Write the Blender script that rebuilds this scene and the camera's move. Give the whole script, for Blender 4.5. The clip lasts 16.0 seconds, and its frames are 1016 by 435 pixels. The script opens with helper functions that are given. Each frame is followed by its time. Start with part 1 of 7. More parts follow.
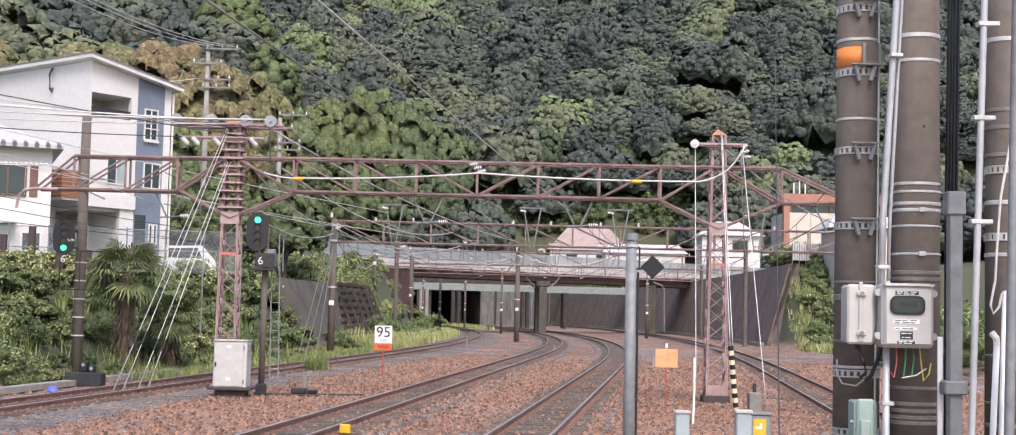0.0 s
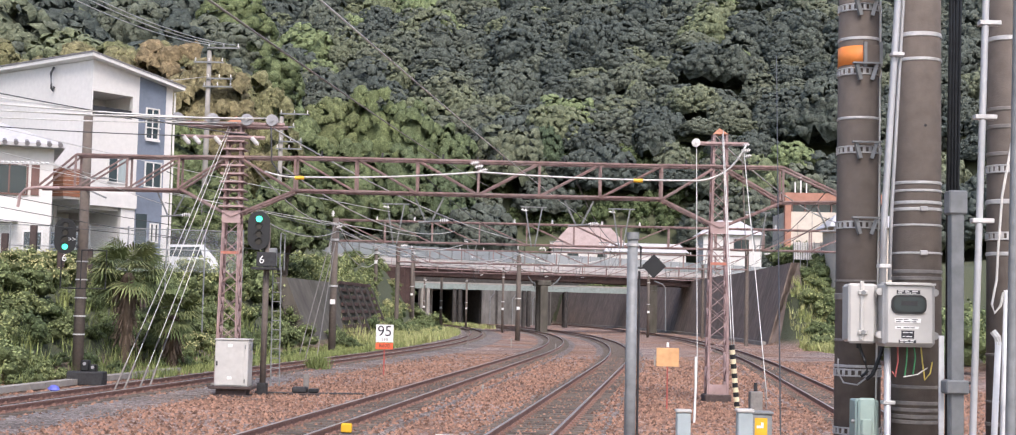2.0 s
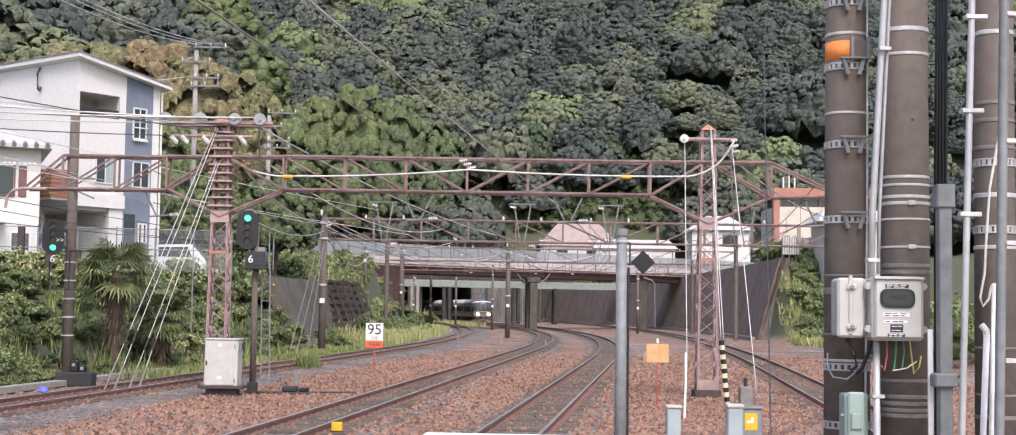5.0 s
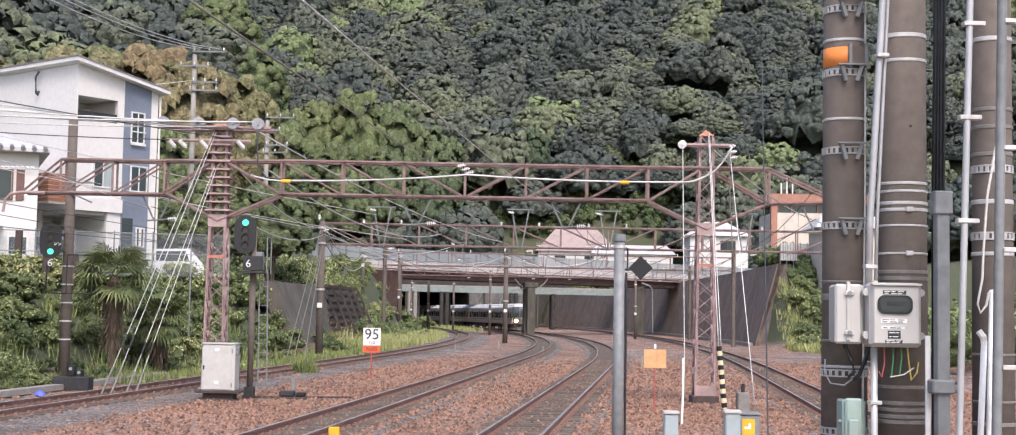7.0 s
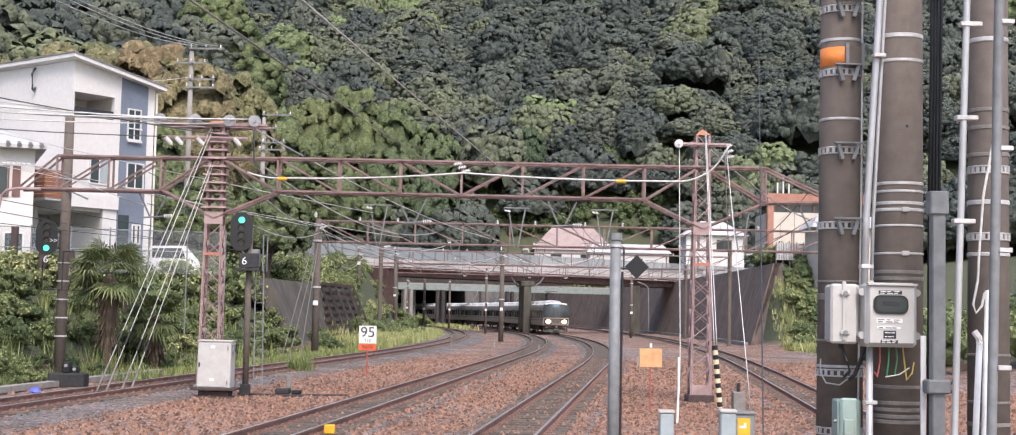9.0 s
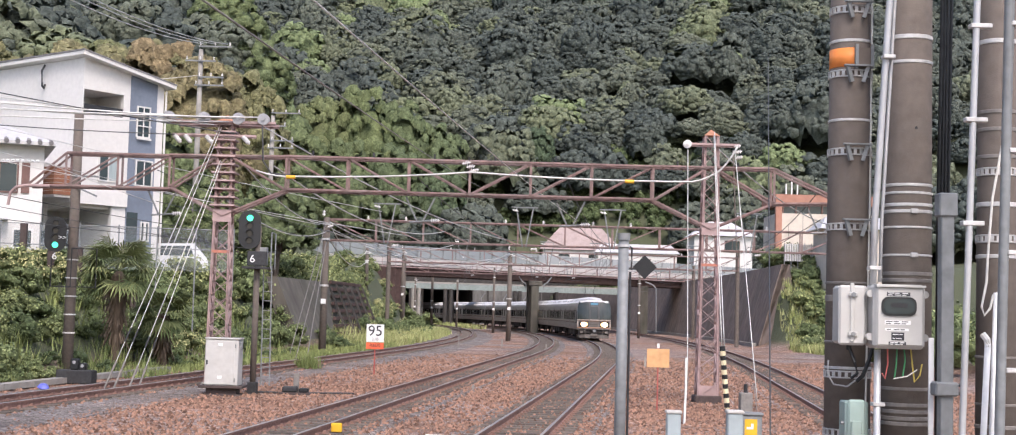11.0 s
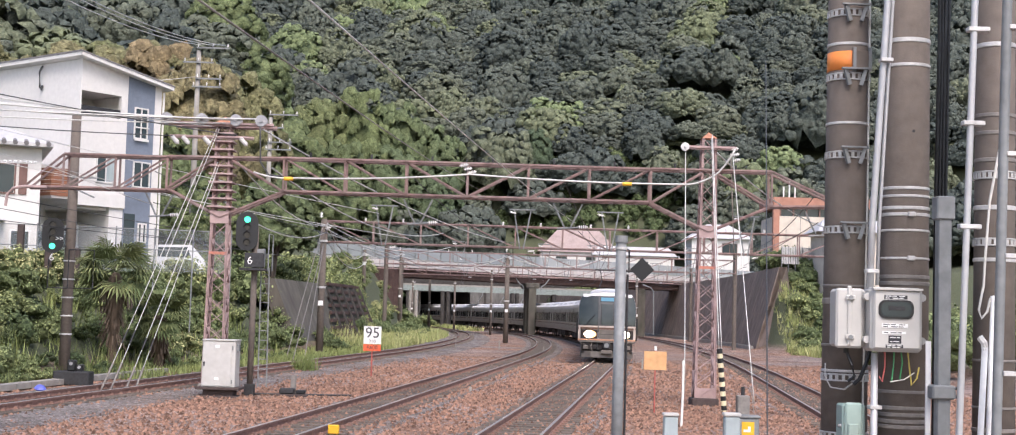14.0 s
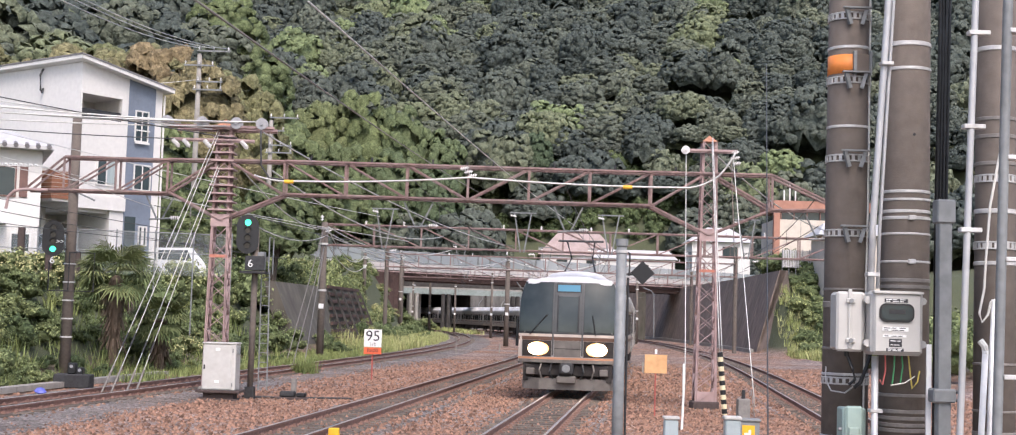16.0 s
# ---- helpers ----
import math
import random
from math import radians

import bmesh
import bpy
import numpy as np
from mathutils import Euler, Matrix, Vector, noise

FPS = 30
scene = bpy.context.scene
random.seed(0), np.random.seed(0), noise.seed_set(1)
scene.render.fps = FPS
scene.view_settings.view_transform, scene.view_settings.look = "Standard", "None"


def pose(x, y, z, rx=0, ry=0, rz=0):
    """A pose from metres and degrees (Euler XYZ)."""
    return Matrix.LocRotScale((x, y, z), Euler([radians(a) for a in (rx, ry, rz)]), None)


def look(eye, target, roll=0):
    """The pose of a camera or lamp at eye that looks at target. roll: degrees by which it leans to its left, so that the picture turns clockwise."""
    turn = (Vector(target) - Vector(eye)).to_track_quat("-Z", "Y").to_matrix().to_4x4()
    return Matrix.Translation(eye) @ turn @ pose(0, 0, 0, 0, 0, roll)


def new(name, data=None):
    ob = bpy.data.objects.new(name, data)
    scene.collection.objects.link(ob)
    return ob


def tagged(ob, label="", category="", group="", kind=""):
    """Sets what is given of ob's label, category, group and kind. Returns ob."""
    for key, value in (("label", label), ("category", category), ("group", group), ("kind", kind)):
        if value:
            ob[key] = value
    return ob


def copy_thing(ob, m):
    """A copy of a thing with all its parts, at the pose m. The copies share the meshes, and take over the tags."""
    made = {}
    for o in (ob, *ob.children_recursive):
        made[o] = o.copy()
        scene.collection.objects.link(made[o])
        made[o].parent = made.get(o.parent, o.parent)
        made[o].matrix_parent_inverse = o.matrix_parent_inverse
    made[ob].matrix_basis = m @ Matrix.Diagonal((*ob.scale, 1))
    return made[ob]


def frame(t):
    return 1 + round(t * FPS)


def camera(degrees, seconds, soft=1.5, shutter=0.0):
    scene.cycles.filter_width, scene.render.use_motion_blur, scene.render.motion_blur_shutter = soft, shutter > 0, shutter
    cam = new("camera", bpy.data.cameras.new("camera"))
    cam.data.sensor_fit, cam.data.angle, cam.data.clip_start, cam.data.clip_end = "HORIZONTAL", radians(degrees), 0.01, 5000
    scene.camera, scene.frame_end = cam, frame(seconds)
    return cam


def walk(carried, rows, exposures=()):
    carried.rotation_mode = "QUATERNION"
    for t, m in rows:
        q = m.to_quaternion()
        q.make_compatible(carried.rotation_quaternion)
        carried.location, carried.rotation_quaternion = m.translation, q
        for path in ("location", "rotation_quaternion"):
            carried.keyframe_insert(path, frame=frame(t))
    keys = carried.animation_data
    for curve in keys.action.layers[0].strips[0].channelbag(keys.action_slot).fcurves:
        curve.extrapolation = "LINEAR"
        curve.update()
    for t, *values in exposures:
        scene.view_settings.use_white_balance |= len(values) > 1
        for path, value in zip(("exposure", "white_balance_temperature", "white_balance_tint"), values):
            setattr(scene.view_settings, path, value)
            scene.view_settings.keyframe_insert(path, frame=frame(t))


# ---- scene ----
# The camera stands at the end of a platform, held by hand: it only sways.
EYE = (0.0, 0.0, 2.2)
cam = camera(40.0, 16.0, soft=1.1)
SWAY = [  # seconds, yaw, pitch, roll
    (0.0, -0.004, 3.902, -1.316),
    (0.5, 0.314, 3.723, -1.278),
    (1.0, -0.039, 4.010, -1.453),
    (1.5, -0.244, 3.848, -1.141),
    (2.0, 0.047, 3.860, -1.326),
    (2.5, -0.196, 3.568, -1.192),
    (3.0, -0.022, 3.477, -1.000),
    (3.5, -0.104, 3.971, -1.003),
    (4.0, -0.181, 3.746, -0.928),
    (6.5, -0.569, 3.892, -0.859),
    (7.0, -0.475, 3.972, -1.004),
    (7.5, -0.965, 3.953, -1.158),
    (8.0, -0.652, 3.872, -1.208),
    (8.5, -0.193, 3.759, -1.355),
    (9.0, -0.640, 3.911, -1.234),
    (11.5, -0.299, 3.878, -1.618),
    (12.0, -0.370, 4.076, -1.674),
    (12.5, -0.169, 4.284, -1.618),
    (13.0, -0.362, 3.918, -1.619),
    (13.5, -0.496, 4.036, -1.736),
    (14.0, -0.441, 3.975, -1.701),
    (14.5, -0.352, 3.959, -1.812),
    (15.0, -0.356, 3.778, -1.903),
    (15.5, -0.289, 3.867, -1.869),
    (16.0, -0.423, 4.104, -1.738),
]
walk(cam, [(t, pose(*EYE, 90 + pitch, roll, yaw)) for t, yaw, pitch, roll in SWAY],
     exposures=[(0.0, 0.87, 6500, 16), (16.0, 0.87, 6500, 16)])

# ---- light: an overcast afternoon ----
SUN_ELEVATION, SUN_TURN = 50.0, 165.0
world = bpy.data.worlds.new("sky")
scene.world = world
world.use_nodes = True
sky = world.node_tree.nodes.new("ShaderNodeTexSky")
sky.sky_type, sky.sun_disc = "NISHITA", False
sky.sun_elevation, sky.sun_rotation = radians(SUN_ELEVATION), radians(SUN_TURN)
sky.air_density, sky.dust_density, sky.ozone_density = 1.0, 2.6, 0.9
backing = world.node_tree.nodes["Background"]
world.node_tree.links.new(sky.outputs[0], backing.inputs[0])
backing.inputs[1].default_value = 0.15
sun = new("sun", bpy.data.lights.new("sun", "SUN"))
sun.data.energy, sun.data.angle, sun.data.color = 1.5, radians(20), (1.0, 0.96, 0.92)
sun.matrix_world = look((0, 0, 80), (math.sin(radians(SUN_TURN)) * -40, math.cos(radians(SUN_TURN)) * -40, 80 - 40 * math.tan(radians(SUN_ELEVATION))))


# ---- mesh building ----
class Shape:
    """Gathers faces of one mesh."""

    def __init__(self):
        self.v, self.f = [], []

    def add(self, verts, faces):
        n = len(self.v)
        self.v += [tuple(p) for p in verts]
        self.f += [tuple(i + n for i in face) for face in faces]
        return self

    def box(self, x0, y0, z0, x1, y1, z1, m=None):
        c = [Vector(p) for p in ((x0, y0, z0), (x1, y0, z0), (x1, y1, z0), (x0, y1, z0), (x0, y0, z1), (x1, y0, z1), (x1, y1, z1), (x0, y1, z1))]
        if m is not None:
            c = [m @ p for p in c]
        return self.add(c, ((0, 3, 2, 1), (4, 5, 6, 7), (0, 1, 5, 4), (1, 2, 6, 5), (2, 3, 7, 6), (3, 0, 4, 7)))

    def rbox(self, x0, y0, z0, x1, y1, z1, r=0.02, m=None):
        """A box with chamfered edges along all sides."""
        xs, ys, zs = (x0, x0 + r, x1 - r, x1), (y0, y0 + r, y1 - r, y1), (z0, z0 + r, z1 - r, z1)
        rings = [(1, 1, 0), (0, 0, 1), (0, 0, 2), (1, 1, 3)]
        verts = []
        for k, (i, j, l) in enumerate(rings):
            ins = 1 if k in (0, 3) else 0
            if ins:
                q = [(xs[1], ys[1]), (xs[2], ys[1]), (xs[2], ys[1]), (xs[2], ys[2]), (xs[2], ys[2]), (xs[1], ys[2]), (xs[1], ys[2]), (xs[1], ys[1])]
            else:
                q = [(xs[1], ys[0]), (xs[2], ys[0]), (xs[3], ys[1]), (xs[3], ys[2]), (xs[2], ys[3]), (xs[1], ys[3]), (xs[0], ys[2]), (xs[0], ys[1])]
            verts += [Vector((a, b, zs[l])) for a, b in q]
        if m is not None:
            verts = [m @ p for p in verts]
        faces = [tuple(range(7, -1, -1)), tuple(range(24, 32))]
        for k in range(3):
            for i in range(8):
                j = (i + 1) % 8
                faces.append((k * 8 + i, k * 8 + j, k * 8 + 8 + j, k * 8 + 8 + i))
        return self.add(verts, faces)

    def beam(self, p, q, w, h=None):
        """A square bar from p to q."""
        p, q = Vector(p), Vector(q)
        d = (q - p).normalized()
        side = d.cross(Vector((0, 0, 1)))
        side = Vector((1, 0, 0)) if side.length < 1e-3 else side.normalized()
        up = side.cross(d)
        a, b = side * (w / 2), up * ((h or w) / 2)
        c = [p - a - b, p + a - b, p + a + b, p - a + b, q - a - b, q + a - b, q + a + b, q - a + b]
        return self.add(c, ((0, 1, 2, 3), (7, 6, 5, 4), (0, 4, 5, 1), (1, 5, 6, 2), (2, 6, 7, 3), (3, 7, 4, 0)))

    def angle(self, p, q, w, t=0.012):
        """A steel angle bar from p to q."""
        self.beam(p, q, w, t)
        return self.beam(p, q, t, w)

    def tube(self, p, q, r, n=8, r2=None, cap=True):
        p, q = Vector(p), Vector(q)
        d = (q - p).normalized()
        side = d.cross(Vector((0, 0, 1)))
        side = Vector((1, 0, 0)) if side.length < 1e-3 else side.normalized()
        up = side.cross(d)
        r2 = r if r2 is None else r2
        c = []
        for o, rr in ((p, r), (q, r2)):
            c += [o + side * (rr * math.cos(2 * math.pi * i / n)) + up * (rr * math.sin(2 * math.pi * i / n)) for i in range(n)]
        faces = [(i, (i + 1) % n, n + (i + 1) % n, n + i) for i in range(n)]
        if cap:
            faces += [tuple(range(n - 1, -1, -1)), tuple(range(n, 2 * n))]
        return self.add(c, faces)

    def path(self, points, r, n=6):
        """A round bar through points, with shared rings."""
        pts = [Vector(p) for p in points]
        c, faces = [], []
        for k, o in enumerate(pts):
            d = (pts[min(k + 1, len(pts) - 1)] - pts[max(k - 1, 0)]).normalized()
            side = d.cross(Vector((0, 0, 1)))
            side = Vector((1, 0, 0)) if side.length < 1e-3 else side.normalized()
            up = side.cross(d)
            c += [o + side * (r * math.cos(2 * math.pi * i / n)) + up * (r * math.sin(2 * math.pi * i / n)) for i in range(n)]
        for k in range(len(pts) - 1):
            faces += [(k * n + i, k * n + (i + 1) % n, k * n + n + (i + 1) % n, k * n + n + i) for i in range(n)]
        faces += [tuple(range(n - 1, -1, -1)), tuple(range(len(c) - n, len(c)))]
        return self.add(c, faces)

    def disc(self, o, axis, r, depth, n=12, r2=None):
        a = Vector(axis).normalized()
        return self.tube(Vector(o) - a * depth / 2, Vector(o) + a * depth / 2, r, n, r2)

    def lathe(self, o, profile, n=16):
        """Rings (radius, height) round a vertical axis at o."""
        o = Vector(o)
        c = []
        for r, z in profile:
            c += [o + Vector((r * math.cos(2 * math.pi * i / n), r * math.sin(2 * math.pi * i / n), z)) for i in range(n)]
        faces = []
        for k in range(len(profile) - 1):
            faces += [(k * n + i, k * n + (i + 1) % n, k * n + n + (i + 1) % n, k * n + n + i) for i in range(n)]
        faces += [tuple(range(n - 1, -1, -1)), tuple(range(len(c) - n, len(c)))]
        return self.add(c, faces)

    def prism(self, outline, y0, y1, m=None):
        """An outline in x and z, drawn out from y0 to y1."""
        n = len(outline)
        c = [Vector((x, y0, z)) for x, z in outline] + [Vector((x, y1, z)) for x, z in outline]
        if m is not None:
            c = [m @ p for p in c]
        return self.add(c, [tuple(range(n)), tuple(range(2 * n - 1, n - 1, -1))] + [(i, n + i, n + (i + 1) % n, (i + 1) % n) for i in range(n)])

    def sweep(self, outline, points, closed=True):
        """An outline (across, up) drawn along a level path."""
        n, pts = len(outline), [Vector(p) for p in points]
        c, faces = [], []
        for k, o in enumerate(pts):
            d = pts[min(k + 1, len(pts) - 1)] - pts[max(k - 1, 0)]
            side = Vector((d.y, -d.x, 0)).normalized()
            c += [o + side * a + Vector((0, 0, b)) for a, b in outline]
        span = n if closed else n - 1
        for k in range(len(pts) - 1):
            faces += [(k * n + i, k * n + n + i, k * n + n + (i + 1) % n, k * n + (i + 1) % n) for i in range(span)]
        if closed:
            faces += [tuple(range(n)), tuple(range(len(c) - 1, len(c) - n - 1, -1))]
        return self.add(c, faces)

    def mesh(self, name, material, smooth=False):
        data = bpy.data.meshes.new(name)
        data.from_pydata(self.v, [], self.f)
        data.validate()
        if smooth:
            data.shade_smooth()
        data.materials.append(material)
        return data


def part(name, shape, material, parent=None, label="", smooth=False, at=None):
    ob = new(name, shape if isinstance(shape, bpy.types.Mesh) else shape.mesh(name, material, smooth))
    if parent is not None:
        ob.parent = parent
    if at is not None:
        ob.matrix_basis = at
    return tagged(ob, label)


def thing(name, at, label, category, group="", kind=""):
    ob = new(name)
    ob.empty_display_size = 0.2
    ob.matrix_basis = at
    return tagged(ob, label, category, group, kind)


# ---- materials ----
def material(name, colour, rough=0.7, metal=0.0, vary=0.25, grain=8.0, stain=0.8, stain_colour=None, stain_amount=0.35, bump=0.0, bump_scale=60.0, stretch=(1, 1, 1), per_piece=0.0, coat=0.0, island=0.0):
    """A surface with fine grain, broad stains, relief and a little difference from piece to piece."""
    m = bpy.data.materials.new(name)
    m.use_nodes = True
    nodes, link = m.node_tree.nodes, m.node_tree.links.new
    surface = nodes["Principled BSDF"]
    where = nodes.new("ShaderNodeTexCoord")
    scale = nodes.new("ShaderNodeMapping")
    scale.inputs["Scale"].default_value = stretch
    link(where.outputs["Object"], scale.inputs[0])

    def noisy(size, detail=5.0):
        n = nodes.new("ShaderNodeTexNoise")
        n.inputs["Scale"].default_value, n.inputs["Detail"].default_value = size, detail
        link(scale.outputs[0], n.inputs["Vector"])
        return n.outputs["Fac"]

    def ramped(value, lo, hi, a, b):
        r = nodes.new("ShaderNodeMapRange")
        r.inputs["From Min"].default_value, r.inputs["From Max"].default_value = lo, hi
        r.inputs["To Min"].default_value, r.inputs["To Max"].default_value = a, b
        link(value, r.inputs["Value"])
        return r.outputs[0]

    def blended(mode, fac, a, b):
        x = nodes.new("ShaderNodeMix")
        x.data_type, x.blend_type = "RGBA", mode
        for socket, v in ((x.inputs[0], fac), (x.inputs[6], a), (x.inputs[7], b)):
            if isinstance(v, (int, float)):
                socket.default_value = v
            elif isinstance(v, tuple):
                socket.default_value = (*v, 1.0)
            else:
                link(v, socket)
        return x.outputs[2]

    def grey(value):
        c = nodes.new("ShaderNodeCombineColor")
        for i in range(3):
            link(value, c.inputs[i])
        return c.outputs[0]

    tone = blended("MULTIPLY", 1.0, colour, grey(ramped(noisy(grain), 0.3, 0.7, 1 - vary, 1 + vary)))
    dark = stain_colour or tuple(c * 0.45 for c in colour)
    tone = blended("MIX", ramped(noisy(stain, 8.0), 0.45, 0.72, 0.0, stain_amount), tone, dark)
    if per_piece or island:
        source = nodes.new("ShaderNodeNewGeometry").outputs["Random Per Island"] if island else nodes.new("ShaderNodeObjectInfo").outputs["Random"]
        spread = island or per_piece
        tone = blended("MULTIPLY", 1.0, tone, grey(ramped(source, 0, 1, 1 - spread, 1 + spread)))
    link(tone, surface.inputs["Base Color"])
    link(ramped(noisy(grain * 1.7), 0.3, 0.7, max(rough - 0.12, 0.03), min(rough + 0.12, 1.0)), surface.inputs["Roughness"])
    surface.inputs["Metallic"].default_value = metal
    surface.inputs["Coat Weight"].default_value = coat
    if bump:
        b = nodes.new("ShaderNodeBump")
        b.inputs["Strength"].default_value, b.inputs["Distance"].default_value = bump, 0.02
        link(noisy(bump_scale, 4.0), b.inputs["Height"])
        link(b.outputs[0], surface.inputs["Normal"])
    return m


def glow(name, colour, strength):
    m = bpy.data.materials.new(name)
    m.use_nodes = True
    s = m.node_tree.nodes["Principled BSDF"]
    s.inputs["Base Color"].default_value = (*colour, 1)
    s.inputs["Emission Color"].default_value, s.inputs["Emission Strength"].default_value = (*colour, 1), strength
    return m


RUST = material("rusty_steel", (0.25, 0.145, 0.115), 0.75, 0.2, 0.3, 14, 1.2, (0.07, 0.04, 0.03))
RAIL_TOP = material("polished_rail", (0.55, 0.5, 0.47), 0.4, 0.7, 0.15, 20, 3)
PINK_STEEL = material("weathered_red_brown_paint", (0.40, 0.29, 0.275), 0.8, 0.0, 0.2, 6, 1.5, (0.2, 0.125, 0.11), 0.55)
CONCRETE = material("grey_concrete", (0.30, 0.28, 0.25), 0.9, 0, 0.14, 3, 0.35, (0.13, 0.12, 0.1), 0.5, 0.3, 40)
POLE_CONCRETE = material("brown_grey_spun_concrete", (0.132, 0.108, 0.09), 0.85, 0, 0.15, 9, 1.6, (0.09, 0.075, 0.062), 0.5, 0.15, 90)
WALL_CONCRETE = material("stained_retaining_wall", (0.20, 0.155, 0.128), 0.95, 0, 0.3, 1.6, 0.35, (0.10, 0.088, 0.07), 0.6, 0.35, 7, (1, 1, 0.5))
GALV = material("galvanised_steel", (0.225, 0.235, 0.235), 0.6, 0.15, 0.15, 12, 2.5)
DARK_STEEL = material("dark_steel", (0.05, 0.05, 0.052), 0.6, 0.5, 0.2, 12, 2)
BLACK = material("black_paint", (0.012, 0.013, 0.014), 0.45, 0, 0.2, 8, 2)
WHITE_PAINT = material("white_render", (0.66, 0.64, 0.61), 0.85, 0, 0.05, 5, 0.5, (0.55, 0.53, 0.5), 0.25)
BLUE_GREY = material("blue_grey_cladding", (0.17, 0.2, 0.25), 0.7, 0, 0.06, 6, 0.8)
WOOD = material("orange_brown_boards", (0.26, 0.11, 0.06), 0.65, 0, 0.2, 9, 2, None, 0.3, 0.1, 60, (1, 1, 6))
GLASS = material("dark_window_glass", (0.03, 0.045, 0.05), 0.08, 0, 0.1, 2, 0.6)
SOIL = material("soil", (0.12, 0.10, 0.06), 0.95, 0, 0.3, 1.5, 0.2, (0.05, 0.065, 0.025), 0.9, 0.5, 12)


# ---- where things run ----
class Line:
    """A track's middle: straight at first, then bending to the left."""

    def __init__(self, x, y, slope, bend, radius):
        self.x, self.y, self.slope, self.bend, self.radius = x, y, slope, bend, radius

    def __call__(self, y):
        x = self.x + self.slope * (min(y, self.bend) - self.y)
        if y > self.bend:
            d = y - self.bend
            x += self.slope * d - d * d / (2 * self.radius)
        return x

    def place(self, y, off=0.0, z=0.0):
        s = self.lean(y)
        n = math.hypot(1, s)
        return Vector((self(y) + off / n, y - off * s / n, z))

    def lean(self, y):
        return self.slope - max(0.0, y - self.bend) / self.radius


TRACKS = [Line(-10.85, 31, 0.11, 72, 530), Line(-3.65, 28, 0.105, 75, 500), Line(0.3, 26, 0.118, 62, 520), Line(8.9, 37, 0.115, 60, 850)]
PORTAL = 312.0
HALL = 262.0      # the mouth of the covered hall over the three curving tracks
HALL_END = 7.8


def ease(a, b, v):
    k = min(1.0, max(0.0, (v - a) / (b - a)))
    return k * k * (3 - 2 * k)


def height(x, y):
    """The ground."""
    left = TRACKS[0](y) - x
    right = x - TRACKS[3](y)
    z = -0.22
    top = 3.4 + 4.2 * ease(80, 165, y)
    back = ease(95, 130, y)
    z += (top + 0.2) * ease(3.2 + 2.0 * back, 10.0 - 2.5 * ease(90, 160, y) + 4.0 * back, left)
    wall = ease(112, 124, y)
    z += wall * 7.2 * ease(6.6, 8.2, right) + (1 - wall) * 1.0 * ease(9, 14, right) + (1 - wall) * 5 * ease(16, 30, right) * ease(85, 115, y)
    rise = PORTAL + 2 - 70 * ease(8, 30, left)
    hill = 24.0 * ease(rise, rise + 45, y) + max(0.0, y - rise - 25) * 0.42
    z += (8.4 if y > PORTAL + 2 or (y > HALL + 2 and x < HALL_END - 0.5) else 0) * (1 - ease(3, 10, left)) * (1 - ease(6.6, 8.2, right)) + hill
    side = max(0.0, left - 14)
    z += side * 0.42 * ease(92, 150, y) * (1 - ease(rise, rise + 100, y) * 0.7)
    z += max(0.0, right - 10) * 0.10 * ease(215, 300, y)
    if left > 3 or right > 6 or y > PORTAL + 5:
        z += 0.35 * noise.noise((x * 0.15, y * 0.15, 3.0))
    return z


def ground_sheet():
    xs = list(np.concatenate([np.arange(-900, -100, 40), np.arange(-100, -40, 4), np.arange(-40, 45, 0.8), np.arange(45, 110, 4), np.arange(110, 900, 40)]))
    ys = list(np.concatenate([np.arange(-300, -20, 40), np.arange(-20, 20, 4), np.arange(20, 130, 1.0), np.arange(130, HALL + 1, 2.0), [HALL + 1.9, HALL + 2.1], np.arange(HALL + 4, PORTAL - 1, 2.0), [PORTAL + 1.9, PORTAL + 2.1], np.arange(PORTAL + 4, 420, 5), np.arange(420, 1300, 30)]))
    s = Shape()
    s.v = [(x, y, height(x, y)) for y in ys for x in xs]
    n = len(xs)
    s.f = [(j * n + i, j * n + i + 1, j * n + n + i + 1, j * n + n + i) for j in range(len(ys) - 1) for i in range(n - 1) if not (PORTAL + 1.5 < ys[j] < PORTAL + 2 and -60 < xs[i] < 42) and not (HALL + 1.5 < ys[j] < HALL + 2 and -45 < xs[i] < HALL_END)]
    return s


tagged(part("ground", ground_sheet(), SOIL, smooth=True), "rust-brown crushed stone railway ground rising into banks", "ground", kind="structure")

RAIL_PROFILE = [(-0.062, -0.15), (0.062, -0.15), (0.062, -0.138), (0.01, -0.12), (0.01, -0.045), (0.033, -0.035), (0.033, -0.004), (-0.033, -0.004), (-0.033, -0.035), (-0.01, -0.045), (-0.01, -0.12), (-0.062, -0.138)]
TOP_PROFILE = [(-0.031, -0.004), (0.031, -0.004), (0.026, 0.0), (-0.026, 0.0)]


def track(line, number):
    base = thing("railway_track", pose(0, 0, 0), "railway track with rust-brown rails on sleepers in ballast", "railway track", "tracks through the cutting", "structure")
    ys = list(np.arange(8, 80, 2.0)) + list(np.arange(80, 345, 4.0))
    for off in (-0.5665, 0.5665):
        pts = [line.place(y, off) for y in ys]
        rail = part("rail", Shape().sweep(RAIL_PROFILE, pts), RUST, base, "rust-brown steel rail")
        part("running_surface", Shape().sweep(TOP_PROFILE, pts), RAIL_TOP, rail, "polished rail head")
    return base


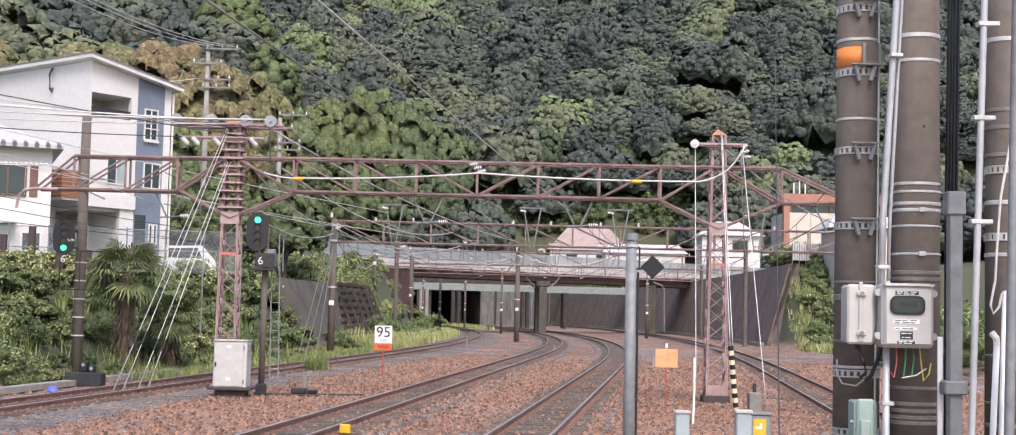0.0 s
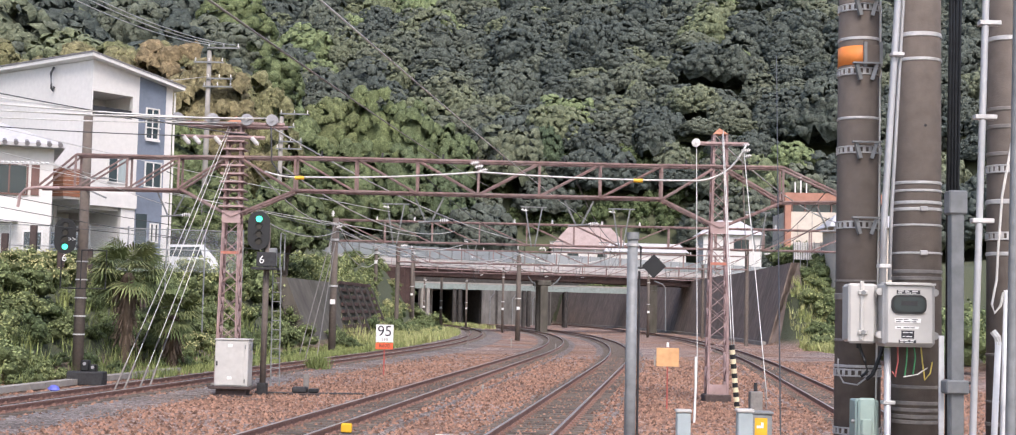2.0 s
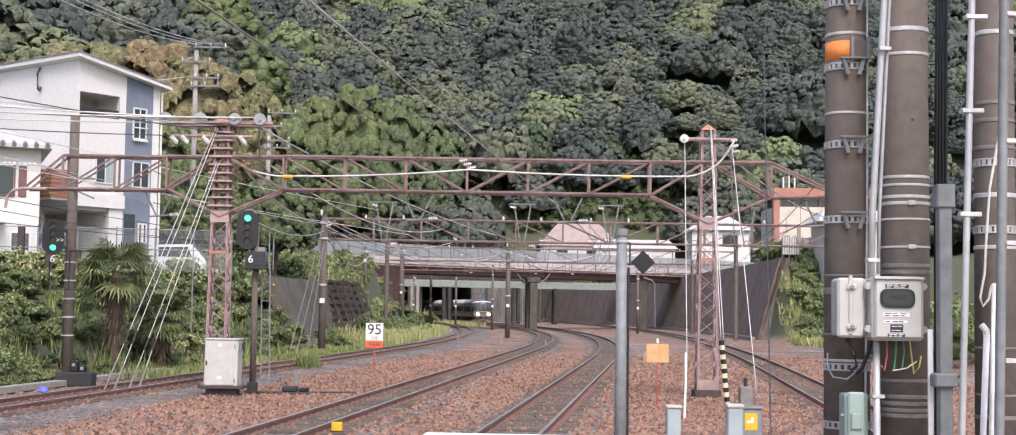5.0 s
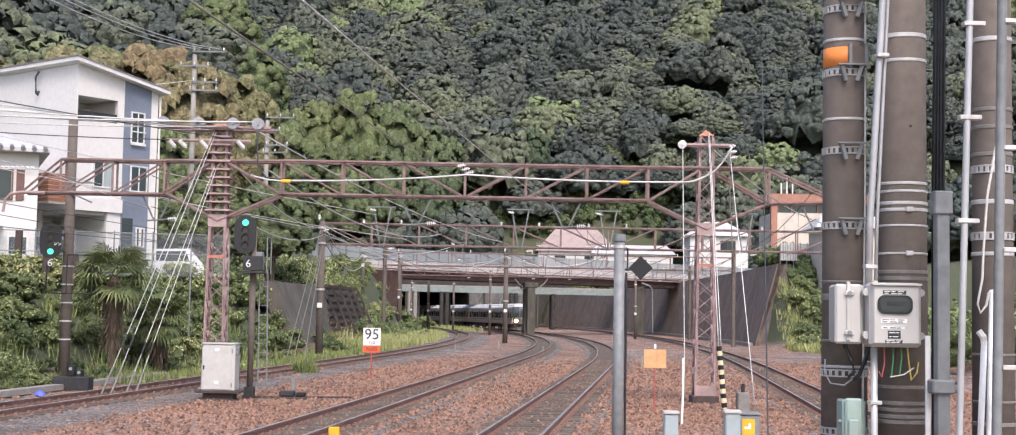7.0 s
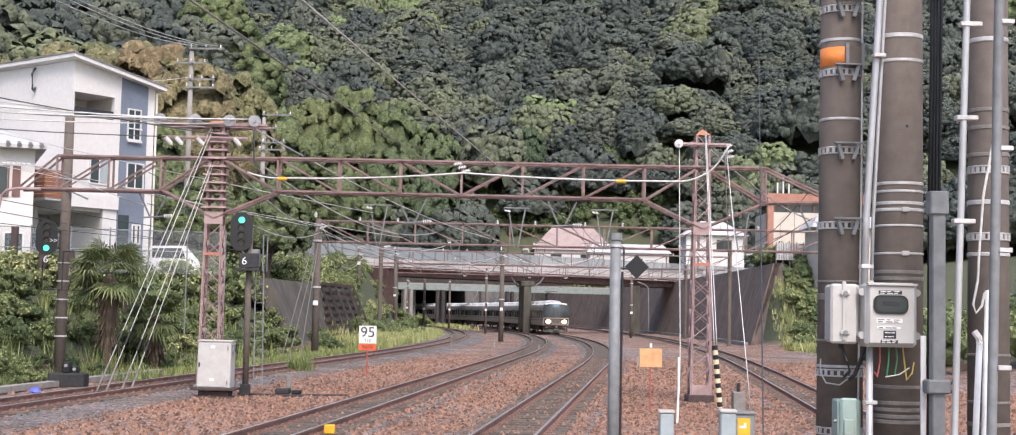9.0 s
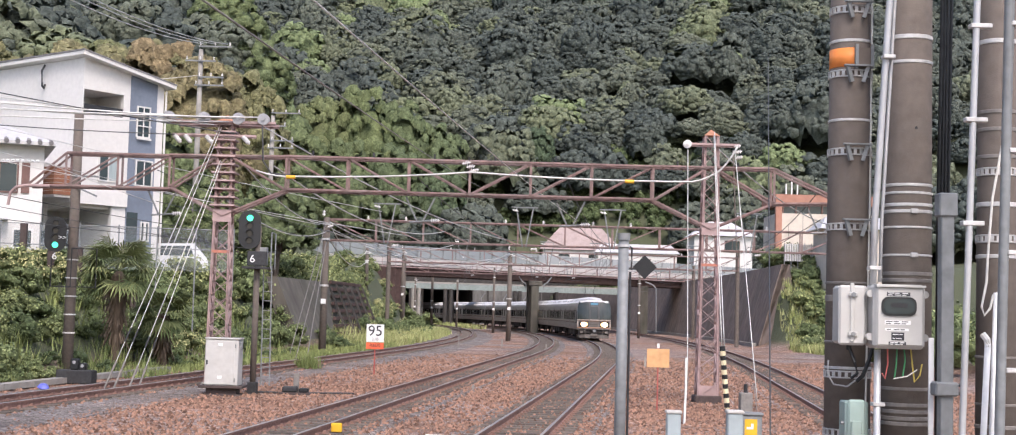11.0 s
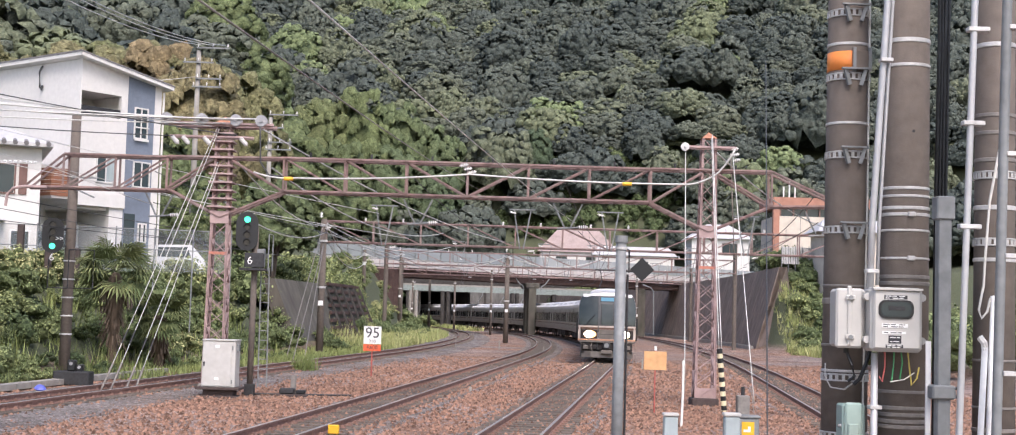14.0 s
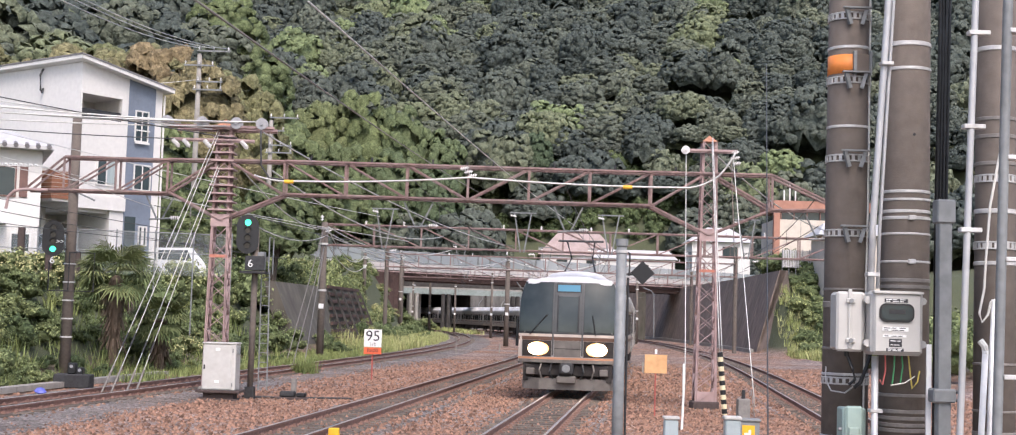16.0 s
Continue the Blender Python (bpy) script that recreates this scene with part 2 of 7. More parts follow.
track_things = [track(line, i) for i, line in enumerate(TRACKS)]


# ---- overhead line gantries ----
GANTRY_STEEL = material("weathered_red_oxide_paint", (0.25, 0.165, 0.15), 0.8, 0.0, 0.28, 5, 1.3, (0.32, 0.27, 0.25), 0.6)
CAP = material("rusty_orange_cap", (0.42, 0.2, 0.12), 0.8, 0, 0.25, 10, 3)
WHITE_WIRE = material("pale_aluminium_wire", (0.6, 0.59, 0.56), 0.5, 0.5, 0.1, 10, 2)
DARK_WIRE = material("dark_wire", (0.07, 0.07, 0.07), 0.6, 0.3, 0.1, 10, 2)
INSULATOR = material("glazed_porcelain", (0.72, 0.70, 0.68), 0.2, 0, 0.1, 6, 3)
GREY_PORCELAIN = material("grey_porcelain", (0.32, 0.32, 0.33), 0.25, 0, 0.15, 6, 3)
YELLOW = material("yellow_plastic", (0.75, 0.42, 0.02), 0.5, 0, 0.1, 8, 2)
ORANGE_RED = material("orange_red_paint", (0.5, 0.19, 0.13), 0.6, 0, 0.15, 12, 4)
FOOT = material("dark_concrete_foot", (0.07, 0.05, 0.045), 0.9, 0, 0.2, 8, 2)


def lattice_tower(at, high, wide, label, foot):
    base = thing("lattice_tower", at, label, "overhead line tower", "steel towers of the gantry")
    part("foot", Shape().rbox(-wide * 0.68, -wide * 0.68, -0.6, wide * 0.68, wide * 0.68, 0.0, 0.03), foot, base, "concrete foot")
    legs = []
    for sx in (-1, 1):
        for sy in (-1, 1):
            b, t = Vector((sx * wide * 0.5, sy * wide * 0.5, -0.05)), Vector((sx * wide * 0.32, sy * wide * 0.32, high))
            legs.append((b, t))
            part("leg", Shape().angle(b, t, 0.085, 0.016), PINK_STEEL, base)
    n = int(high / 0.40)
    for a, c in [(0, 1), (1, 3), (3, 2), (2, 0)]:
        for k in range(n):
            f0, f1 = k / n, (k + 1) / n
            p, q = (legs[a], legs[c]) if k % 2 else (legs[c], legs[a])
            part("lacing_bar", Shape().beam(p[0].lerp(p[1], f0), q[0].lerp(q[1], f1), 0.08, 0.014), PINK_STEEL, base)
            if k % 2:
                part("lacing_bar", Shape().beam(q[0].lerp(q[1], f0) * 0.985, p[0].lerp(p[1], f1) * 0.985, 0.075, 0.014), PINK_STEEL, base)
    part("gusset", Shape().box(-wide * 0.47, -wide * 0.47, 4.55, wide * 0.47, -wide * 0.45, 4.9), PINK_STEEL, base)
    part("base_plate", Shape().box(-wide * 0.53, -wide * 0.53, 0.0, wide * 0.53, -wide * 0.5, 0.28), PINK_STEEL, base)
    part("marker_band", Shape().box(-wide * 0.44, -wide * 0.47, 3.66, wide * 0.44, -wide * 0.452, 3.74), ORANGE_RED, base, "faded orange marker band")
    w = wide * 0.4
    part("cap", Shape().add([(-w, -w, high), (w, -w, high), (w, w, high), (-w, w, high), (0, 0, high + 0.2)], [(3, 2, 1, 0), (0, 1, 4), (1, 2, 4), (2, 3, 4), (3, 0, 4)]), CAP, base, "rusty pyramid cap")
    return base


def bar(name, p, q, w, parent, mat=None):
    return part(name, Shape().angle(p, q, w * 0.86, 0.016), mat or GANTRY_STEEL, parent)


def truss(base, x0, x1, y, z0, z1, deep, step, turn=None, bar_w=0.075, flip=False):
    """A box truss; the diagonals change their way past x = turn."""
    for yy in (y - deep / 2, y + deep / 2):
        for zz in (z0, z1):
            bar("chord", (x0, yy, zz), (x1, yy, zz), bar_w * 1.35, base)
        n = max(1, round((x1 - x0) / step))
        for i in range(n + 1):
            x = x0 + (x1 - x0) * i / n
            bar("post", (x, yy, z0), (x, yy, z1), bar_w, base)
            if i < n:
                xn = x0 + (x1 - x0) * (i + 1) / n
                down = (x < turn - 0.1) if turn is not None else not flip
                bar("diagonal", (x, yy, z1 if down else z0), (xn, yy, z0 if down else z1), bar_w * 0.8, base)
    n = max(1, round((x1 - x0) / step))
    for i in range(n + 1):
        x = x0 + (x1 - x0) * i / n
        for zz in (z0, z1):
            bar("cross_bar", (x, y - deep / 2, zz), (x, y + deep / 2, zz), bar_w * 0.8, base)


G1 = 40.0
left_tower = lattice_tower(pose(-8.0, G1, 0), 7.45, 0.56, "pink-brown painted steel lattice tower beside the grey cabinet", CONCRETE)
right_tower = lattice_tower(pose(5.95, G1, 0), 7.42, 0.56, "pink-brown painted steel lattice tower on a dark foot", FOOT)
gantry = thing("overhead_gantry", pose(0, 0, 0), "weathered red-brown steel truss gantry across the tracks", "gantry")
truss(gantry, -6.22, 4.28, G1, 5.52, 6.47, 0.5, 1.75, turn=-1.0)
truss(gantry, -12.5, -9.55, G1, 5.45, 6.40, 0.5, 1.48, flip=True)
for yy in (G1 - 0.25, G1 + 0.25):
    bar("chord", (-9.55, yy, 6.42), (-6.22, yy, 6.46), 0.1, gantry)
    bar("chord", (4.28, yy, 6.48), (7.75, yy, 6.5), 0.1, gantry)
    bar("post", (7.75, yy, 5.5), (7.75, yy, 6.5), 0.075, gantry)
    bar("chord", (-13.6, yy, 5.43), (-12.5, yy, 5.45), 0.1, gantry)
    for cx, a, b in ((-8.0, -9.55, -6.22), (5.95, 4.28, 7.75)):
        for end in (a, b):
            bar("knee_brace", (cx, yy, 4.72), (end, yy, 5.5), 0.1, gantry)
            bar("knee_brace", (cx + (0.22 if end > cx else -0.22), yy, 6.4), (end, yy, 5.5), 0.085, gantry)
    bar("end_stay", (-13.6, yy, 5.43), (-12.5, yy, 6.4), 0.075, gantry)
    bar("end_stay", (7.75, yy, 6.5), (9.5, yy, 5.72), 0.085, gantry)
    bar("chord", (7.75, yy, 5.5), (9.5, yy, 5.55), 0.09, gantry)
part("bent_pipe", Shape().path([(-12.9, 39.6, 5.42), (-13.6, 39.6, 5.42), (-13.85, 39.6, 5.36), (-14.0, 39.6, 5.2), (-14.05, 39.6, 4.85)], 0.045, 8), PINK_STEEL, gantry, "bent pipe at the end of the beam")
for x in np.arange(-5.5, 8, 1.75):
    part("stud", Shape().tube((x, G1, 6.5), (x, G1, 6.68), 0.03, 6), DARK_STEEL, gantry)
# brackets stacked on the left tower
for k in range(11):
    z = 5.0 + k * 0.235
    w = 0.36 - 0.006 * k
    part("bracket_plate", Shape().box(-w, -w, z, w, w, z + 0.045), PINK_STEEL, left_tower, at=pose(0, 0, 0))


def insulator(base, o, axis, r, n=4, gap=0.07, mat=None):
    a = Vector(axis).normalized()
    s = Shape()
    for k in range(n):
        s.disc(Vector(o) + a * gap * k, a, r, gap * 0.45, 12, r * 0.8)
    s.tube(Vector(o) - a * gap, Vector(o) + a * gap * n, r * 0.3, 8)
    return part("insulator", s, mat or INSULATOR, base, smooth=False)


for zz, x0, x1 in ((7.38, -1.75, 1.45),):
    part("cross_arm", Shape().angle((x0, -0.3, zz), (x1, -0.3, zz), 0.12, 0.02), PINK_STEEL, left_tower)
    part("cross_arm", Shape().angle((x0 + 0.3, 0.3, zz), (x1, 0.3, zz), 0.12, 0.02), PINK_STEEL, left_tower)
    for x in (-1.6, -0.6, 0.38, 1.1):
        insulator(left_tower, (x, -0.42, zz + 0.12), (0, 1, 0), 0.17, 4, 0.07, GREY_PORCELAIN)
part("cross_arm", Shape().angle((-1.5, -0.3, 7.0), (0.9, -0.3, 7.0), 0.1, 0.02), PINK_STEEL, left_tower)
for x in (-1.4, -1.1, -0.5, 0.55):
    insulator(left_tower, (x, -0.35, 6.96), (0.5, -0.3, -0.5), 0.07, 5, 0.06)
part("cross_arm", Shape().angle((-0.78, -0.3, 7.13), (0.78, -0.3, 7.13), 0.11, 0.02), PINK_STEEL, right_tower)
insulator(right_tower, (-0.72, -0.38, 7.14), (0, 1, 0), 0.12, 3, 0.07)
for k in range(3):
    insulator(right_tower, (0.66 + 0.03 * k, -0.35, 7.1 - 0.16 * k), (1, 0, 0.2), 0.06, 3, 0.05)


def wire(points, r, mat, label="overhead wire", sag=0.0, name="overhead_wire", n=14):
    """A hanging wire through its points."""
    out = []
    for a, b in zip(points, points[1:]):
        a, b = Vector(a), Vector(b)
        for k in range(n):
            f = k / n
            out.append(a.lerp(b, f) - Vector((0, 0, 4 * sag * f * (1 - f))))
    out.append(Vector(points[-1]))
    ob = part(name, Shape().path(out, r, 5), mat, None, smooth=True)
    return tagged(ob, label, "wire", "overhead wires")


# feeder cable along the beam with yellow sleeves
feeder = wire([(-7.0, 39.3, 6.0), (-5.9, 39.3, 5.86), (-0.9, 39.3, 6.12), (5.3, 39.3, 6.02), (6.1, 39.3, 6.35), (6.6, 39.3, 7.05)], 0.028, WHITE_WIRE, "pale insulated feeder cable slung below the beam", 0.06, "feeder_cable", 8)
for x, z in ((-6.02, 5.84), (3.55, 5.98)):
    part("sleeve", Shape().tube((x - 0.12, 39.3, z), (x + 0.14, 39.3, z), 0.055, 10), YELLOW, feeder, "yellow sleeve on the cable")
wire([(-6.9, 39.5, 7.3), (-6.85, 39.5, 6.3), (-6.6, 39.5, 5.95), (-5.9, 39.4, 5.88)], 0.025, DARK_WIRE, "dark jumper cable beside the tower", 0.0, n=4)
mid_hanger = thing("hanging_insulator", pose(-1.0, 39.7, 6.25), "small porcelain insulator set on the truss beam", "insulator")
for k in range(3):
    insulator(mid_hanger, (-0.15 + 0.12 * k, 0, 0.15 - 0.1 * k), (1, 0, 0.2), 0.06, 4, 0.05)
part("bracket", Shape().angle((0, 0.05, -0.25), (0, 0.05, 0.35), 0.05), DARK_STEEL, mid_hanger)

# ---- near poles beside the platform ----
BAND = material("dull_steel_band", (0.58, 0.57, 0.55), 0.5, 0.3, 0.15, 20, 6)
GREY_BAND = material("painted_band", (0.23, 0.21, 0.19), 0.6, 0.2, 0.15, 20, 6)
REFLECT = material("orange_marker_sheet", (0.85, 0.27, 0.06), 0.5, 0, 0.08, 14, 4)
PALE_PLASTIC = material("pale_grey_enamel", (0.50, 0.49, 0.46), 0.45, 0, 0.05, 10, 3, (0.36, 0.34, 0.31), 0.35)
CONDUIT = material("grey_conduit", (0.47, 0.47, 0.47), 0.4, 0.25, 0.07, 10, 2)
GREEN_BOX = material("pale_green_enamel", (0.30, 0.40, 0.36), 0.5, 0, 0.08, 10, 3, (0.25, 0.27, 0.22), 0.4)
PAPER = material("white_label", (0.78, 0.78, 0.76), 0.6, 0, 0.04, 20, 8)
INK = material("dark_print", (0.03, 0.03, 0.035), 0.6, 0, 0.1, 20, 8)
RED_WIRE, GREEN_WIRE, YELLOW_WIRE, WHITE_CORD = (material(n, c, 0.5, 0, 0.1, 20, 5) for n, c in (("red_wire", (0.5, 0.12, 0.1)), ("green_wire", (0.06, 0.3, 0.12)), ("yellow_wire", (0.7, 0.55, 0.12)), ("white_cord", (0.7, 0.68, 0.62))))


def concrete_pole(x, y, r0, r1, top, bands, label):
    """bands: (height, breadth, material)."""
    base = thing("concrete_pole", pose(x, y, 0), label, "concrete pole", "concrete poles beside the platform")
    low = -0.3
    rr = lambda z: r0 + (r1 - r0) * (z - low) / (top - low)
    part("shaft", Shape().lathe((0, 0, 0), [(r0, low), (r1, top)], 48), POLE_CONCRETE, base, smooth=True)
    for z, h, m in bands:
        s = Shape().lathe((0, 0, 0), [(rr(z) + 0.001, z - h / 2), (rr(z) + 0.006, z - h / 2 + 0.004), (rr(z) + 0.006, z + h / 2 - 0.004), (rr(z) + 0.001, z + h / 2)], 40)
        part("band", s, m, base, smooth=False)
    return base, rr


pole_a, ra = concrete_pole(2.74, 11.0, 0.187, 0.156, 6.0, [(4.41, 0.025, BAND), (3.78, 0.022, BAND), (2.5, 0.02, GREY_BAND), (2.38, 0.05, GREY_BAND), (2.04, 0.02, GREY_BAND), (1.84, 0.022, BAND)], "brown-grey round concrete pole with steel bands and an orange marker")


def slotted_band(base, rr, z, bracket=True, inside=True):
    s = Shape()
    n = 44
    for k in range(n):
        a = 2 * math.pi * k / n
        if k % 2 == 0:
            s.box(-0.5 * 0.024, -rr(z) - 0.008, z - 0.018, 0.5 * 0.024, -rr(z) + 0.002, z + 0.018, pose(0, 0, 0, 0, 0, math.degrees(a)))
    s.lathe((0, 0, 0), [(rr(z) + 0.004, z + 0.018), (rr(z) + 0.009, z + 0.021), (rr(z) + 0.009, z + 0.028), (rr(z) + 0.002, z + 0.03)], 36)
    s.lathe((0, 0, 0), [(rr(z) + 0.004, z - 0.03), (rr(z) + 0.009, z - 0.028), (rr(z) + 0.009, z - 0.021), (rr(z) + 0.002, z - 0.018)], 36)
    part("slotted_band", s, BAND, base, "galvanised slotted band")
    if bracket:
        b = Shape().box(-0.1, -rr(z) - 0.06, z + 0.045, 0.12, -rr(z) - 0.02, z + 0.058)
        for x, d in ((-0.07, 0.035), (0.09, -0.035)):
            b.beam((x, -rr(z) - 0.03, z + 0.045), (x + d, -rr(z) - 0.02, z - 0.075), 0.028, 0.03)
        part("step_bracket", b, GALV, base, "galvanised angle bracket")


for z in (4.66, 4.15, 3.53, 2.94):
    slotted_band(pole_a, ra, z)
for z in (1.79, 1.34):
    slotted_band(pole_a, ra, z, False)
marker = Shape().lathe((0, 0, 0), [(ra(4.2) + 0.003, 4.2), (ra(4.35) + 0.003, 4.35)], 40)
part("marker_sheet", marker, REFLECT, pole_a, "orange reflective marker sheet", smooth=True)
part("marker_frame", Shape().box(0.0, -ra(4.3) - 0.03, 4.19, 0.125, -ra(4.3) - 0.004, 4.345), POLE_CONCRETE, pole_a)
for x0, x1 in ((-0.012, 0.012), (0.11, 0.132)):
    part("frame_bar", Shape().box(x0, -ra(4.3) - 0.04, 4.18, x1, -ra(4.3) - 0.005, 4.37), GALV, pole_a)
part("cable", Shape().path([(0.135, -0.1, 5.6), (0.135, -0.12, 4.6), (0.13, -0.13, 3.2), (0.11, -0.15, 1.9), (0.09, -0.15, 0.2)], 0.008, 6), WHITE_CORD, pole_a)

pole_b, rb = concrete_pole(3.085, 10.6, 0.192, 0.168, 6.0, [(4.37, 0.035, BAND), (4.18, 0.026, BAND), (3.24, 0.024, BAND), (3.18, 0.02, BAND), (3.09, 0.026, BAND), (3.04, 0.026, BAND), (2.92, 0.018, BAND), (2.71, 0.018, BAND), (2.57, 0.03, GREY_BAND), (2.52, 0.03, GREY_BAND), (1.71, 0.026, GREY_BAND), (1.59, 0.03, GREY_BAND), (1.54, 0.03, GREY_BAND), (1.49, 0.03, GREY_BAND), (1.45, 0.03, GREY_BAND)], "brown-grey round concrete pole strapped with steel bands and boxes")
part("hole", Shape().disc((0.01, -rb(3.67) + 0.001, 3.67), (0, 1, 0), 0.011, 0.01, 10), BLACK, pole_b, "dark drilled hole")
for z in (2.71, 3.04):
    part("buckle", Shape().rbox(-0.03, -rb(z) - 0.022, z - 0.018, 0.025, -rb(z), z + 0.018, 0.005), BAND, pole_b)
conduit_b = thing("conduit", pose(0, 0, 0), "grey steel conduit clamped along the concrete pole", "conduit", "conduits on the poles")
part("pipe", Shape().path([(2.92, 10.33, 5.6), (2.86, 10.33, 4.6), (2.765, 10.33, 2.95), (2.755, 10.33, 2.45)], 0.026, 12), CONDUIT, conduit_b, smooth=True)
part("thin_pipe", Shape().path([(2.965, 10.35, 5.6), (2.91, 10.37, 4.6), (2.83, 10.38, 2.95), (2.82, 10.38, 2.5)], 0.014, 8), CONDUIT, conduit_b, smooth=True)
part("lower_pipe", Shape().path([(2.785, 10.3, 2.0), (2.79, 10.3, 0.3)], 0.026, 12), CONDUIT, conduit_b, smooth=True)
for x, z in ((2.845, 4.18), (2.755, 2.6), (2.788, 1.6)):
    part("clip", Shape().rbox(x - 0.04, 10.27, z - 0.014, x + 0.05, 10.36, z + 0.014, 0.004), BAND, conduit_b)
cable_bundle = thing("cable_bundle", pose(3.385, 10.75, 0), "bundle of black cables running up behind the pole", "cable")
for k in range(4):
    part("cable", Shape().path([(0.005 + 0.03 * k, 0.02 * (k % 2), 5.6), (0.0 + 0.024 * k, 0, 4.4), (-0.015 + 0.026 * k, 0.01, 3.2), (-0.02 + 0.02 * k, 0.02, 0.2)], 0.014, 7), BLACK, cable_bundle)

# meter box
meter = thing("meter_box", pose(2.91, 10.3, 2.245), "pale grey electricity meter box with a dark window", "meter box")
part("housing", Shape().rbox(-0.19, -0.13, -0.235, 0.19, 0.12, 0.235, 0.025), PALE_PLASTIC, meter, smooth=False)
part("lid", Shape().rbox(-0.172, -0.15, -0.215, 0.172, -0.128, 0.218, 0.012), PALE_PLASTIC, meter)
part("rain_hood", Shape().box(-0.18, -0.17, 0.215, 0.18, -0.1, 0.23), PALE_PLASTIC, meter)
for x in (-0.2, 0.2):
    for z in (0.165, -0.15):
        part("lug", Shape().disc((x, -0.06, z), (0, 1, 0), 0.028, 0.05, 12), PALE_PLASTIC, meter)


def rounded(w, h, r, n=6):
    out = []
    for cx, cz, a0 in ((w - r, h - r, 0), (-w + r, h - r, 90), (-w + r, -h + r, 180), (w - r, -h + r, 270)):
        out += [(cx + r * math.cos(radians(a0 + 90 * k / n)), cz + r * math.sin(radians(a0 + 90 * k / n))) for k in range(n + 1)]
    return out[::-1]


part("window_rim", Shape().prism(rounded(0.127, 0.068, 0.05), -0.162, -0.148), BLACK, meter, at=pose(-0.012, 0, 0.075))
part("window", Shape().prism(rounded(0.112, 0.053, 0.042), -0.166, -0.161), GLASS, meter, "dark glass meter window", at=pose(-0.012, 0, 0.075))
dial = part("dial", Shape().box(-0.06, -0.168, -0.012, 0.06, -0.1655, 0.018), DARK_STEEL, meter, at=pose(-0.012, 0, 0.08))
for name, x0, x1, z0, z1, m in (("label", -0.115, 0.075, -0.058, -0.028, PAPER), ("label", -0.11, 0.06, -0.102, -0.085, PAPER), ("name_plate", -0.065, 0.028, -0.172, -0.114, INK), ("name_plate", -0.085, 0.042, -0.205, -0.182, INK), ("name_plate", -0.1, 0.07, 0.15, 0.178, INK)):
    plate = part(name, Shape().box(x0, -0.1535, z0, x1, -0.1505, z1), m, meter)
    ink = INK if m is PAPER else PAPER
    rows = 2 if z1 - z0 > 0.02 else 1
    for k in range(rows):
        zz = z0 + (z1 - z0) * (k + 0.5) / rows
        for j in range(3):
            a = x0 + 0.01 + (x1 - x0 - 0.02) * j / 3
            part("print_bar", Shape().box(a, -0.1548, zz - 0.003, a + (x1 - x0) * (0.25 if (j + k) % 2 else 0.18), -0.1536, zz + 0.003), ink, plate)
# switch box beside it
switch = thing("junction_box", pose(2.605, 10.4, 2.25), "pale grey junction box with two catches on the pole", "junction box")
part("housing", Shape().rbox(-0.1, -0.08, -0.215, 0.12, 0.14, 0.215, 0.02), PALE_PLASTIC, switch)
part("lid", Shape().rbox(-0.112, -0.12, -0.222, 0.09, -0.078, 0.218, 0.016), PALE_PLASTIC, switch)
part("spine", Shape().rbox(-0.03, -0.132, -0.2, 0.0, -0.118, 0.235, 0.006), PALE_PLASTIC, switch)
for z in (0.15, -0.14):
    c = part("catch", Shape().rbox(-0.045, -0.145, z - 0.018, 0.025, -0.13, z + 0.018, 0.006), PALE_PLASTIC, switch)
    part("screw", Shape().disc((-0.01, -0.148, z), (0, 1, 0), 0.017, 0.012, 10), GALV, c)
part("dark_back", Shape().box(0.12, -0.06, -0.2, 0.16, 0.1, 0.19), BLACK, switch)
part("gland", Shape().tube((0.0, 0.02, -0.26), (0.0, 0.02, -0.2), 0.02, 10), BLACK, switch)
loops = thing("loose_wires", pose(0, 0, 0), "loose looped wires hanging below the meter box", "cable")
for m, r, pts in ((BLACK, 0.012, [(2.61, 10.42, 2.0), (2.64, 10.38, 1.9), (2.66, 10.38, 1.82), (2.62, 10.4, 1.78)]), (PALE_PLASTIC, 0.006, [(2.53, 10.75, 1.9), (2.52, 10.72, 1.8), (2.56, 10.7, 1.72), (2.64, 10.6, 1.71), (2.72, 10.4, 1.82), (2.76, 10.36, 1.95)]), (BLACK, 0.016, [(2.77, 10.36, 2.02), (2.74, 10.36, 1.92), (2.7, 10.38, 1.8), (2.66, 10.4, 1.76)]),
                  (RED_WIRE, 0.006, [(2.86, 10.3, 2.02), (2.86, 10.29, 1.9), (2.84, 10.29, 1.79), (2.82, 10.3, 1.83)]), (GREEN_WIRE, 0.006, [(2.93, 10.3, 2.02), (2.92, 10.28, 1.9), (2.91, 10.29, 1.8)]), (GREEN_WIRE, 0.006, [(2.98, 10.3, 2.02), (2.985, 10.28, 1.93), (2.97, 10.29, 1.81)]), (YELLOW_WIRE, 0.006, [(3.03, 10.3, 2.02), (3.04, 10.29, 1.9), (3.06, 10.3, 1.77), (3.1, 10.3, 1.82), (3.12, 10.32, 1.9)]), (WHITE_CORD, 0.005, [(2.9, 10.29, 1.79), (3.0, 10.28, 1.81), (3.08, 10.3, 1.86)])):
    part("wire", Shape().path(pts, r, 6), m, loops)
green = thing("green_box", pose(2.665, 10.5, 1.4), "pale green steel junction box on the pole", "junction box")
part("housing", Shape().rbox(-0.085, -0.09, -0.3, 0.09, 0.1, 0.21, 0.012), GREEN_BOX, green)
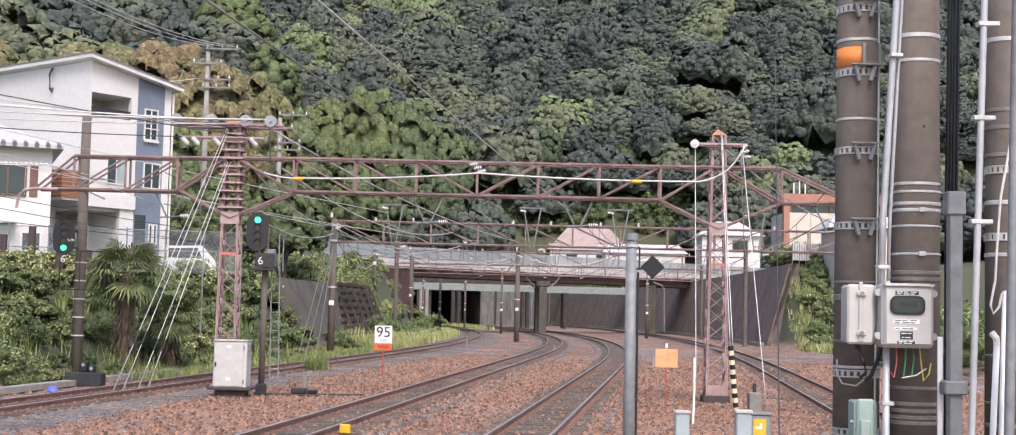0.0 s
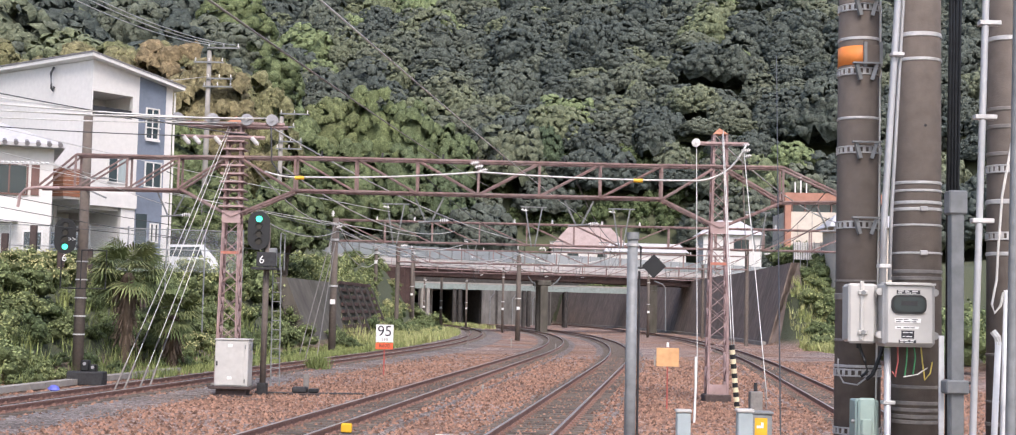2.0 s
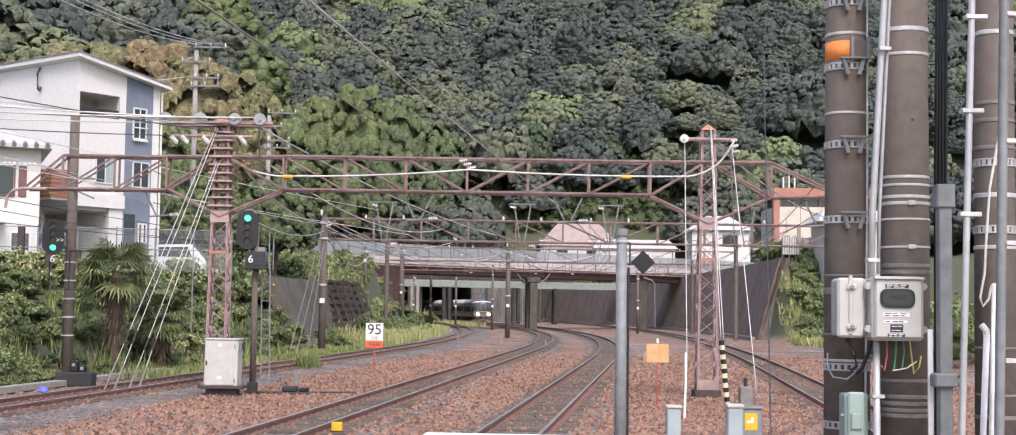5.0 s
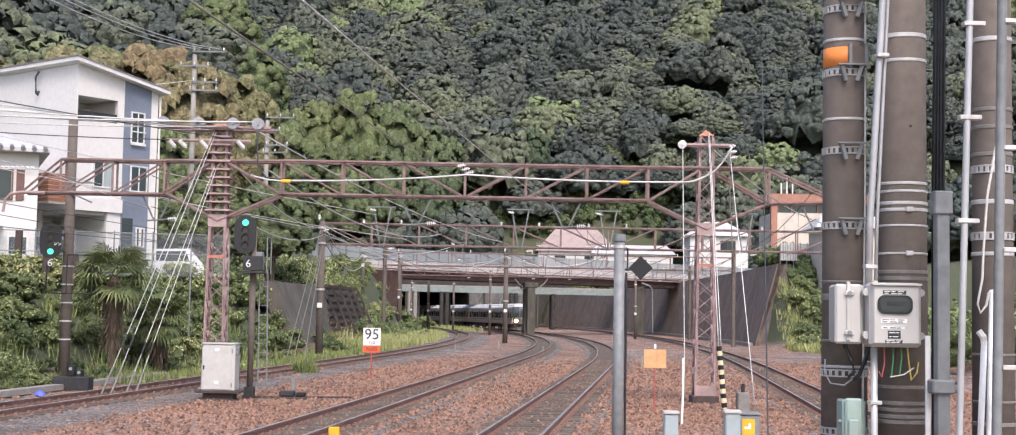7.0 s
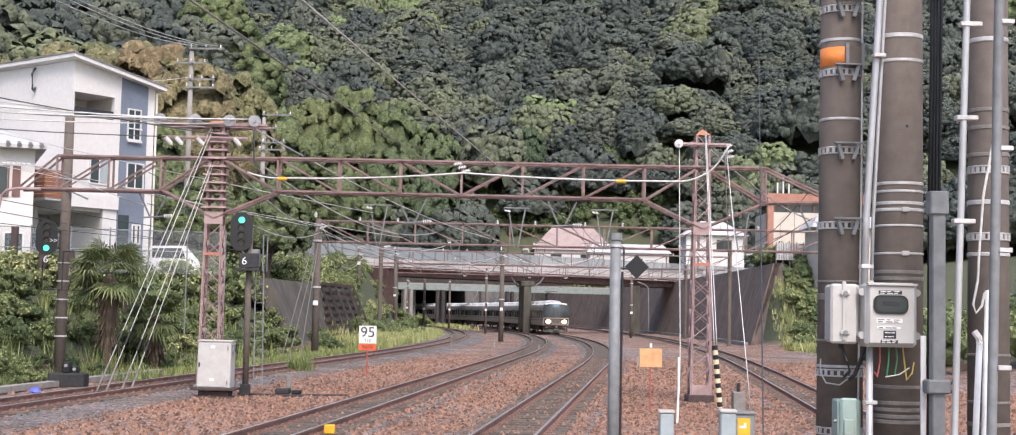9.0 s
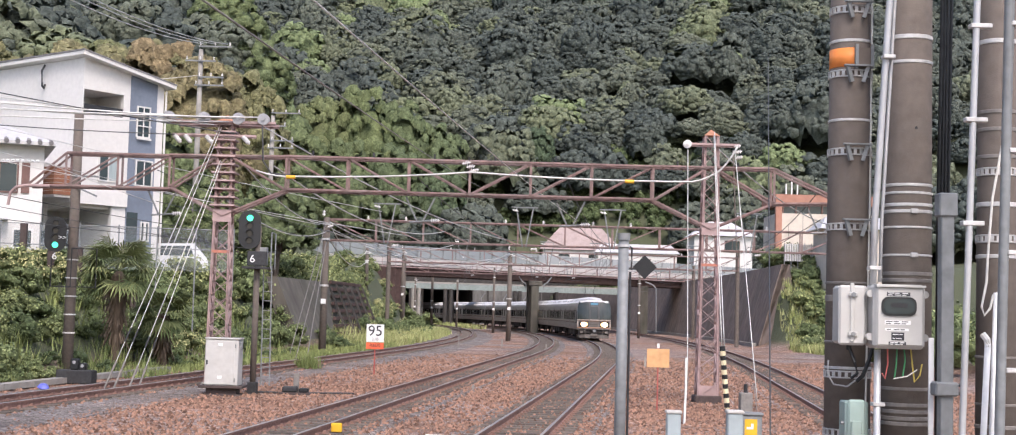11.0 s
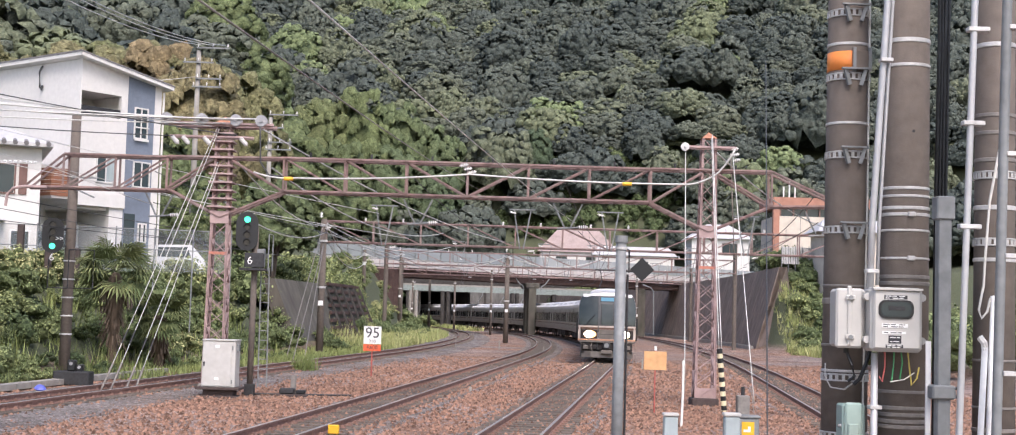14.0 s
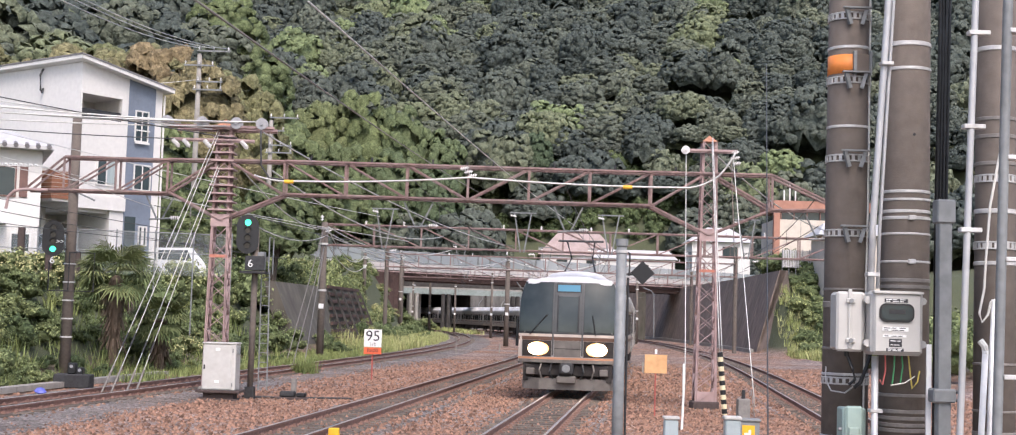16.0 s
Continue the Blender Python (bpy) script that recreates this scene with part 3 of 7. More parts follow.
part("lid", Shape().rbox(-0.07, -0.12, -0.3, 0.06, -0.088, 0.225, 0.015), GREEN_BOX, green)
part("catch", Shape().rbox(-0.05, -0.14, -0.05, 0.03, -0.118, 0.07, 0.008), GREEN_BOX, green)
part("hinge_bolt", Shape().tube((-0.11, -0.06, 0.05), (-0.08, -0.06, 0.05), 0.014, 8), GALV, green)

# square steel post with a clamp
post = thing("steel_post", pose(3.19, 10.0, 0), "grey square steel post clamped beside the concrete pole", "post")
part("post", Shape().rbox(-0.047, -0.047, -0.3, 0.047, 0.047, 3.13, 0.008), GALV, post)
part("cap", Shape().rbox(-0.066, -0.066, 2.97, 0.066, 0.066, 3.14, 0.01), GALV, post)
part("clamp", Shape().rbox(-0.09, -0.08, 1.69, 0.075, 0.06, 1.79, 0.012), GALV, post)
for z in (1.71, 1.77):
    part("bolt", Shape().tube((0.07, -0.03, z), (0.1, -0.03, z), 0.014, 6), DARK_STEEL, post)
part("white_strip", Shape().box(-0.1, 0.05, 0.3, -0.065, 0.07, 2.1), PAPER, post)

pole_c, rc = concrete_pole(3.63, 10.2, 0.155, 0.135, 6.0, [(4.28, 0.035, BAND), (3.76, 0.03, GREY_BAND), (3.63, 0.03, GREY_BAND), (3.43, 0.03, GREY_BAND), (3.08, 0.035, BAND), (2.7, 0.03, BAND), (1.97, 0.02, GREY_BAND), (1.63, 0.02, GREY_BAND), (1.47, 0.03, GREY_BAND)], "brown-grey round concrete pole carrying pipes and conduits")
for z in (3.32, 2.83):
    slotted_band(pole_c, rc, z, False)
conduit_c = thing("conduit", pose(0, 0, 0), "thick pale grey conduit running up the concrete pole", "conduit", "conduits on the poles")
part("pipe", Shape().path([(3.31, 9.6, 5.6), (3.27, 9.6, 4.43), (3.18, 9.6, 1.42), (3.15, 9.6, 0.2)], 0.024, 12), CONDUIT, conduit_c, smooth=True)
for z, x in ((4.28, 3.27), (3.62, 3.24), (2.9, 3.22)):
    part("clip", Shape().rbox(x - 0.05, 9.57, z - 0.016, x + 0.1, 9.64, z + 0.016, 0.004), BAND, conduit_c)
pipe_r = thing("conduit", pose(0, 0, 0), "wide pale grey pipe beside the concrete pole", "conduit", "conduits on the poles")
part("pipe", Shape().path([(3.5, 9.5, 5.6), (3.46, 9.5, 4.42), (3.4, 9.5, 1.43), (3.37, 9.5, 0.2)], 0.034, 14), GALV, pipe_r, smooth=True)
for z in (4.28, 3.4, 2.7, 1.9):
    part("clip", Shape().rbox(3.41 + 0.013 * z, 9.46, z - 0.016, 3.5 + 0.013 * z, 9.55, z + 0.016, 0.004), BAND, pipe_r)
white_pipes = thing("conduit", pose(0, 0, 0), "pair of short white conduits with a looped cord", "conduit", "conduits on the poles")
part("pipe", Shape().path([(3.49, 9.8, 2.43), (3.46, 9.8, 1.41), (3.45, 9.8, 0.2)], 0.026, 12), PAPER, white_pipes, smooth=True)
part("pipe", Shape().path([(3.39, 9.7, 2.07), (3.36, 9.7, 1.41), (3.35, 9.7, 0.2)], 0.022, 12), PAPER, white_pipes, smooth=True)
part("elbow", Shape().path([(3.39, 9.7, 2.05), (3.385, 9.7, 2.1), (3.36, 9.72, 2.14)], 0.024, 8), WHITE_CORD, white_pipes)
part("cord", Shape().path([(3.6, 9.85, 5.6), (3.585, 9.85, 4.3), (3.56, 9.85, 3.6), (3.47, 9.85, 3.1), (3.43, 9.82, 2.7), (3.42, 9.82, 2.5), (3.38, 9.8, 2.33), (3.4, 9.8, 2.27), (3.44, 9.8, 2.32), (3.46, 9.8, 2.41), (3.49, 9.8, 2.43)], 0.009, 6), WHITE_CORD, white_pipes)


# ---- foliage ----
def unit(v):
    return v / np.maximum(np.linalg.norm(v, axis=-1, keepdims=True), 1e-6)


def sphere_points(n, rng):
    return unit(rng.normal(size=(n, 3)))


GOLD = (1 + 5 ** 0.5) / 2
ICO_V = unit(np.array([(-1, GOLD, 0), (1, GOLD, 0), (-1, -GOLD, 0), (1, -GOLD, 0), (0, -1, GOLD), (0, 1, GOLD), (0, -1, -GOLD), (0, 1, -GOLD), (GOLD, 0, -1), (GOLD, 0, 1), (-GOLD, 0, -1), (-GOLD, 0, 1)], float))
ICO_F = np.array([(0, 11, 5), (0, 5, 1), (0, 1, 7), (0, 7, 10), (0, 10, 11), (1, 5, 9), (5, 11, 4), (11, 10, 2), (10, 7, 6), (7, 1, 8), (3, 9, 4), (3, 4, 2), (3, 2, 6), (3, 6, 8), (3, 8, 9), (4, 9, 5), (2, 4, 11), (6, 2, 10), (8, 6, 7), (9, 8, 1)])


def split(v, f):
    """Each triangle of a ball into four."""
    a, b, c = v[f[:, 0]], v[f[:, 1]], v[f[:, 2]]
    ab, bc, ca = unit(a + b), unit(b + c), unit(c + a)
    t = np.concatenate([np.stack(k, 1) for k in ((a, ab, ca), (ab, b, bc), (ca, bc, c), (ab, bc, ca))])
    return t.reshape(-1, 3), np.arange(len(t) * 3).reshape(-1, 3)


BALL_V, BALL_F = split(ICO_V, ICO_F)
CUSHION_V, _back = np.unique(BALL_V.round(5), axis=0, return_inverse=True)      # the same ball with shared corners
CUSHION_F = _back.reshape(-1)[BALL_F]


def leaf_quads(centres, normals, size, rng, slim=0.75):
    """A small four-cornered leaf spray at each centre, facing along its normal."""
    n = len(centres)
    turn = unit(rng.normal(size=(n, 3)))
    a = unit(np.cross(normals, turn))
    b = np.cross(normals, a)
    s = size * rng.uniform(0.6, 1.35, (n, 1))
    a, b = a * s, b * s * slim
    k = normals * s * 0.25
    return np.stack([centres - a - k, centres - b * 0.9, centres + a - k, centres + b * 0.9], 1)


def crown(seed, lumps=15, leaves=26, size=0.1, flat=0.8, spread=0.34, dome=0.15, core=0.8, reach=0.72, even=0.18, heart=0.55, cores=True, heart_leaves=1.4):
    """A crown about one unit in radius: lumps round a middle, each with leaves on a dark heart. Returns quads and triangles."""
    rng = np.random.default_rng(seed)
    quads, tris = [], []
    d = sphere_points(lumps * 3, rng)
    d = d[d[:, 2] > -0.25][:lumps]
    mids = d * np.array([reach, reach, reach * flat]) * rng.uniform(1 - even * 1.4, 1 + even * 0.7, (len(d), 1))
    mids = np.vstack([mids, [[0, 0, dome]]])
    for i, m in enumerate(mids):
        r = spread * rng.uniform(0.75, 1.3) if i < len(d) else heart
        u = sphere_points(int(leaves * (1 if i < len(d) else heart_leaves)), rng)
        out = unit(m) if i < len(d) else np.array([0, 0, 1.0])
        u = u[(u @ out > -0.35) & (u[:, 2] > -0.4)]
        shape = np.array([1, 1, 0.82])
        c = m + u * r * shape * rng.uniform(0.88, 1.12, (len(u), 1))
        nrm = unit(u + rng.normal(size=u.shape) * 0.24 + np.array([0, 0, 0.15]))
        quads.append(leaf_quads(c, nrm, size, rng))
        if cores or i == len(d):
            ball, faces = (ICO_V, ICO_F) if cores else (BALL_V, BALL_F)
            tris.append((m + ball * r * core * shape)[faces])
    return np.vstack(quads), np.vstack(tris)


def cloud_crown(seed, lumps=90, small=0.12, large=0.23, flat=0.85, sprays=0, spray_size=0.03, low=-0.12, rough=0.2, ball=None):
    """A billowing crown about one unit in radius: rough leaf cushions over an uneven dome, with loose sprays on them. Returns quads and triangles."""
    rng = np.random.default_rng(seed)
    d = sphere_points(lumps * 4, rng)
    d = d[d[:, 2] > low - 0.1]
    kept = []
    for v in d:
        if all(v @ w < 1 - 0.5 * (small * 0.95) ** 2 for w in kept):
            kept.append(v)
        if len(kept) == lumps:
            break
    d = np.array(kept)
    swell = np.array([0.84 + 0.3 * noise.noise((v[0] * 1.7 + seed, v[1] * 1.7, v[2] * 1.7)) for v in d])[:, None]
    radii = rng.uniform(small, large, len(d))
    mids = d * swell * np.array([1, 1, flat])
    quads, tris, rounds = [np.zeros((0, 4, 3))], [], []
    inner = (CUSHION_V * (1 + 0.5 * rough * rng.normal(size=(len(CUSHION_V), 1))) * np.array([0.72, 0.72, 0.72 * flat]))[CUSHION_F]
    tris.append(inner[inner.mean(1)[:, 2] > low])
    rounds.append(unit(tris[-1]))
    ball_v, ball_f = ball or (CUSHION_V, CUSHION_F)
    for i, m in enumerate(mids):
        push = 1 + rough * rng.normal(size=(len(ball_v), 1)).clip(-1.6, 1.6)
        t = (m + ball_v * push * radii[i] * np.array([1, 1, 0.8]))[ball_f]
        c = t.mean(1)
        out = unit(c - m)
        keep = (out @ unit(d[i] + np.array([0, 0, 0.5])) > -0.05) & (c[:, 2] > low)
        for j in np.nonzero(np.linalg.norm(mids - m, axis=1) < large * 1.6)[0]:
            if j != i:
                keep &= np.linalg.norm((c - mids[j]) / radii[j], axis=1) > 0.8
        tris.append(t[keep])
        rounds.append(unit(t[keep] - m + 0.35 * radii[i] * d[i]))      # rounded cushions
        if sprays:
            u = sphere_points(sprays, rng)
            u = u[u @ unit(d[i] + np.array([0, 0, 0.5])) > -0.2]
            o = m + u * radii[i] * rng.uniform(0.95, 1.25, (len(u), 1)) * np.array([1, 1, 0.8])
            quads.append(leaf_quads(o, unit(u + rng.normal(size=u.shape) * 0.45 + np.array([0, 0, 0.3])), spray_size, rng))
    return np.vstack(quads), np.vstack(tris), np.vstack(rounds)


def foliage_mesh(name, placed, leaf, heart):
    """One mesh from (quads, tris, shade) triples in place; shade is one number for each plant."""
    q = np.vstack([p[0] for p in placed]) if placed else np.zeros((0, 4, 3))
    t = np.vstack([p[1] for p in placed])
    shade = np.concatenate([np.full(len(p[0]), p[2]) for p in placed] + [np.full(len(p[1]), p[2]) for p in placed])
    nq, nt = len(q), len(t)
    mesh = bpy.data.meshes.new(name)
    mesh.vertices.add(nq * 4 + nt * 3)
    mesh.vertices.foreach_set("co", np.concatenate([q.reshape(-1), t.reshape(-1)]).astype(np.float32))
    mesh.loops.add(nq * 4 + nt * 3)
    mesh.loops.foreach_set("vertex_index", np.arange(nq * 4 + nt * 3, dtype=np.int32))
    mesh.polygons.add(nq + nt)
    mesh.polygons.foreach_set("loop_start", np.concatenate([np.arange(nq) * 4, nq * 4 + np.arange(nt) * 3]).astype(np.int32))
    mesh.polygons.foreach_set("material_index", np.concatenate([np.zeros(nq), np.ones(nt)]).astype(np.int32))
    kept = mesh.attributes.new("plant", "FLOAT", "FACE")
    kept.data.foreach_set("value", shade.astype(np.float32))
    mesh.materials.append(leaf)
    mesh.materials.append(heart)
    mesh.update()
    if all(len(p) > 3 for p in placed):
        face_normals = np.zeros((nq + nt) * 3, np.float32)
        mesh.polygons.foreach_get("normal", face_normals)
        leaves = np.repeat(face_normals.reshape(-1, 3)[:nq], 4, 0)
        mesh.normals_split_custom_set(np.vstack([leaves, np.vstack([p[3] for p in placed]).reshape(-1, 3)]))
    return mesh


def set_in(template, x, y, z, r, high, turn, shade, lean=0.0):
    c, s = math.cos(turn), math.sin(turn)
    m = np.array([[c * r, -s * r, 0], [s * r, c * r, 0], [0, 0, high]]).T
    o = np.array([x, y, z])
    placed = (template[0] @ m + o, template[1] @ m + o, shade)
    if len(template) > 2:
        back = np.array([[c / r, -s / r, 0], [s / r, c / r, 0], [0, 0, 1 / high]]).T
        placed += (unit(template[2] @ back),)
    return placed


def leaf_material(name, stops, spread=0.35, fine=0.0, relief=0.3):
    """Foliage whose plants take their colour from a ramp, and each leaf spray its own brightness."""
    m = bpy.data.materials.new(name)
    m.use_nodes = True
    nodes, link = m.node_tree.nodes, m.node_tree.links.new
    s = nodes["Principled BSDF"]
    a = nodes.new("ShaderNodeAttribute")
    a.attribute_name = "plant"
    ramp = nodes.new("ShaderNodeValToRGB")
    while len(ramp.color_ramp.elements) < len(stops):
        ramp.color_ramp.elements.new(0.5)
    for e, (at, c) in zip(ramp.color_ramp.elements, stops):
        e.position, e.color = at, (*c, 1)
    link(a.outputs["Fac"], ramp.inputs[0])
    g = nodes.new("ShaderNodeNewGeometry")
    v = nodes.new("ShaderNodeMapRange")
    v.inputs["To Min"].default_value, v.inputs["To Max"].default_value = 1 - spread, 1 + spread
    link(g.outputs["Random Per Island"], v.inputs["Value"])
    h = nodes.new("ShaderNodeHueSaturation")
    link(v.outputs[0], h.inputs["Value"])
    link(ramp.outputs[0], h.inputs["Color"])
    tone = h.outputs[0]
    if fine:      # tufts of leaves on the cushions
        c, n, k, b = (nodes.new(kind) for kind in ("ShaderNodeTexCoord", "ShaderNodeTexNoise", "ShaderNodeMapRange", "ShaderNodeBump"))
        n.inputs["Scale"].default_value, n.inputs["Detail"].default_value, n.inputs["Roughness"].default_value = fine, 4.0, 0.7
        link(c.outputs["Object"], n.inputs["Vector"])
        for i, val in (("From Min", 0.3), ("From Max", 0.7), ("To Min", 0.5), ("To Max", 1.5)):
            k.inputs[i].default_value = val
        link(n.outputs["Fac"], k.inputs["Value"])
        x, g = nodes.new("ShaderNodeMix"), nodes.new("ShaderNodeCombineColor")
        x.data_type, x.blend_type = "RGBA", "MULTIPLY"
        x.inputs[0].default_value = 1.0
        for i in range(3):
            link(k.outputs[0], g.inputs[i])
        link(tone, x.inputs[6])
        link(g.outputs[0], x.inputs[7])
        tone = x.outputs[2]
        b.inputs["Strength"].default_value, b.inputs["Distance"].default_value = 0.9, relief
        link(n.outputs["Fac"], b.inputs["Height"])
        link(b.outputs[0], s.inputs["Normal"])
    link(tone, s.inputs["Base Color"])
    s.inputs["Roughness"].default_value = 0.75
    s.inputs["Specular IOR Level"].default_value = 0.12
    return m


# Forest leaves are lighter and bluer: distance haze put into the colour.
FOREST_LEAF = leaf_material("hazed_forest_leaves", [(0.0, (0.076, 0.091, 0.08)), (0.35, (0.097, 0.112, 0.093)), (0.65, (0.131, 0.146, 0.104)), (0.88, (0.165, 0.187, 0.11)), (1.0, (0.185, 0.23, 0.115))], 0.18, 1.3, 0.7)
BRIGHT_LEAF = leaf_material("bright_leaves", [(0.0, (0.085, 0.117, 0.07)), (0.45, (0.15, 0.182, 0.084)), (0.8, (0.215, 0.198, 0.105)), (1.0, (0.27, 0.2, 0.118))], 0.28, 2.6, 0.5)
BARK = material("bark", (0.11, 0.085, 0.065), 0.9, 0, 0.3, 6, 1, None, 0.4, 0.5, 25)

# the wooded hillside
FAR_CROWNS = [cloud_crown(100 + i, 165, 0.085, 0.175, (0.75, 0.9, 1.05)[i % 3], low=-0.22, rough=0.16, ball=(ICO_V, ICO_F)) for i in range(10)]


def forest():
    rng = np.random.default_rng(5)
    placed = []
    y = 150.0
    while y < 620:
        step = (8.9 if y < 372 else 10.4) + 2.4 * max(0, y - 300) / 300
        half = 0.385 * y + 9
        x = -half + rng.uniform(0, step)
        while x < half:
            px, py = x + rng.uniform(-3, 3), y + rng.uniform(-3.5, 3.5)
            z = height(px, py)
            grove = (py < 350 and -62 < px < -9 and py > 325) or (py < 337 and -4 < px < 46)
            if not grove and z > 7.5 and (py > 296 or px < TRACKS[0](py) - 30) and (py > PORTAL + 5 or px < TRACKS[0](py) - 8 or px > TRACKS[3](py) + 14):
                r = 5.2 + 5.2 * rng.uniform() ** 1.3
                h = r * rng.uniform(0.75, 1.3)
                shade = min(1.0, max(0.0, 0.42 + 0.35 * noise.noise((px * 0.018, py * 0.018, 1.0)) + rng.normal() * 0.3 - 0.08 * (px > 0)))
                placed.append(set_in(FAR_CROWNS[rng.integers(10)], px, py, z + h * 0.45 + rng.uniform(-0.5, 4.0), r, h, rng.uniform(0, 6.28), shade))
            x += step
        y += step * 0.9
    return placed


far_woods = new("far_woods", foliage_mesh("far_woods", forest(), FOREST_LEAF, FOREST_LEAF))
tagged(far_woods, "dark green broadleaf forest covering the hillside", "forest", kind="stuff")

# single trees at the foot of the hill
NEAR_CROWNS = [cloud_crown(300 + i, 120, 0.09, 0.20, 1.0, 36, 0.019, -0.45, 0.18) for i in range(4)]


def tree(x, y, r, tall, shade, label, seed):
    """tall: the crown's top over the ground."""
    z = height(x, y)
    rng = np.random.default_rng(seed)
    base = thing("tree", pose(x, y, z), label, "tree", "trees at the foot of the hill")
    trunk = Shape()
    fork = tall * 0.4
    trunk.tube((0, 0, -0.5), (0.1 * r, 0, fork), 0.05 * r + 0.1, 8, 0.035 * r + 0.06)
    for k in range(5):
        a = k * 1.26 + rng.uniform(0, 1)
        trunk.tube((0.1 * r, 0, fork * rng.uniform(0.75, 1.0)), (r * 0.6 * math.cos(a), r * 0.6 * math.sin(a), tall * rng.uniform(0.62, 0.82)), 0.03 * r + 0.03, 6, 0.02)
    part("trunk", trunk, BARK, base)
    high = tall * 0.42
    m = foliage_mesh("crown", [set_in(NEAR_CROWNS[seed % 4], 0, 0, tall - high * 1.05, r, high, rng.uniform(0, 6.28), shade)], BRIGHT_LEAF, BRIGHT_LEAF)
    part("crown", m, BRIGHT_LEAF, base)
    return base


# (x, y, crown radius, height, shade): fresh green
for i, (x, y, r, tall, shade) in enumerate([
        (-53.5, 335, 9, 52.7 - height(-53.5, 335), 0.35), (-43.4, 336, 9.5, 55 - height(-43.4, 336), 0.5), (-34, 335, 9.5, 56.3 - height(-34, 335), 0.45), (-24.7, 335, 9, 53 - height(-24.7, 335), 0.3), (-16.2, 335, 7.5, 47 - height(-16.2, 335), 0.25),
        (-47, 324, 8, 41 - height(-47, 324), 0.2), (-36.5, 324, 8, 42 - height(-36.5, 324), 0.3), (-26, 324, 8, 41 - height(-26, 324), 0.2), (-16, 325, 7, 37 - height(-16, 325), 0.1), (-61, 300, 9, 22, 0.4), (-52, 290, 8, 20, 0.35), (8.6, 350, 4.5, 16, 0.0),
        (-24, 200, 5.5, 13, 0.35), (-29, 185, 6, 15, 0.4), (-34, 210, 7, 19, 0.45), (-14, 86, 2.6, 7, 0.3), (-15.8, 78, 2.2, 6, 0.45), (-18.5, 101, 2.6, 6, 0.4), (-25, 150, 4.5, 9, 0.35), (-23, 120, 3.2, 6, 0.3), (-27, 135, 4.2, 8, 0.35)]):
    tree(x, y, r, tall, shade, "broad spreading tree with fresh green leaves on the slope", 500 + i)
# yellowing trees behind the house
for i, (x, y, r, tall, shade) in enumerate([
        (-44, 118, 5.5, 24.5 - height(-44, 118), 0.72), (-36, 116, 5.5, 24.6 - height(-36, 116), 0.8), (-29, 118, 5.5, 24.7 - height(-29, 118), 0.95), (-24.5, 112, 4.6, 22.4 - height(-24.5, 112), 0.85), (-50, 128, 6, 26.3 - height(-50, 128), 0.62), (-33, 128, 6, 27.1 - height(-33, 128), 0.75), (-40, 132, 6, 27.8 - height(-40, 132), 0.6), (-27, 128, 5, 24.9 - height(-27, 128), 0.66), (-22, 116, 4, 21.6 - height(-22, 116), 0.7),
        (-25, 98, 3.6, 12, 0.5), (-23, 94, 3.2, 11, 0.45), (-20.5, 88, 2.6, 8, 0.4)]):
    tree(x, y, r, tall, shade, "tall tree with yellowing autumn leaves behind the houses", 700 + i)


# ---- undergrowth on the bank ----
BUSH_LEAF = leaf_material("bank_leaves", [(0.0, (0.105, 0.14, 0.068)), (0.4, (0.185, 0.228, 0.105)), (0.75, (0.295, 0.325, 0.14)), (1.0, (0.41, 0.39, 0.19))], 0.36)
# Core colour: the shade between the leaves is put in as darker green.
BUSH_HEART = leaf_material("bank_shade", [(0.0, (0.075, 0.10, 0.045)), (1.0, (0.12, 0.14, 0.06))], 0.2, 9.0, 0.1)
GRASS = leaf_material("grass_blades", [(0.0, (0.16, 0.20, 0.075)), (0.6, (0.30, 0.34, 0.13)), (1.0, (0.42, 0.42, 0.2))], 0.35)
BUSHES = [crown(900 + i, 12, 52, 0.052, 0.85, 0.38, 0.1, 0.68) for i in range(5)]
COARSE = [crown(950 + i, 9, 30, 0.066, 0.8, 0.38, 0.1, 0.75) for i in range(5)]


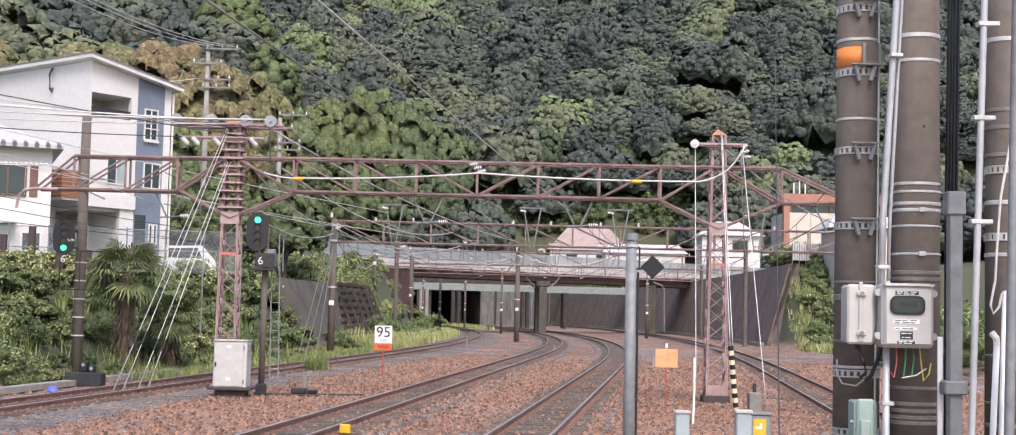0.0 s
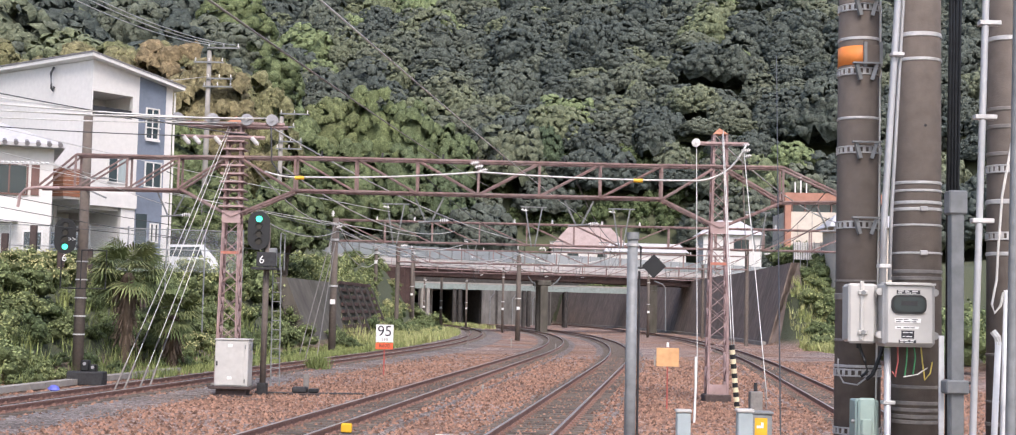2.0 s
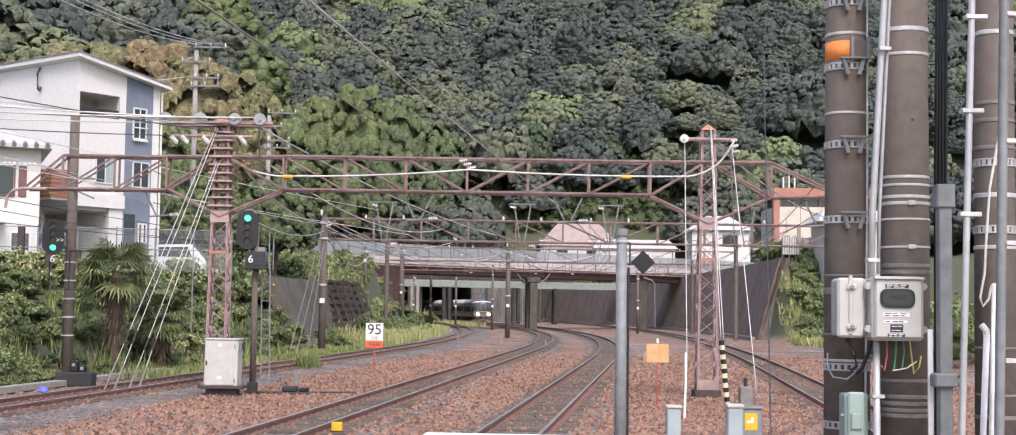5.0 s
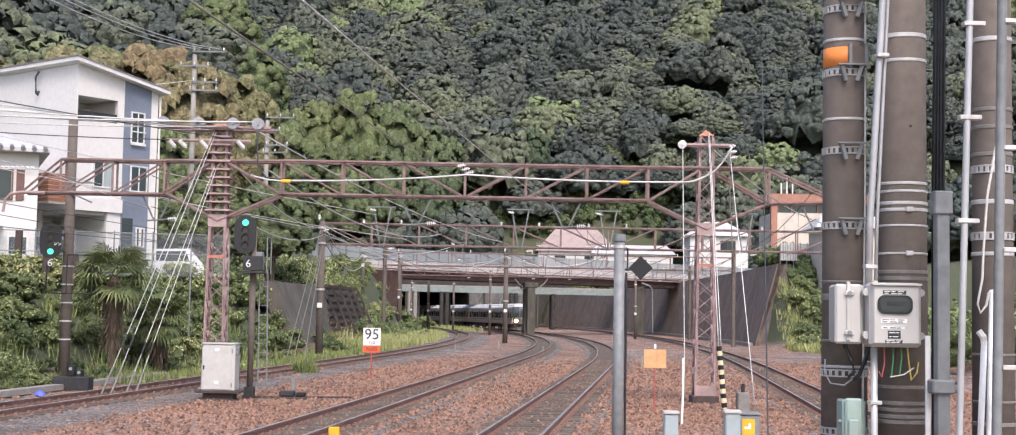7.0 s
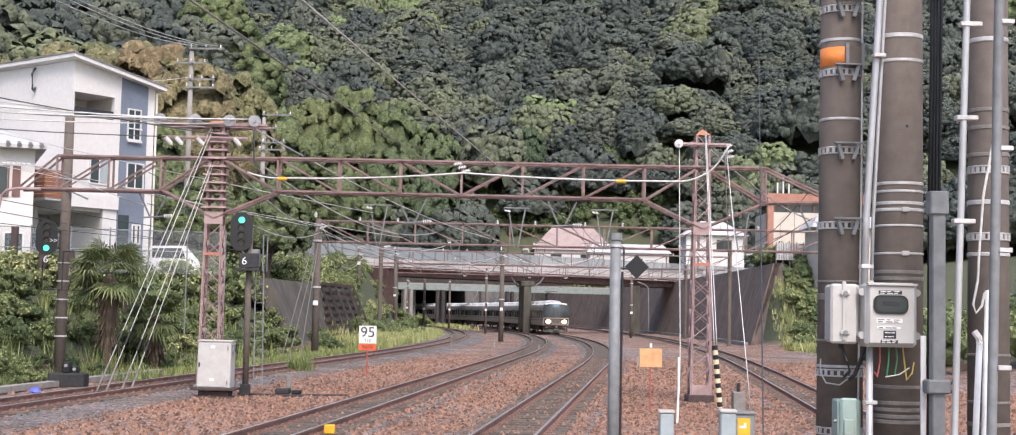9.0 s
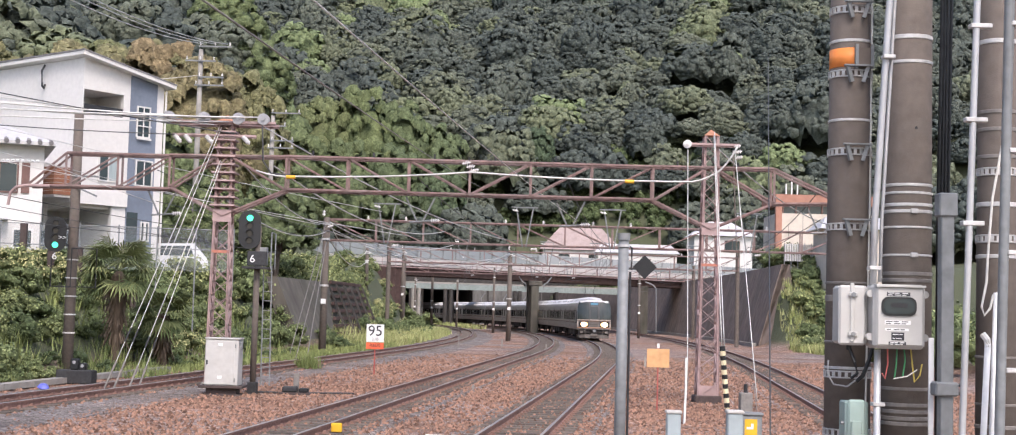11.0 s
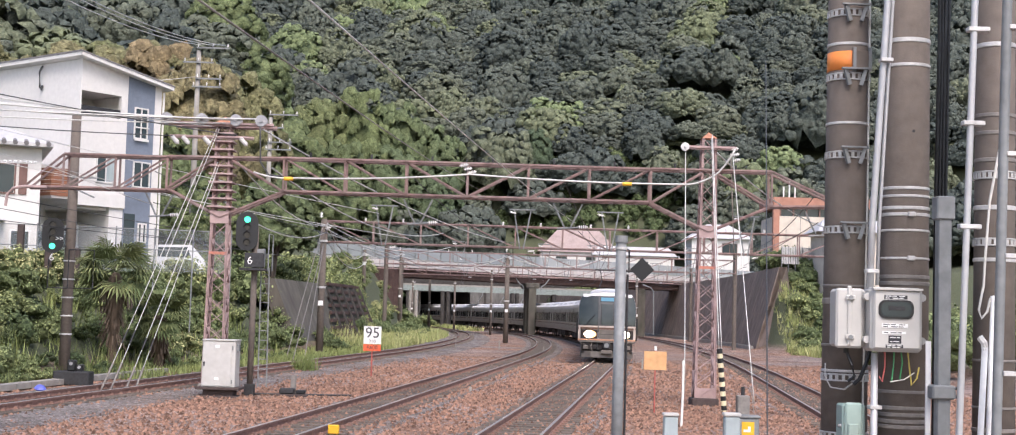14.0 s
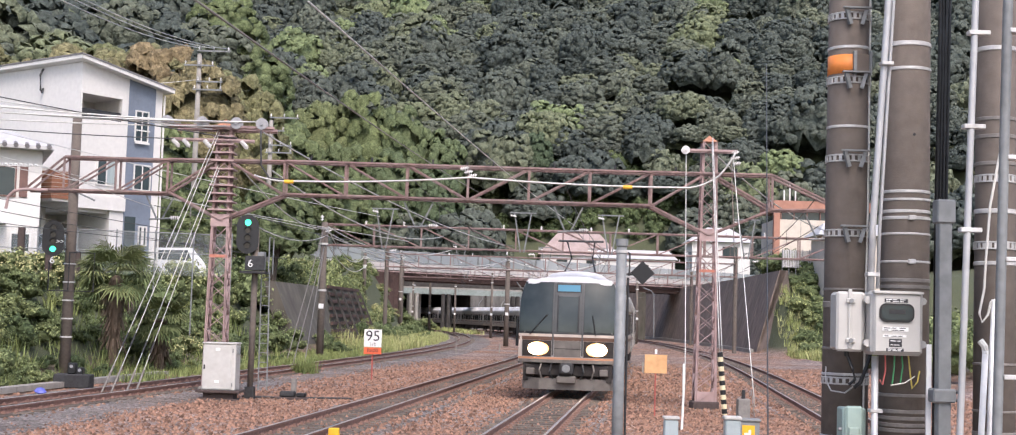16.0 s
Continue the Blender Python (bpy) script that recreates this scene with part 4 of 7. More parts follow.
def undergrowth():
    rng = np.random.default_rng(11)
    placed = []
    y = 29.0
    while y < 150:
        step = 0.85 + 0.012 * (y - 29)
        left = 3.5
        while left < 13:
            px, py = TRACKS[0](y) - left + rng.uniform(-0.3, 0.3), y + rng.uniform(-0.4, 0.4)
            bare = (71 < py < 101 and left < 7.4 and rng.uniform() < 0.55) or math.hypot(px + 13.0, py - 47.4) < 1.5      # the retaining wall shows here
            edge = left < 4.6
            if not bare and not (left > 10.0 and py < 75) and px > -0.5 * py:
                r = rng.uniform(0.45, 0.95) * (0.6 if edge else 1.0) * (1 + 0.002 * (y - 29))
                shade = min(1.0, max(0.0, 0.36 + 0.22 * ease(5, 9, left) + 0.75 * noise.noise((px * 0.35, py * 0.35, 9.0)) + rng.normal() * 0.15))
                placed.append(set_in(BUSHES[rng.integers(5)], px, py, height(px, py) + r * 0.35, r, r * rng.uniform(0.8, 1.25), rng.uniform(0, 6.28), shade))
            left += step * rng.uniform(0.9, 1.2)
        y += step
    for _ in range(170):
        py = rng.uniform(64, 112)
        px = TRACKS[0](py) - rng.uniform(7.2, 15)
        if px < -0.235 * py and py < 76:
            continue
        r = rng.uniform(0.8, 1.6)
        placed.append(set_in(BUSHES[rng.integers(5)], px, py, height(px, py) + r * 0.5, r, r * 1.1, rng.uniform(0, 6.28), rng.uniform(0.2, 0.9)))
    return placed


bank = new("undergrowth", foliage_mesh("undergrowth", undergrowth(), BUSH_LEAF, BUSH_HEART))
tagged(bank, "dense green bushes and creepers covering the bank", "undergrowth", kind="stuff")


def right_brush():
    rng = np.random.default_rng(12)
    placed = []
    for _ in range(100):
        py = rng.uniform(95, 128)
        px = TRACKS[3](py) + rng.uniform(9.5, 20) if py > 108 else TRACKS[3](py) + rng.uniform(11, 20)
        r = rng.uniform(0.6, 1.5)
        placed.append(set_in(COARSE[rng.integers(5)], px, py, height(px, py) + r * 0.4, r, r, rng.uniform(0, 6.28), rng.uniform(0.0, 0.6)))
    for _ in range(80):
        py = rng.uniform(200, 300)
        px = TRACKS[3](py) + rng.uniform(9, 40)
        r = rng.uniform(1.2, 2.6)
        placed.append(set_in(COARSE[rng.integers(5)], px, py, height(px, py) + r * 0.3, r, r, rng.uniform(0, 6.28), rng.uniform(0.0, 0.6)))
    for _ in range(60):
        py = rng.uniform(150, 300)
        px = TRACKS[0](py) - rng.uniform(3.5, 12)
        r = rng.uniform(0.8, 1.8)
        placed.append(set_in(COARSE[rng.integers(5)], px, py, height(px, py) + r * 0.3, r, r, rng.uniform(0, 6.28), rng.uniform(0.1, 0.7)))
    for _ in range(170):
        py = rng.uniform(315, 362)
        px = rng.uniform(-75, 60)
        if py < 336 and 5 < px < 43:
            continue
        r = rng.uniform(2.0, 4.0)
        placed.append(set_in(COARSE[rng.integers(5)], px, py, height(px, py) + r * 0.4, r, r * 1.2, rng.uniform(0, 6.28), rng.uniform(0.0, 0.35)))
    for _ in range(90):
        py, px = rng.uniform(337, 356), rng.uniform(-14, 56)
        r = rng.uniform(1.8, 3.4)
        placed.append(set_in(COARSE[rng.integers(5)], px, py, height(px, py) + r * 0.4, r, r * 1.3, rng.uniform(0, 6.28), rng.uniform(0.0, 0.2)))
    for _ in range(90):
        py = rng.uniform(123, 137)
        px = TRACKS[3](py) + rng.uniform(8.8, 17)
        r = rng.uniform(0.7, 1.5)
        placed.append(set_in(COARSE[rng.integers(5)], px, py, height(px, py) + r * 0.6, r, r * 1.1, rng.uniform(0, 6.28), rng.uniform(0.0, 0.7)))
    for _ in range(70):
        py = rng.uniform(62, 110)
        px = py * rng.uniform(0.27, 0.42)
        r = rng.uniform(0.9, 1.8)
        placed.append(set_in(COARSE[rng.integers(5)], px, py, height(px, py) + r * 0.5, r, r * 1.2, rng.uniform(0, 6.28), rng.uniform(0.0, 0.8)))
    for _ in range(120):
        py = rng.uniform(96, 124)
        px = TRACKS[3](py) + rng.uniform(8.6, 13)
        r = rng.uniform(0.5, 1.3)
        placed.append(set_in(COARSE[rng.integers(5)], px, py, height(px, py) + r * 0.4, r, r, rng.uniform(0, 6.28), rng.uniform(0.1, 0.8)))
    return placed


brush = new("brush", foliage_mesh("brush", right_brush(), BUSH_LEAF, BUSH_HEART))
tagged(brush, "dark green brush on the slopes beyond the tracks", "undergrowth", kind="stuff")


def grass_field():
    rng = np.random.default_rng(21)
    placed = []
    spots = []
    for _ in range(2600):
        y = rng.uniform(44, 150)
        spots.append((TRACKS[0](y) - rng.uniform(1.9, 4.2) - (1.5 if 95 < y < 140 and rng.uniform() < 0.5 else 0), y, 0.28 + 0.25 * (y > 92), 0.3 + 0.5 * (y > 90)))
    for _ in range(1300):
        y = rng.uniform(84, 148)
        spots.append((TRACKS[0](y) - rng.uniform(2.3, 6.5), y, rng.uniform(0.35, 0.8), 0.8))
    for _ in range(520):
        y = rng.uniform(30, 70)
        spots.append((TRACKS[0](y) - rng.uniform(3.2, 8.5), y, rng.uniform(0.4, 0.9), rng.uniform(-0.2, 0.5)))
    for _ in range(500):
        y = rng.uniform(98, 120)
        spots.append((TRACKS[3](y) + rng.uniform(7.5, 11), y, 0.7, 0.75))
    for _ in range(35):
        spots.append((-7.35 + rng.normal() * 0.18, 54 + rng.normal() * 0.3, 0.55, 0.2))
    for _ in range(120):
        y = rng.uniform(190, 255)
        spots.append(((TRACKS[0](y) + TRACKS[1](y)) / 2 + rng.normal() * 0.8, y, 0.6, 0.7))
    for x, y, h, shade in spots:
        n = 9
        z = height(x, y)
        a = rng.uniform(0, 6.28, n)
        o = np.stack([x + rng.normal(size=n) * 0.12, y + rng.normal(size=n) * 0.12, np.full(n, z)], 1)
        tip = o + np.stack([np.cos(a) * h * 0.4, np.sin(a) * h * 0.4, h * rng.uniform(0.6, 1.2, n)], 1)
        w = np.stack([-np.sin(a), np.cos(a), np.zeros(n)], 1) * 0.012 * (1 + y / 60)
        placed.append((np.stack([o - w, o + w, tip + w * 0.15, tip - w * 0.15], 1), np.zeros((0, 3, 3)), min(1, max(0, shade + rng.normal() * 0.2))))
    return placed


verge = new("grass", foliage_mesh("grass", grass_field(), GRASS, GRASS))
tagged(verge, "tufts of pale green grass beside the track", "grass", kind="stuff")

# ---- fan palms ----
PALM_LEAF = leaf_material("palm_fronds", [(0.0, (0.10, 0.135, 0.06)), (1.0, (0.19, 0.21, 0.09))], 0.3)
PALM_DEAD = material("dead_palm_thatch", (0.11, 0.08, 0.055), 0.95, 0, 0.4, 10, 2, None, 0.5, 0.4, 40, (1, 1, 0.2))


def palm(x, y, tall, r, seed, label):
    rng = np.random.default_rng(seed)
    z = height(x, y)
    base = thing("fan_palm", pose(x, y, z), label, "palm tree", "palms on the bank")
    trunk = Shape().lathe((0, 0, 0), [(0.16, -0.4), (0.17, tall * 0.35), (0.24, tall * 0.45), (0.3, tall * 0.7), (0.22, tall * 0.95), (0.1, tall)], 12)
    for _ in range(100):
        a, h = rng.uniform(0, 6.28), rng.uniform(0.35, 0.97) * tall
        d = Vector((math.cos(a), math.sin(a), 0))
        p = Vector((0, 0, h)) + d * 0.2
        q = p + d * rng.uniform(0.12, 0.34) + Vector((0, 0, -rng.uniform(0.3, 0.8)))
        trunk.beam(p, q, 0.05, 0.01)
    part("trunk", trunk, PALM_DEAD, base, "shaggy brown trunk hung with dead fronds")
    for k in range(46):
        a = rng.uniform(0, 6.28)
        up = rng.uniform(-0.75, 1.15)
        d = np.array([math.cos(a) * math.cos(up), math.sin(a) * math.cos(up), math.sin(up)])
        o = np.array([0, 0, tall])
        stalk = o + d * r * 0.5
        side = unit(np.cross(d, [0, 0, 1.0]))
        over = np.cross(side, d)
        quads = [np.stack([o - side * 0.015, o + side * 0.015, stalk + side * 0.015, stalk - side * 0.015])]
        for f in np.linspace(-1.9, 1.9, 19):
            w = math.cos(f) * d + math.sin(f) * side
            tip = stalk + w * r * 0.55 * rng.uniform(0.85, 1.1) - np.array([0, 0, 0.16 * r]) * rng.uniform(0.3, 1.3)
            mid = stalk + w * r * 0.3 + over * 0.03
            n = np.cross(w, over) * 0.034
            quads.append(np.stack([stalk, mid + n, tip, mid - n]))
        m = foliage_mesh("frond", [(np.array(quads), np.zeros((0, 3, 3)), rng.uniform(0, 1))], PALM_LEAF, PALM_LEAF)
        part("frond", m, PALM_LEAF, base)
    return base


palm(-13.0, 47.6, 3.3, 1.6, 31, "fan palm with green fronds and shaggy trunk on the bank")
palm(-12.0, 50.0, 2.0, 1.25, 32, "lower fan palm with dark drooping fronds on the bank")


# ---- walls, bridges, tunnel ----
def offset_points(line, off, z, y0, y1, step=6.0):
    n = max(2, int((y1 - y0) / step))
    return [line.place(y0 + (y1 - y0) * k / n, off, z) for k in range(n + 1)]


DARK_WALL = material("mossy_dark_wall", (0.10, 0.09, 0.075), 0.95, 0, 0.3, 1.5, 0.3, (0.05, 0.055, 0.035), 0.85, 0.4, 10, (1, 1, 0.35))
DARK_GIRDER = material("dark_red_brown_girder", (0.085, 0.05, 0.042), 0.8, 0.1, 0.25, 3, 0.6)
# Near-black: shade under the decks and in the hall is put into this colour.
DARK_AND_SHADED = material("dark_and_shaded_concrete", (0.055, 0.05, 0.045), 0.95, 0, 0.3, 2, 0.4, (0.025, 0.022, 0.02), 0.8, 0.3, 8)


def battered_wall(name, line, y0, y1, foot, head, z1, thick, label, step=7.0, face=None):
    """A leaning wall in cast bays beside a track."""
    base = thing(name, pose(0, 0, 0), label, "retaining wall", kind="structure")
    n = int(abs(y1 - y0) / step)
    for k in range(n):
        a, b = y0 + (y1 - y0) * k / n, y0 + (y1 - y0) * (k + 1) / n - 0.04
        c = []
        for y in (a, b):
            c += [line.place(y, foot, -0.5), line.place(y, head, z1), line.place(y, head + thick, z1), line.place(y, foot + thick * 2, -0.5)]
        part("bay", Shape().add(c, [(0, 1, 2, 3), (7, 6, 5, 4), (0, 4, 5, 1), (1, 5, 6, 2), (2, 6, 7, 3), (3, 7, 4, 0)]), face or WALL_CONCRETE, base)
    for s in (foot,):
        part("kerb", Shape().sweep([(-0.45, -0.3), (-0.1, -0.3), (-0.1, 0.12), (-0.45, 0.12)], offset_points(line, s, 0, y0, y1)), CONCRETE, base)
    return base


battered_wall("wall_east", TRACKS[3], 121, 306, 5.9, 7.9, 7.0, 0.6, "dark stained sloping concrete retaining wall")
battered_wall("wall_west", TRACKS[0], 76, 101, -4.6, -6.4, 3.8, -0.6, "dark stained leaning concrete retaining wall under creepers", 5.0, DARK_WALL)
slats = thing("slope_frame", pose(0, 0, 0), "dark weathered timber slats laid over the slope", "slope frame", kind="structure")
for k in range(9):
    off, z = -4.75 - 0.21 * k, 0.15 + 0.46 * k
    part("slat", Shape().beam(TRACKS[0].place(84 + 0.7 * k, off + 0.12, z), TRACKS[0].place(101.5, off + 0.12, z), 0.16, 0.2), DARK_GIRDER, slats)
for k in range(6):
    y = 88 + 2.6 * k
    part("upright", Shape().beam(TRACKS[0].place(y, -4.42, -0.3), TRACKS[0].place(y, -6.1, 3.7), 0.14, 0.12), DARK_AND_SHADED, slats)
wing = thing("wing_wall", pose(0, 0, 0), "stained concrete wing wall at the end of the cutting", "retaining wall", kind="structure")
part("slab", Shape().add([TRACKS[3].place(121, 6.0, -0.5), TRACKS[3].place(121, 8.0, 7.0), TRACKS[3].place(121, 8.6, 7.0), TRACKS[3].place(117, 8.8, -0.5), TRACKS[3].place(121.6, 6.0, -0.5), TRACKS[3].place(121.6, 8.0, 7.0), TRACKS[3].place(121.6, 8.6, 7.0), TRACKS[3].place(117.6, 8.8, -0.5)], [(0, 1, 2, 3), (7, 6, 5, 4), (0, 4, 5, 1), (1, 5, 6, 2), (2, 6, 7, 3), (3, 7, 4, 0)]), WALL_CONCRETE, wing)

DECK_EDGE = material("pale_concrete_edge", (0.5, 0.47, 0.45), 0.9, 0, 0.1, 3, 0.7, (0.3, 0.27, 0.25), 0.4)
GREEN_GIRDER = material("grey_green_girder", (0.24, 0.28, 0.26), 0.8, 0.1, 0.15, 3, 0.5)
MESH_PANEL = bpy.data.materials.new("fence_mesh")
MESH_PANEL.use_nodes = True
_n = MESH_PANEL.node_tree.nodes
_mix, _clear = _n.new("ShaderNodeMixShader"), _n.new("ShaderNodeBsdfTransparent")
_n["Principled BSDF"].inputs["Base Color"].default_value = (0.34, 0.37, 0.38, 1)
_mix.inputs[0].default_value = 0.6
MESH_PANEL.node_tree.links.new(_clear.outputs[0], _mix.inputs[1])
MESH_PANEL.node_tree.links.new(_n["Principled BSDF"].outputs[0], _mix.inputs[2])
MESH_PANEL.node_tree.links.new(_mix.outputs[0], _n["Material Output"].inputs[0])

THIN_MESH = MESH_PANEL.copy()
THIN_MESH.name = "thin_fence_mesh"
THIN_MESH.node_tree.nodes["Mix Shader"].inputs[0].default_value = 0.22
ROAD_A, ROAD_B = Vector((-23.0, 158.3, 0)), Vector((40.0, 214.1, 0))
ROAD_DIR = (ROAD_B - ROAD_A).normalized()
ROAD_OUT = Vector((ROAD_DIR.y, -ROAD_DIR.x, 0))      # towards the platform


def on_road(d, out=0.0, z=0.0):
    return ROAD_A + ROAD_DIR * d + ROAD_OUT * out + Vector((0, 0, z))


SPAN = (ROAD_B - ROAD_A).length
bridge = thing("road_bridge", Matrix.LocRotScale((0, 0, 0.154), None, (0.93, 0.93, 0.93)), "road bridge with brown girders and pale fenced edge", "bridge")
part("deck", Shape().add([on_road(0, 0, 7.45), on_road(SPAN, 0, 7.45), on_road(SPAN, -7, 7.45), on_road(0, -7, 7.45), on_road(0, 0, 7.8), on_road(SPAN, 0, 7.8), on_road(SPAN, -7, 7.8), on_road(0, -7, 7.8)], [(0, 3, 2, 1), (4, 5, 6, 7), (0, 1, 5, 4), (1, 2, 6, 5), (2, 3, 7, 6), (3, 0, 4, 7)]), CONCRETE, bridge)
part("edge_beam", Shape().beam(on_road(0, 0.1, 7.95), on_road(SPAN, 0.1, 8.0), 0.35, 0.95), DECK_EDGE, bridge, "pale concrete edge beam")
for k, out in enumerate((-0.6, -2.4, -4.4, -6.4)):
    part("girder", Shape().beam(on_road(6, out, 6.95), on_road(SPAN - 12, out, 6.95), 0.3, 1.0), DARK_GIRDER, bridge)
    part("flange", Shape().beam(on_road(6, out, 6.43), on_road(SPAN - 12, out, 6.43), 0.5, 0.08), DARK_GIRDER, bridge)
d = 1.0
while d < SPAN:
    part("fence_post", Shape().beam(on_road(d, 0.15, 8.4), on_road(d, 0.15, 9.9), 0.09, 0.09), GALV, bridge)
    part("fence_panel", Shape().add([on_road(d + 0.1, 0.15, 8.5), on_road(d + 1.9, 0.15, 8.5), on_road(d + 1.9, 0.15, 9.85), on_road(d + 0.1, 0.15, 9.85), on_road(d + 0.1, 0.13, 8.5), on_road(d + 1.9, 0.13, 8.5), on_road(d + 1.9, 0.13, 9.85), on_road(d + 0.1, 0.13, 9.85)], [(0, 1, 2, 3), (7, 6, 5, 4)]), MESH_PANEL, bridge)
    part("outrigger", Shape().angle(on_road(d, 0.3, 7.3), on_road(d, 1.1, 7.3), 0.09), PINK_STEEL, bridge)
    part("outrigger_post", Shape().angle(on_road(d, 1.1, 7.2), on_road(d, 1.1, 8.3), 0.07), PINK_STEEL, bridge)
    d += 2.0
for z, r in ((8.3, 0.04), (7.75, 0.04), (7.25, 0.07)):
    part("guard_rail", Shape().tube(on_road(0, 1.1, z), on_road(SPAN, 1.1, z), r, 6), GALV if z > 7.3 else PINK_STEEL, bridge)
pier_at = Vector((4.45, 182.6, 0))
for p in (pier_at, Vector((4.05, 187.2, 0))):
    part("pier", Shape().rbox(-0.5, -0.7, -0.6, 0.5, 0.7, 5.7, 0.08, pose(p.x, p.y, 0, 0, 0, 5)), DARK_WALL, bridge, "dark stained concrete pier")
    part("pier_head", Shape().rbox(-0.9, -0.75, 5.7, 0.9, 0.75, 6.38, 0.1, pose(p.x, p.y, 0, 0, 0, 5)), DARK_WALL, bridge)
p = on_road((Vector((20.6, 197, 0)) - ROAD_A).dot(ROAD_DIR), -0.6)
part("pier", Shape().rbox(-0.55, -0.55, -0.5, 0.55, 0.55, 6.38, 0.1, pose(p.x, p.y, 0)), DARK_WALL, bridge)
for dx, top in ((-0.9, 6.2), (0.9, 6.2)):
    q = pier_at + Vector((dx * 1.2, -1.2, 0))
    part("drain_pipe", Shape().path([q + Vector((dx * 1.2, 0, 6.9)), q + Vector((dx * 0.6, 0, 6.2)), q + Vector((dx * 0.1, 0, 5.9)), q + Vector((dx * 0.1, 0, 5.2))], 0.08, 8), GALV, bridge)
q = Vector((21.6, 194, 0))
part("drain_pipe", Shape().path([q + Vector((-1.5, 0, 6.9)), q + Vector((-0.4, 0, 6.5)), q + Vector((0, 0, 6.0)), q + Vector((0.1, 0, 0.0))], 0.09, 8), GALV, bridge)
for k in range(11):
    a = on_road(7.6 + 0.75 * k, 0.5 - 0.12 * k)
    part("abutment_rib", Shape().rbox(-0.36, -0.5, -0.5, 0.36, 0.5, 7.3, 0.06, pose(a.x, a.y, 0, 0, 0, 41)), DARK_GIRDER, bridge, "rust-stained steel sheet pile")

back_bridge = thing("rail_bridge", pose(0, 0, 0), "low grey-green girder bridge on slim columns behind the road bridge", "bridge")
part("girder", Shape().beam((-19, 226, 6.1), (20, 236, 6.1), 0.4, 0.9), GREEN_GIRDER, back_bridge)
part("deck", Shape().beam((-19, 229, 6.65), (20, 239, 6.65), 6.0, 0.3), CONCRETE, back_bridge)
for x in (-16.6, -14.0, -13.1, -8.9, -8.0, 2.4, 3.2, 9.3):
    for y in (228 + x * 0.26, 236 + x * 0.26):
        # Columns over the tracks get the shade-darkened colour, the left ones plain concrete.
        part("column", Shape().tube((x, y, -0.4), (x, y, 5.7), 0.32, 12), DARK_AND_SHADED if x > -10 else CONCRETE, back_bridge)

# covered hall over the three curving tracks, and the portal of the straighter one behind
PANEL_WALL = material("grey_panel_wall", (0.15, 0.145, 0.135), 0.95, 0, 0.25, 1.5, 0.4, (0.06, 0.056, 0.05), 0.7, 0.3, 8, (1, 1, 0.4))
hall = thing("tunnel_portal", pose(0, 0, 0), "concrete mouth of a covered hall over three tracks, coloured dark for shade", "tunnel portal", kind="structure")
part("side_block", Shape().box(-60, HALL, -0.5, -22.3, HALL + 1.5, 6.2), DARK_AND_SHADED, hall)
part("column", Shape().box(-17.1, HALL, -0.5, -16.5, HALL + 1.5, 6.2), DARK_AND_SHADED, hall)
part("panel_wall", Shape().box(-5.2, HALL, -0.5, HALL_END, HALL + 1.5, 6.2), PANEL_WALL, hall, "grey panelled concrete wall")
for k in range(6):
    part("pilaster", Shape().box(-5.0 + 2.45 * k, HALL - 0.25, -0.5, -4.6 + 2.45 * k, HALL - 0.003, 6.2), DARK_AND_SHADED if k % 2 else PANEL_WALL, hall)
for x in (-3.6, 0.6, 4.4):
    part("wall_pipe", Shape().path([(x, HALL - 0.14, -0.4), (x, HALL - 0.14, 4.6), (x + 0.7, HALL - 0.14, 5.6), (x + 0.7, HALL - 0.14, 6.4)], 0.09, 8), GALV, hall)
part("lintel", Shape().box(-60, HALL, 6.2, HALL_END, HALL + 1.5, 9.0), DARK_AND_SHADED, hall)
part("flank_wall", Shape().box(HALL_END - 0.5, HALL + 1.5, -0.5, HALL_END, PORTAL, 8.6), PANEL_WALL, hall)
deep_ys = np.arange(HALL + 1.6, 500, 8)
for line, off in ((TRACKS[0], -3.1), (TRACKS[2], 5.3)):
    part("hall_wall", Shape().sweep([(off, -0.5), (off + 0.4, -0.5), (off + 0.4, 6.2), (off, 6.2)], [line.place(y) for y in deep_ys]), DARK_AND_SHADED, hall)
part("hall_floor", Shape().sweep([(-11, -0.7), (11, -0.7), (11, -0.42), (-11, -0.42)], [TRACKS[1].place(y) for y in deep_ys]), DARK_AND_SHADED, hall)
part("hall_roof", Shape().sweep([(-12, 6.22), (12, 6.22), (12, 6.6), (-12, 6.6)], [TRACKS[1].place(y) for y in deep_ys]), DARK_AND_SHADED, hall)
part("end_plug", Shape().box(-170, 505, -2, -20, 507, 7), DARK_AND_SHADED, hall)
portal = thing("tunnel_portal", pose(0, 0, 0), "concrete tunnel portal of a single track, coloured dark for shade", "tunnel portal", kind="structure")
x = TRACKS[3](PORTAL)
for a, b in ((HALL_END - 30, x - 2.3), (x + 2.3, 45)):
    part("pillar", Shape().box(a, PORTAL, -0.5, b, PORTAL + 1.5, 6.2), DARK_AND_SHADED, portal)
part("lintel", Shape().box(HALL_END - 30, PORTAL, 6.2, 45, PORTAL + 1.5, 9.4), DARK_AND_SHADED, portal)
single_ys = np.arange(PORTAL + 1.6, 420, 12)
